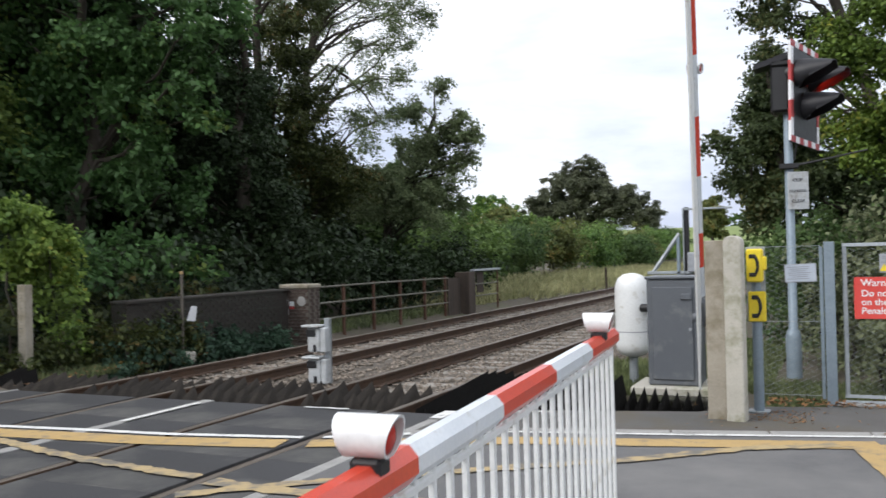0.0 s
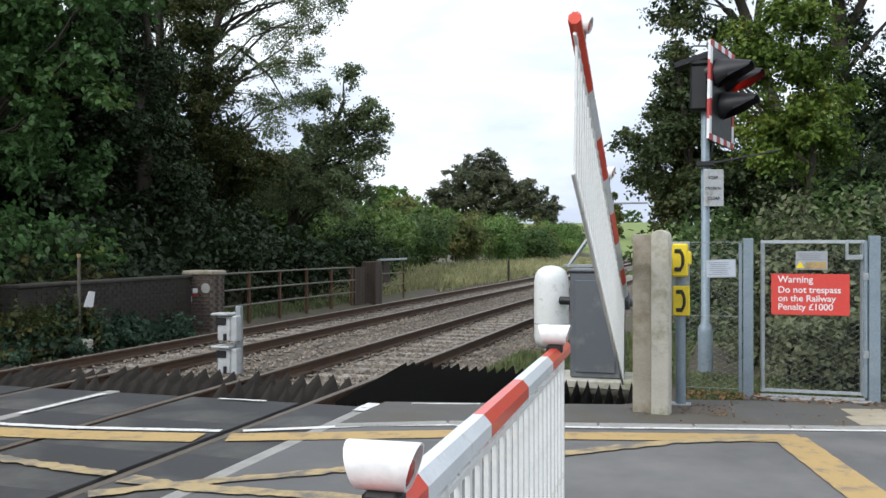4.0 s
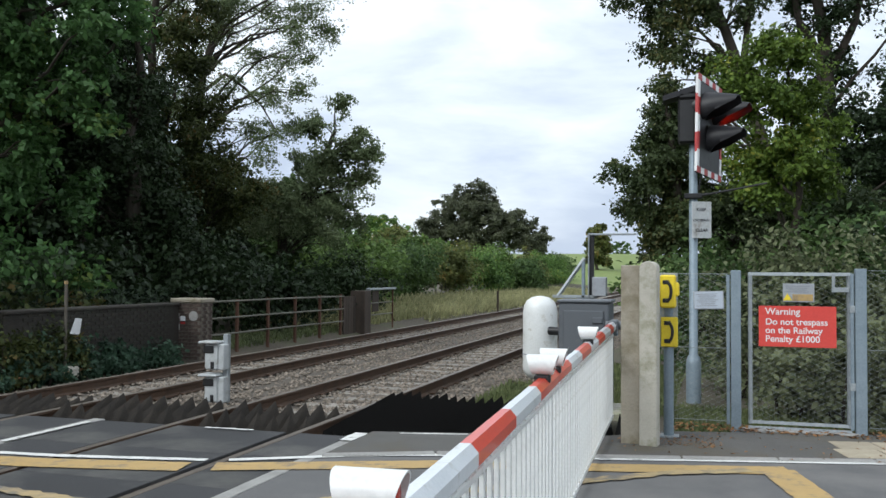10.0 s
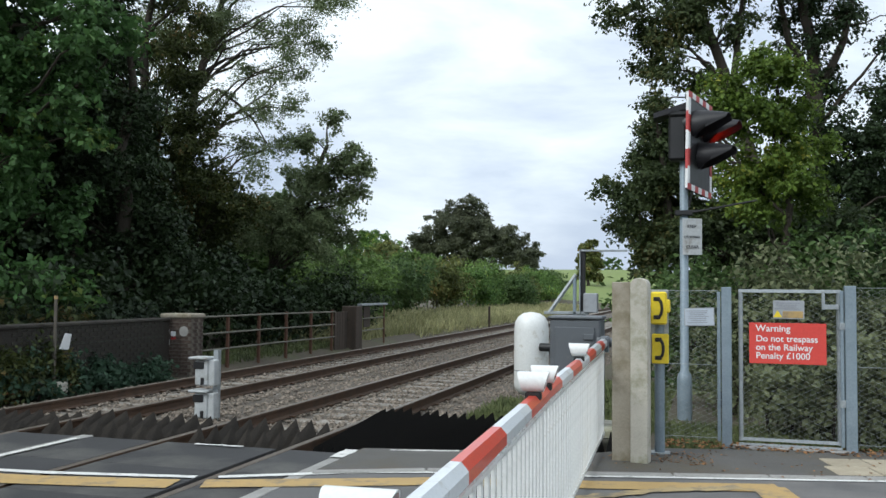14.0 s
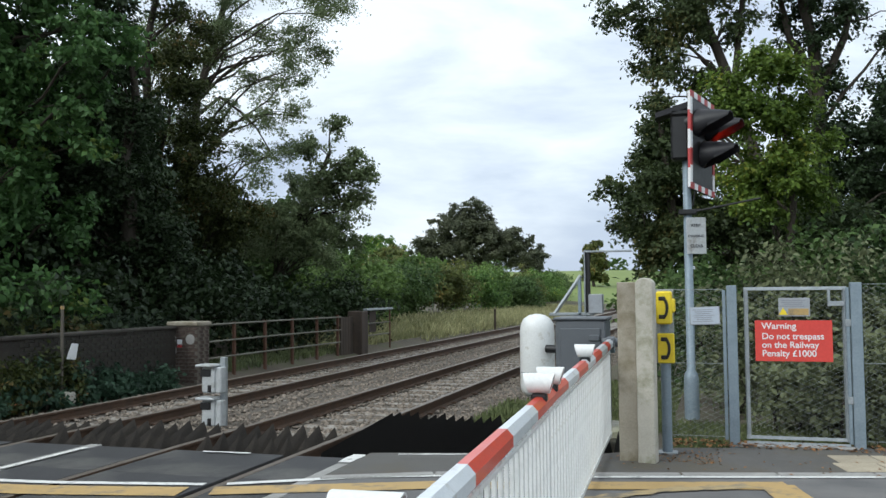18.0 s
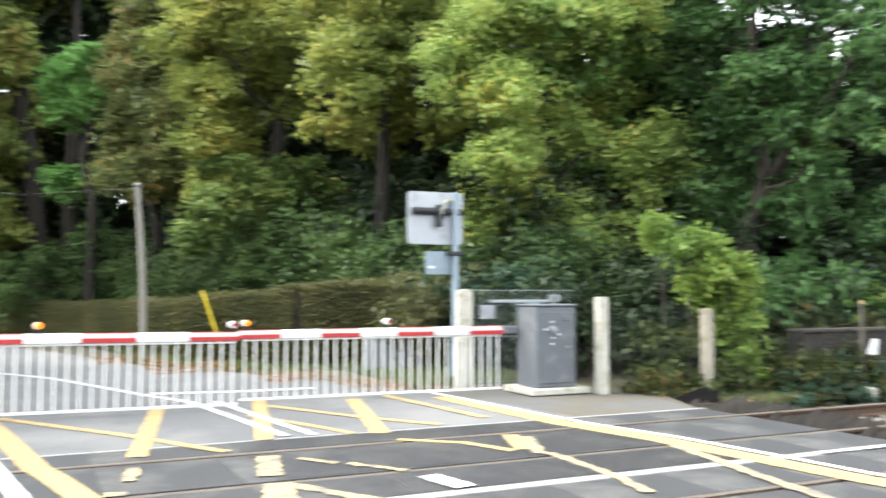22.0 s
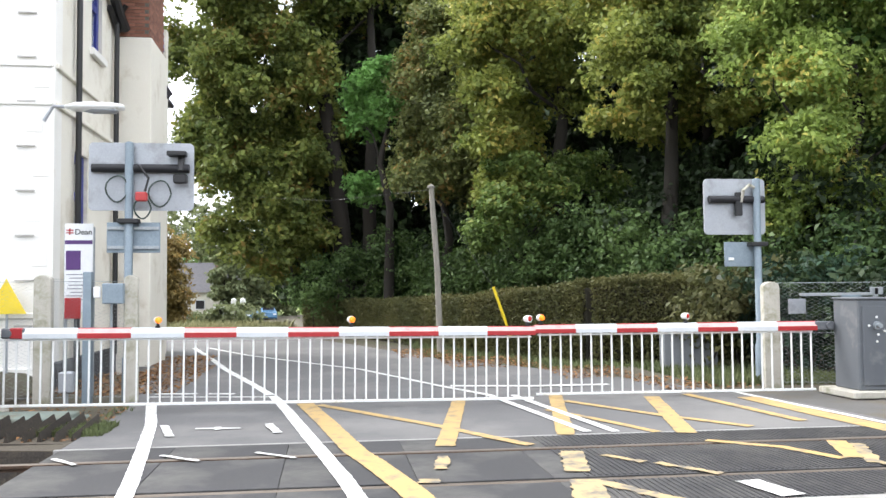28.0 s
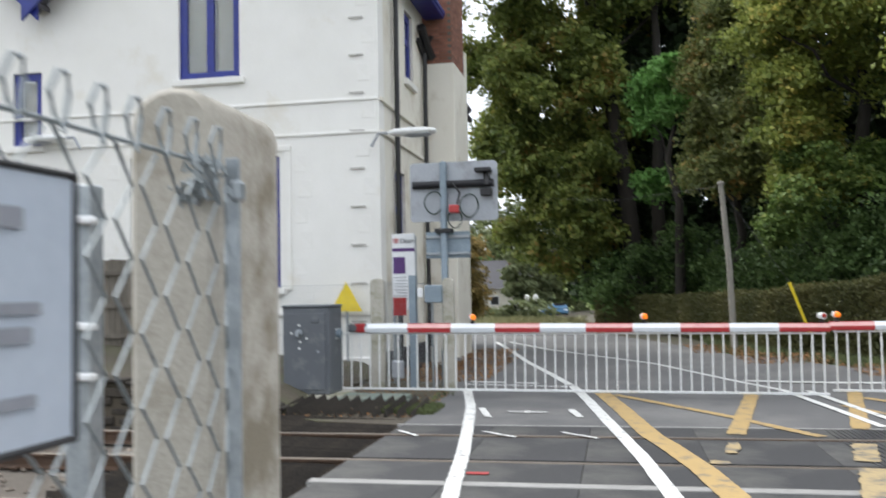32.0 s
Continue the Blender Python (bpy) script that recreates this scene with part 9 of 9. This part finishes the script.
# grass and fallen leaves
def grass(name, boxes, n, h, mat_name, label, seed, zf):
    r = np.random.default_rng(seed)
    area = np.array([(b[1] - b[0]) * (b[3] - b[2]) for b in boxes])
    w = r.choice(len(boxes), n, p=area / area.sum())
    b = np.array(boxes)[w]
    x = b[:, 0] + (b[:, 1] - b[:, 0]) * r.random(n)
    y = b[:, 2] + (b[:, 3] - b[:, 2]) * r.random(n)
    z = np.array([zf(a, c) for a, c in zip(x, y)])
    hh = h * r.uniform(0.4, 1.2, n)
    a = r.uniform(0, 6.28, n)
    wd = 0.012 * r.uniform(0.6, 1.6, n) * (1 + h)
    lx, ly = r.normal(size=n) * 0.3 * hh, r.normal(size=n) * 0.3 * hh
    dx, dy = np.cos(a) * wd, np.sin(a) * wd
    q = np.stack([np.stack([x - dx, y - dy, z - 0.02], 1), np.stack([x + dx, y + dy, z - 0.02], 1), np.stack([x + dx * 0.6 + lx * 0.5, y + dy * 0.6 + ly * 0.5, z + hh * 0.6], 1), np.stack([x + lx, y + ly, z + hh], 1)], axis=1)
    return tagged(quads(name, q, mat_name), label, "grass", kind="stuff")


grass("lineside_grass", [(-12, -7.2, 26, 34), (-11.5, -6.8, 34, 60), (-11, -6.6, 60, 90)], 26000, 0.5, "grass_dry", "pale dry lineside grass", 211, lambda x, y: ground_z(x, y))
grass("verge_grass", [(3.6, 9.0, 10.3, 12.6), (0.9, 2.4, 11.2, 14.5), (2.2, 3.6, 11.6, 18)], 24000, 0.1, "grass", "short rough grass behind the gate and round the capsule", 212, lambda x, y: -0.16)
grass("verge_grass", [(-14.0, -9.9, 5.9, 8.6), (-8.6, -6.6, 9.3, 12.5)], 11000, 0.16, "grass", "short verge grass beside the far barrier", 213, lambda x, y: -0.03 if y < 8.6 else -0.16)
grass("verge_grass", [(-17.5, -13.5, 3.9, 6.0), (-26, -17.5, 2.2, 4.0), (-9.2, -7.0, -3.2, -2.95)], 8000, 0.16, "grass", "green grass strip below the hedge", 214, lambda x, y: -0.1)
grass("verge_grass", [(-8.6, -7.0, 17.2, 27.5)], 5000, 0.14, "grass", "rough dark grass behind the bridge railing", 216, lambda x, y: ground_z(x, y))
grass("verge_grass", [(-7.3, -6.5, -3.15, -2.8), (-7.2, -6.6, -3.6, -3.2)], 2600, 0.1, "grass", "green tuft of grass by the cover slab", 217, lambda x, y: -0.03)
grass("roadside_grass", [(-44, -30, -7, -2)], 6000, 0.5, "grass_dry", "rough grass at the bend of the road", 215, lambda x, y: ground_z(x, y))


def litter(n, boxes, seed, z, size=0.035):
    r = np.random.default_rng(seed)
    area = np.array([(b[1] - b[0]) * (b[3] - b[2]) for b in boxes])
    w = r.choice(len(boxes), n, p=area / area.sum())
    b = np.array(boxes)[w]
    pos = np.stack([b[:, 0] + (b[:, 1] - b[:, 0]) * r.random(n), b[:, 2] + (b[:, 3] - b[:, 2]) * r.random(n), np.full(n, z) + r.random(n) * 0.012], axis=1)
    q = leaf_quads(r, pos, np.full(n, size), 1.4, 0.0, np.tile([0, 0, 3.0], (n, 1)))
    return tagged(quads("fallen_leaves", q, "fallen"), "brown fallen leaves along the edge", "fallen leaves", kind="stuff")


litter(900, [(3.7, 6.0, 9.9, 10.35), (6, 8.5, 10.2, 10.7)], 221, 0.02)
litter(160, [(3.0, 9.0, 8.5, 10.2)], 222, 0.02, 0.025)
litter(2600, [(-11.5, -9.5, 4.9, 6.6), (-14, -11.5, 3.9, 5.4), (-17, -14, 2.2, 4.2), (-20, -17, 1.4, 3.0)], 223, 0.012, 0.045)
litter(900, [(-14.5, -10.4, -4.8, -3.5)], 224, 0.012, 0.04)
litter(2600, [(-19, -16, -4.6, -3.0), (-16, -10.6, -4.0, -2.7)], 228, 0.004, 0.045)
litter(700, [(-8.4, -6.4, 8.6, 13.5)], 225, -0.08, 0.04)
litter(700, [(-9.3, -6.2, -5.2, -3.0)], 226, 0.0, 0.035)
litter(260, [(3.2, 4.2, 8.9, 9.6)], 227, 0.018, 0.02)
# corner fill, again with the wood's shade put into its leaves
bush("holly_thicket", pose(0, 0, 0), row_blobs(tg, [(-17, 9.6), (-14.5, 12.2), (-12.0, 14.0)], 16, 5.5, 2.8, 1.0), 16000, 0.1, "leaf_deep_shade", "dark holly at the corner of the wood", 175, "thicket", clump=6, spread=0.35)


def rubble(n, box, seed, z):
    """Loose stones and broken earth beside the footway."""
    r = np.random.default_rng(seed)
    m = Mesh()
    m.closed = False
    base = np.array([(1, 0, 0), (-1, 0, 0), (0, 1, 0), (0, -1, 0), (0, 0, 1), (0, 0, -1)], float)
    faces = [(0, 2, 4), (2, 1, 4), (1, 3, 4), (3, 0, 4), (2, 0, 5), (1, 2, 5), (3, 1, 5), (0, 3, 5)]
    for i in range(n):
        s = 0.05 * r.uniform(0.35, 1.7)
        q = base * r.uniform(0.5, 1.0, (6, 1)) * s + np.array([r.uniform(box[0], box[1]), r.uniform(box[2], box[3]), z + s * 0.2])
        m.add([tuple(p) for p in q], faces)
    return solid("rubble_stones", m, "soil_stone", "brown stones and clods beside the footway", "rubble", kind="stuff")


rubble(420, (-7.7, -6.9, -5.2, -3.05), 231, -0.03)


# ---- movement ----
def motions():
    """The near short arm turns down about its pivot; the long one settles in the first moments."""
    walk(boom_near_long, [(t, pose(3.59, -1.59, 1.042, 0, 0, 3.07) @ pose(0, 0, 0, a, 0, 0)) for t, a in LONG_ARM])
    rows = [(t, pose(*PIVOT_SHORT, 0, 0, 180 + NEAR_TURN) @ pose(0, 0, 0, 0, -1.84 * math.sin(radians(a)), 0) @ pose(0, 0, 0, a + NEAR_RISE, 0, 0)) for t, a in SHORT_ARM]
    walk(boom_near_short, rows)
    rail, bars = skirt_of(boom_near_short)
    hinge = [(t, a) for t, a in SHORT_ARM]
    walk(rail, [(t, Matrix.Translation(pose(0, 0, 0, -a) @ Vector((0, 0, -0.965)))) for t, a in hinge])
    for bar in bars:
        foot = Matrix.Translation(bar.matrix_basis.translation)
        walk(bar, [(t, foot @ pose(0, 0, 0, -a)) for t, a in hinge])


LONG_ARM = [(0.0, 0.95), (0.1, 0.6), (0.2, 0.25), (0.3, 0.05), (0.4, 0.0), (16.0, 0.0), (32.0, 0.0)]
SHORT_ARM = [(0.0, 71.5), (0.5, 67.4), (1.0, 63.2), (1.5, 58.3), (2.0, 52.6), (2.5, 45.8), (3.0, 38.7), (3.5, 31.6), (4.0, 25.2), (4.5, 19.5), (5.0, 14.6), (5.5, 10.3), (5.7, 8.6), (5.9, 7.0),
             (6.1, 5.4), (6.3, 3.8), (6.5, 2.2), (6.7, 0.7), (6.9, -0.3), (7.1, -0.7), (20.0, -0.7), (32.0, -0.7)]
motions()
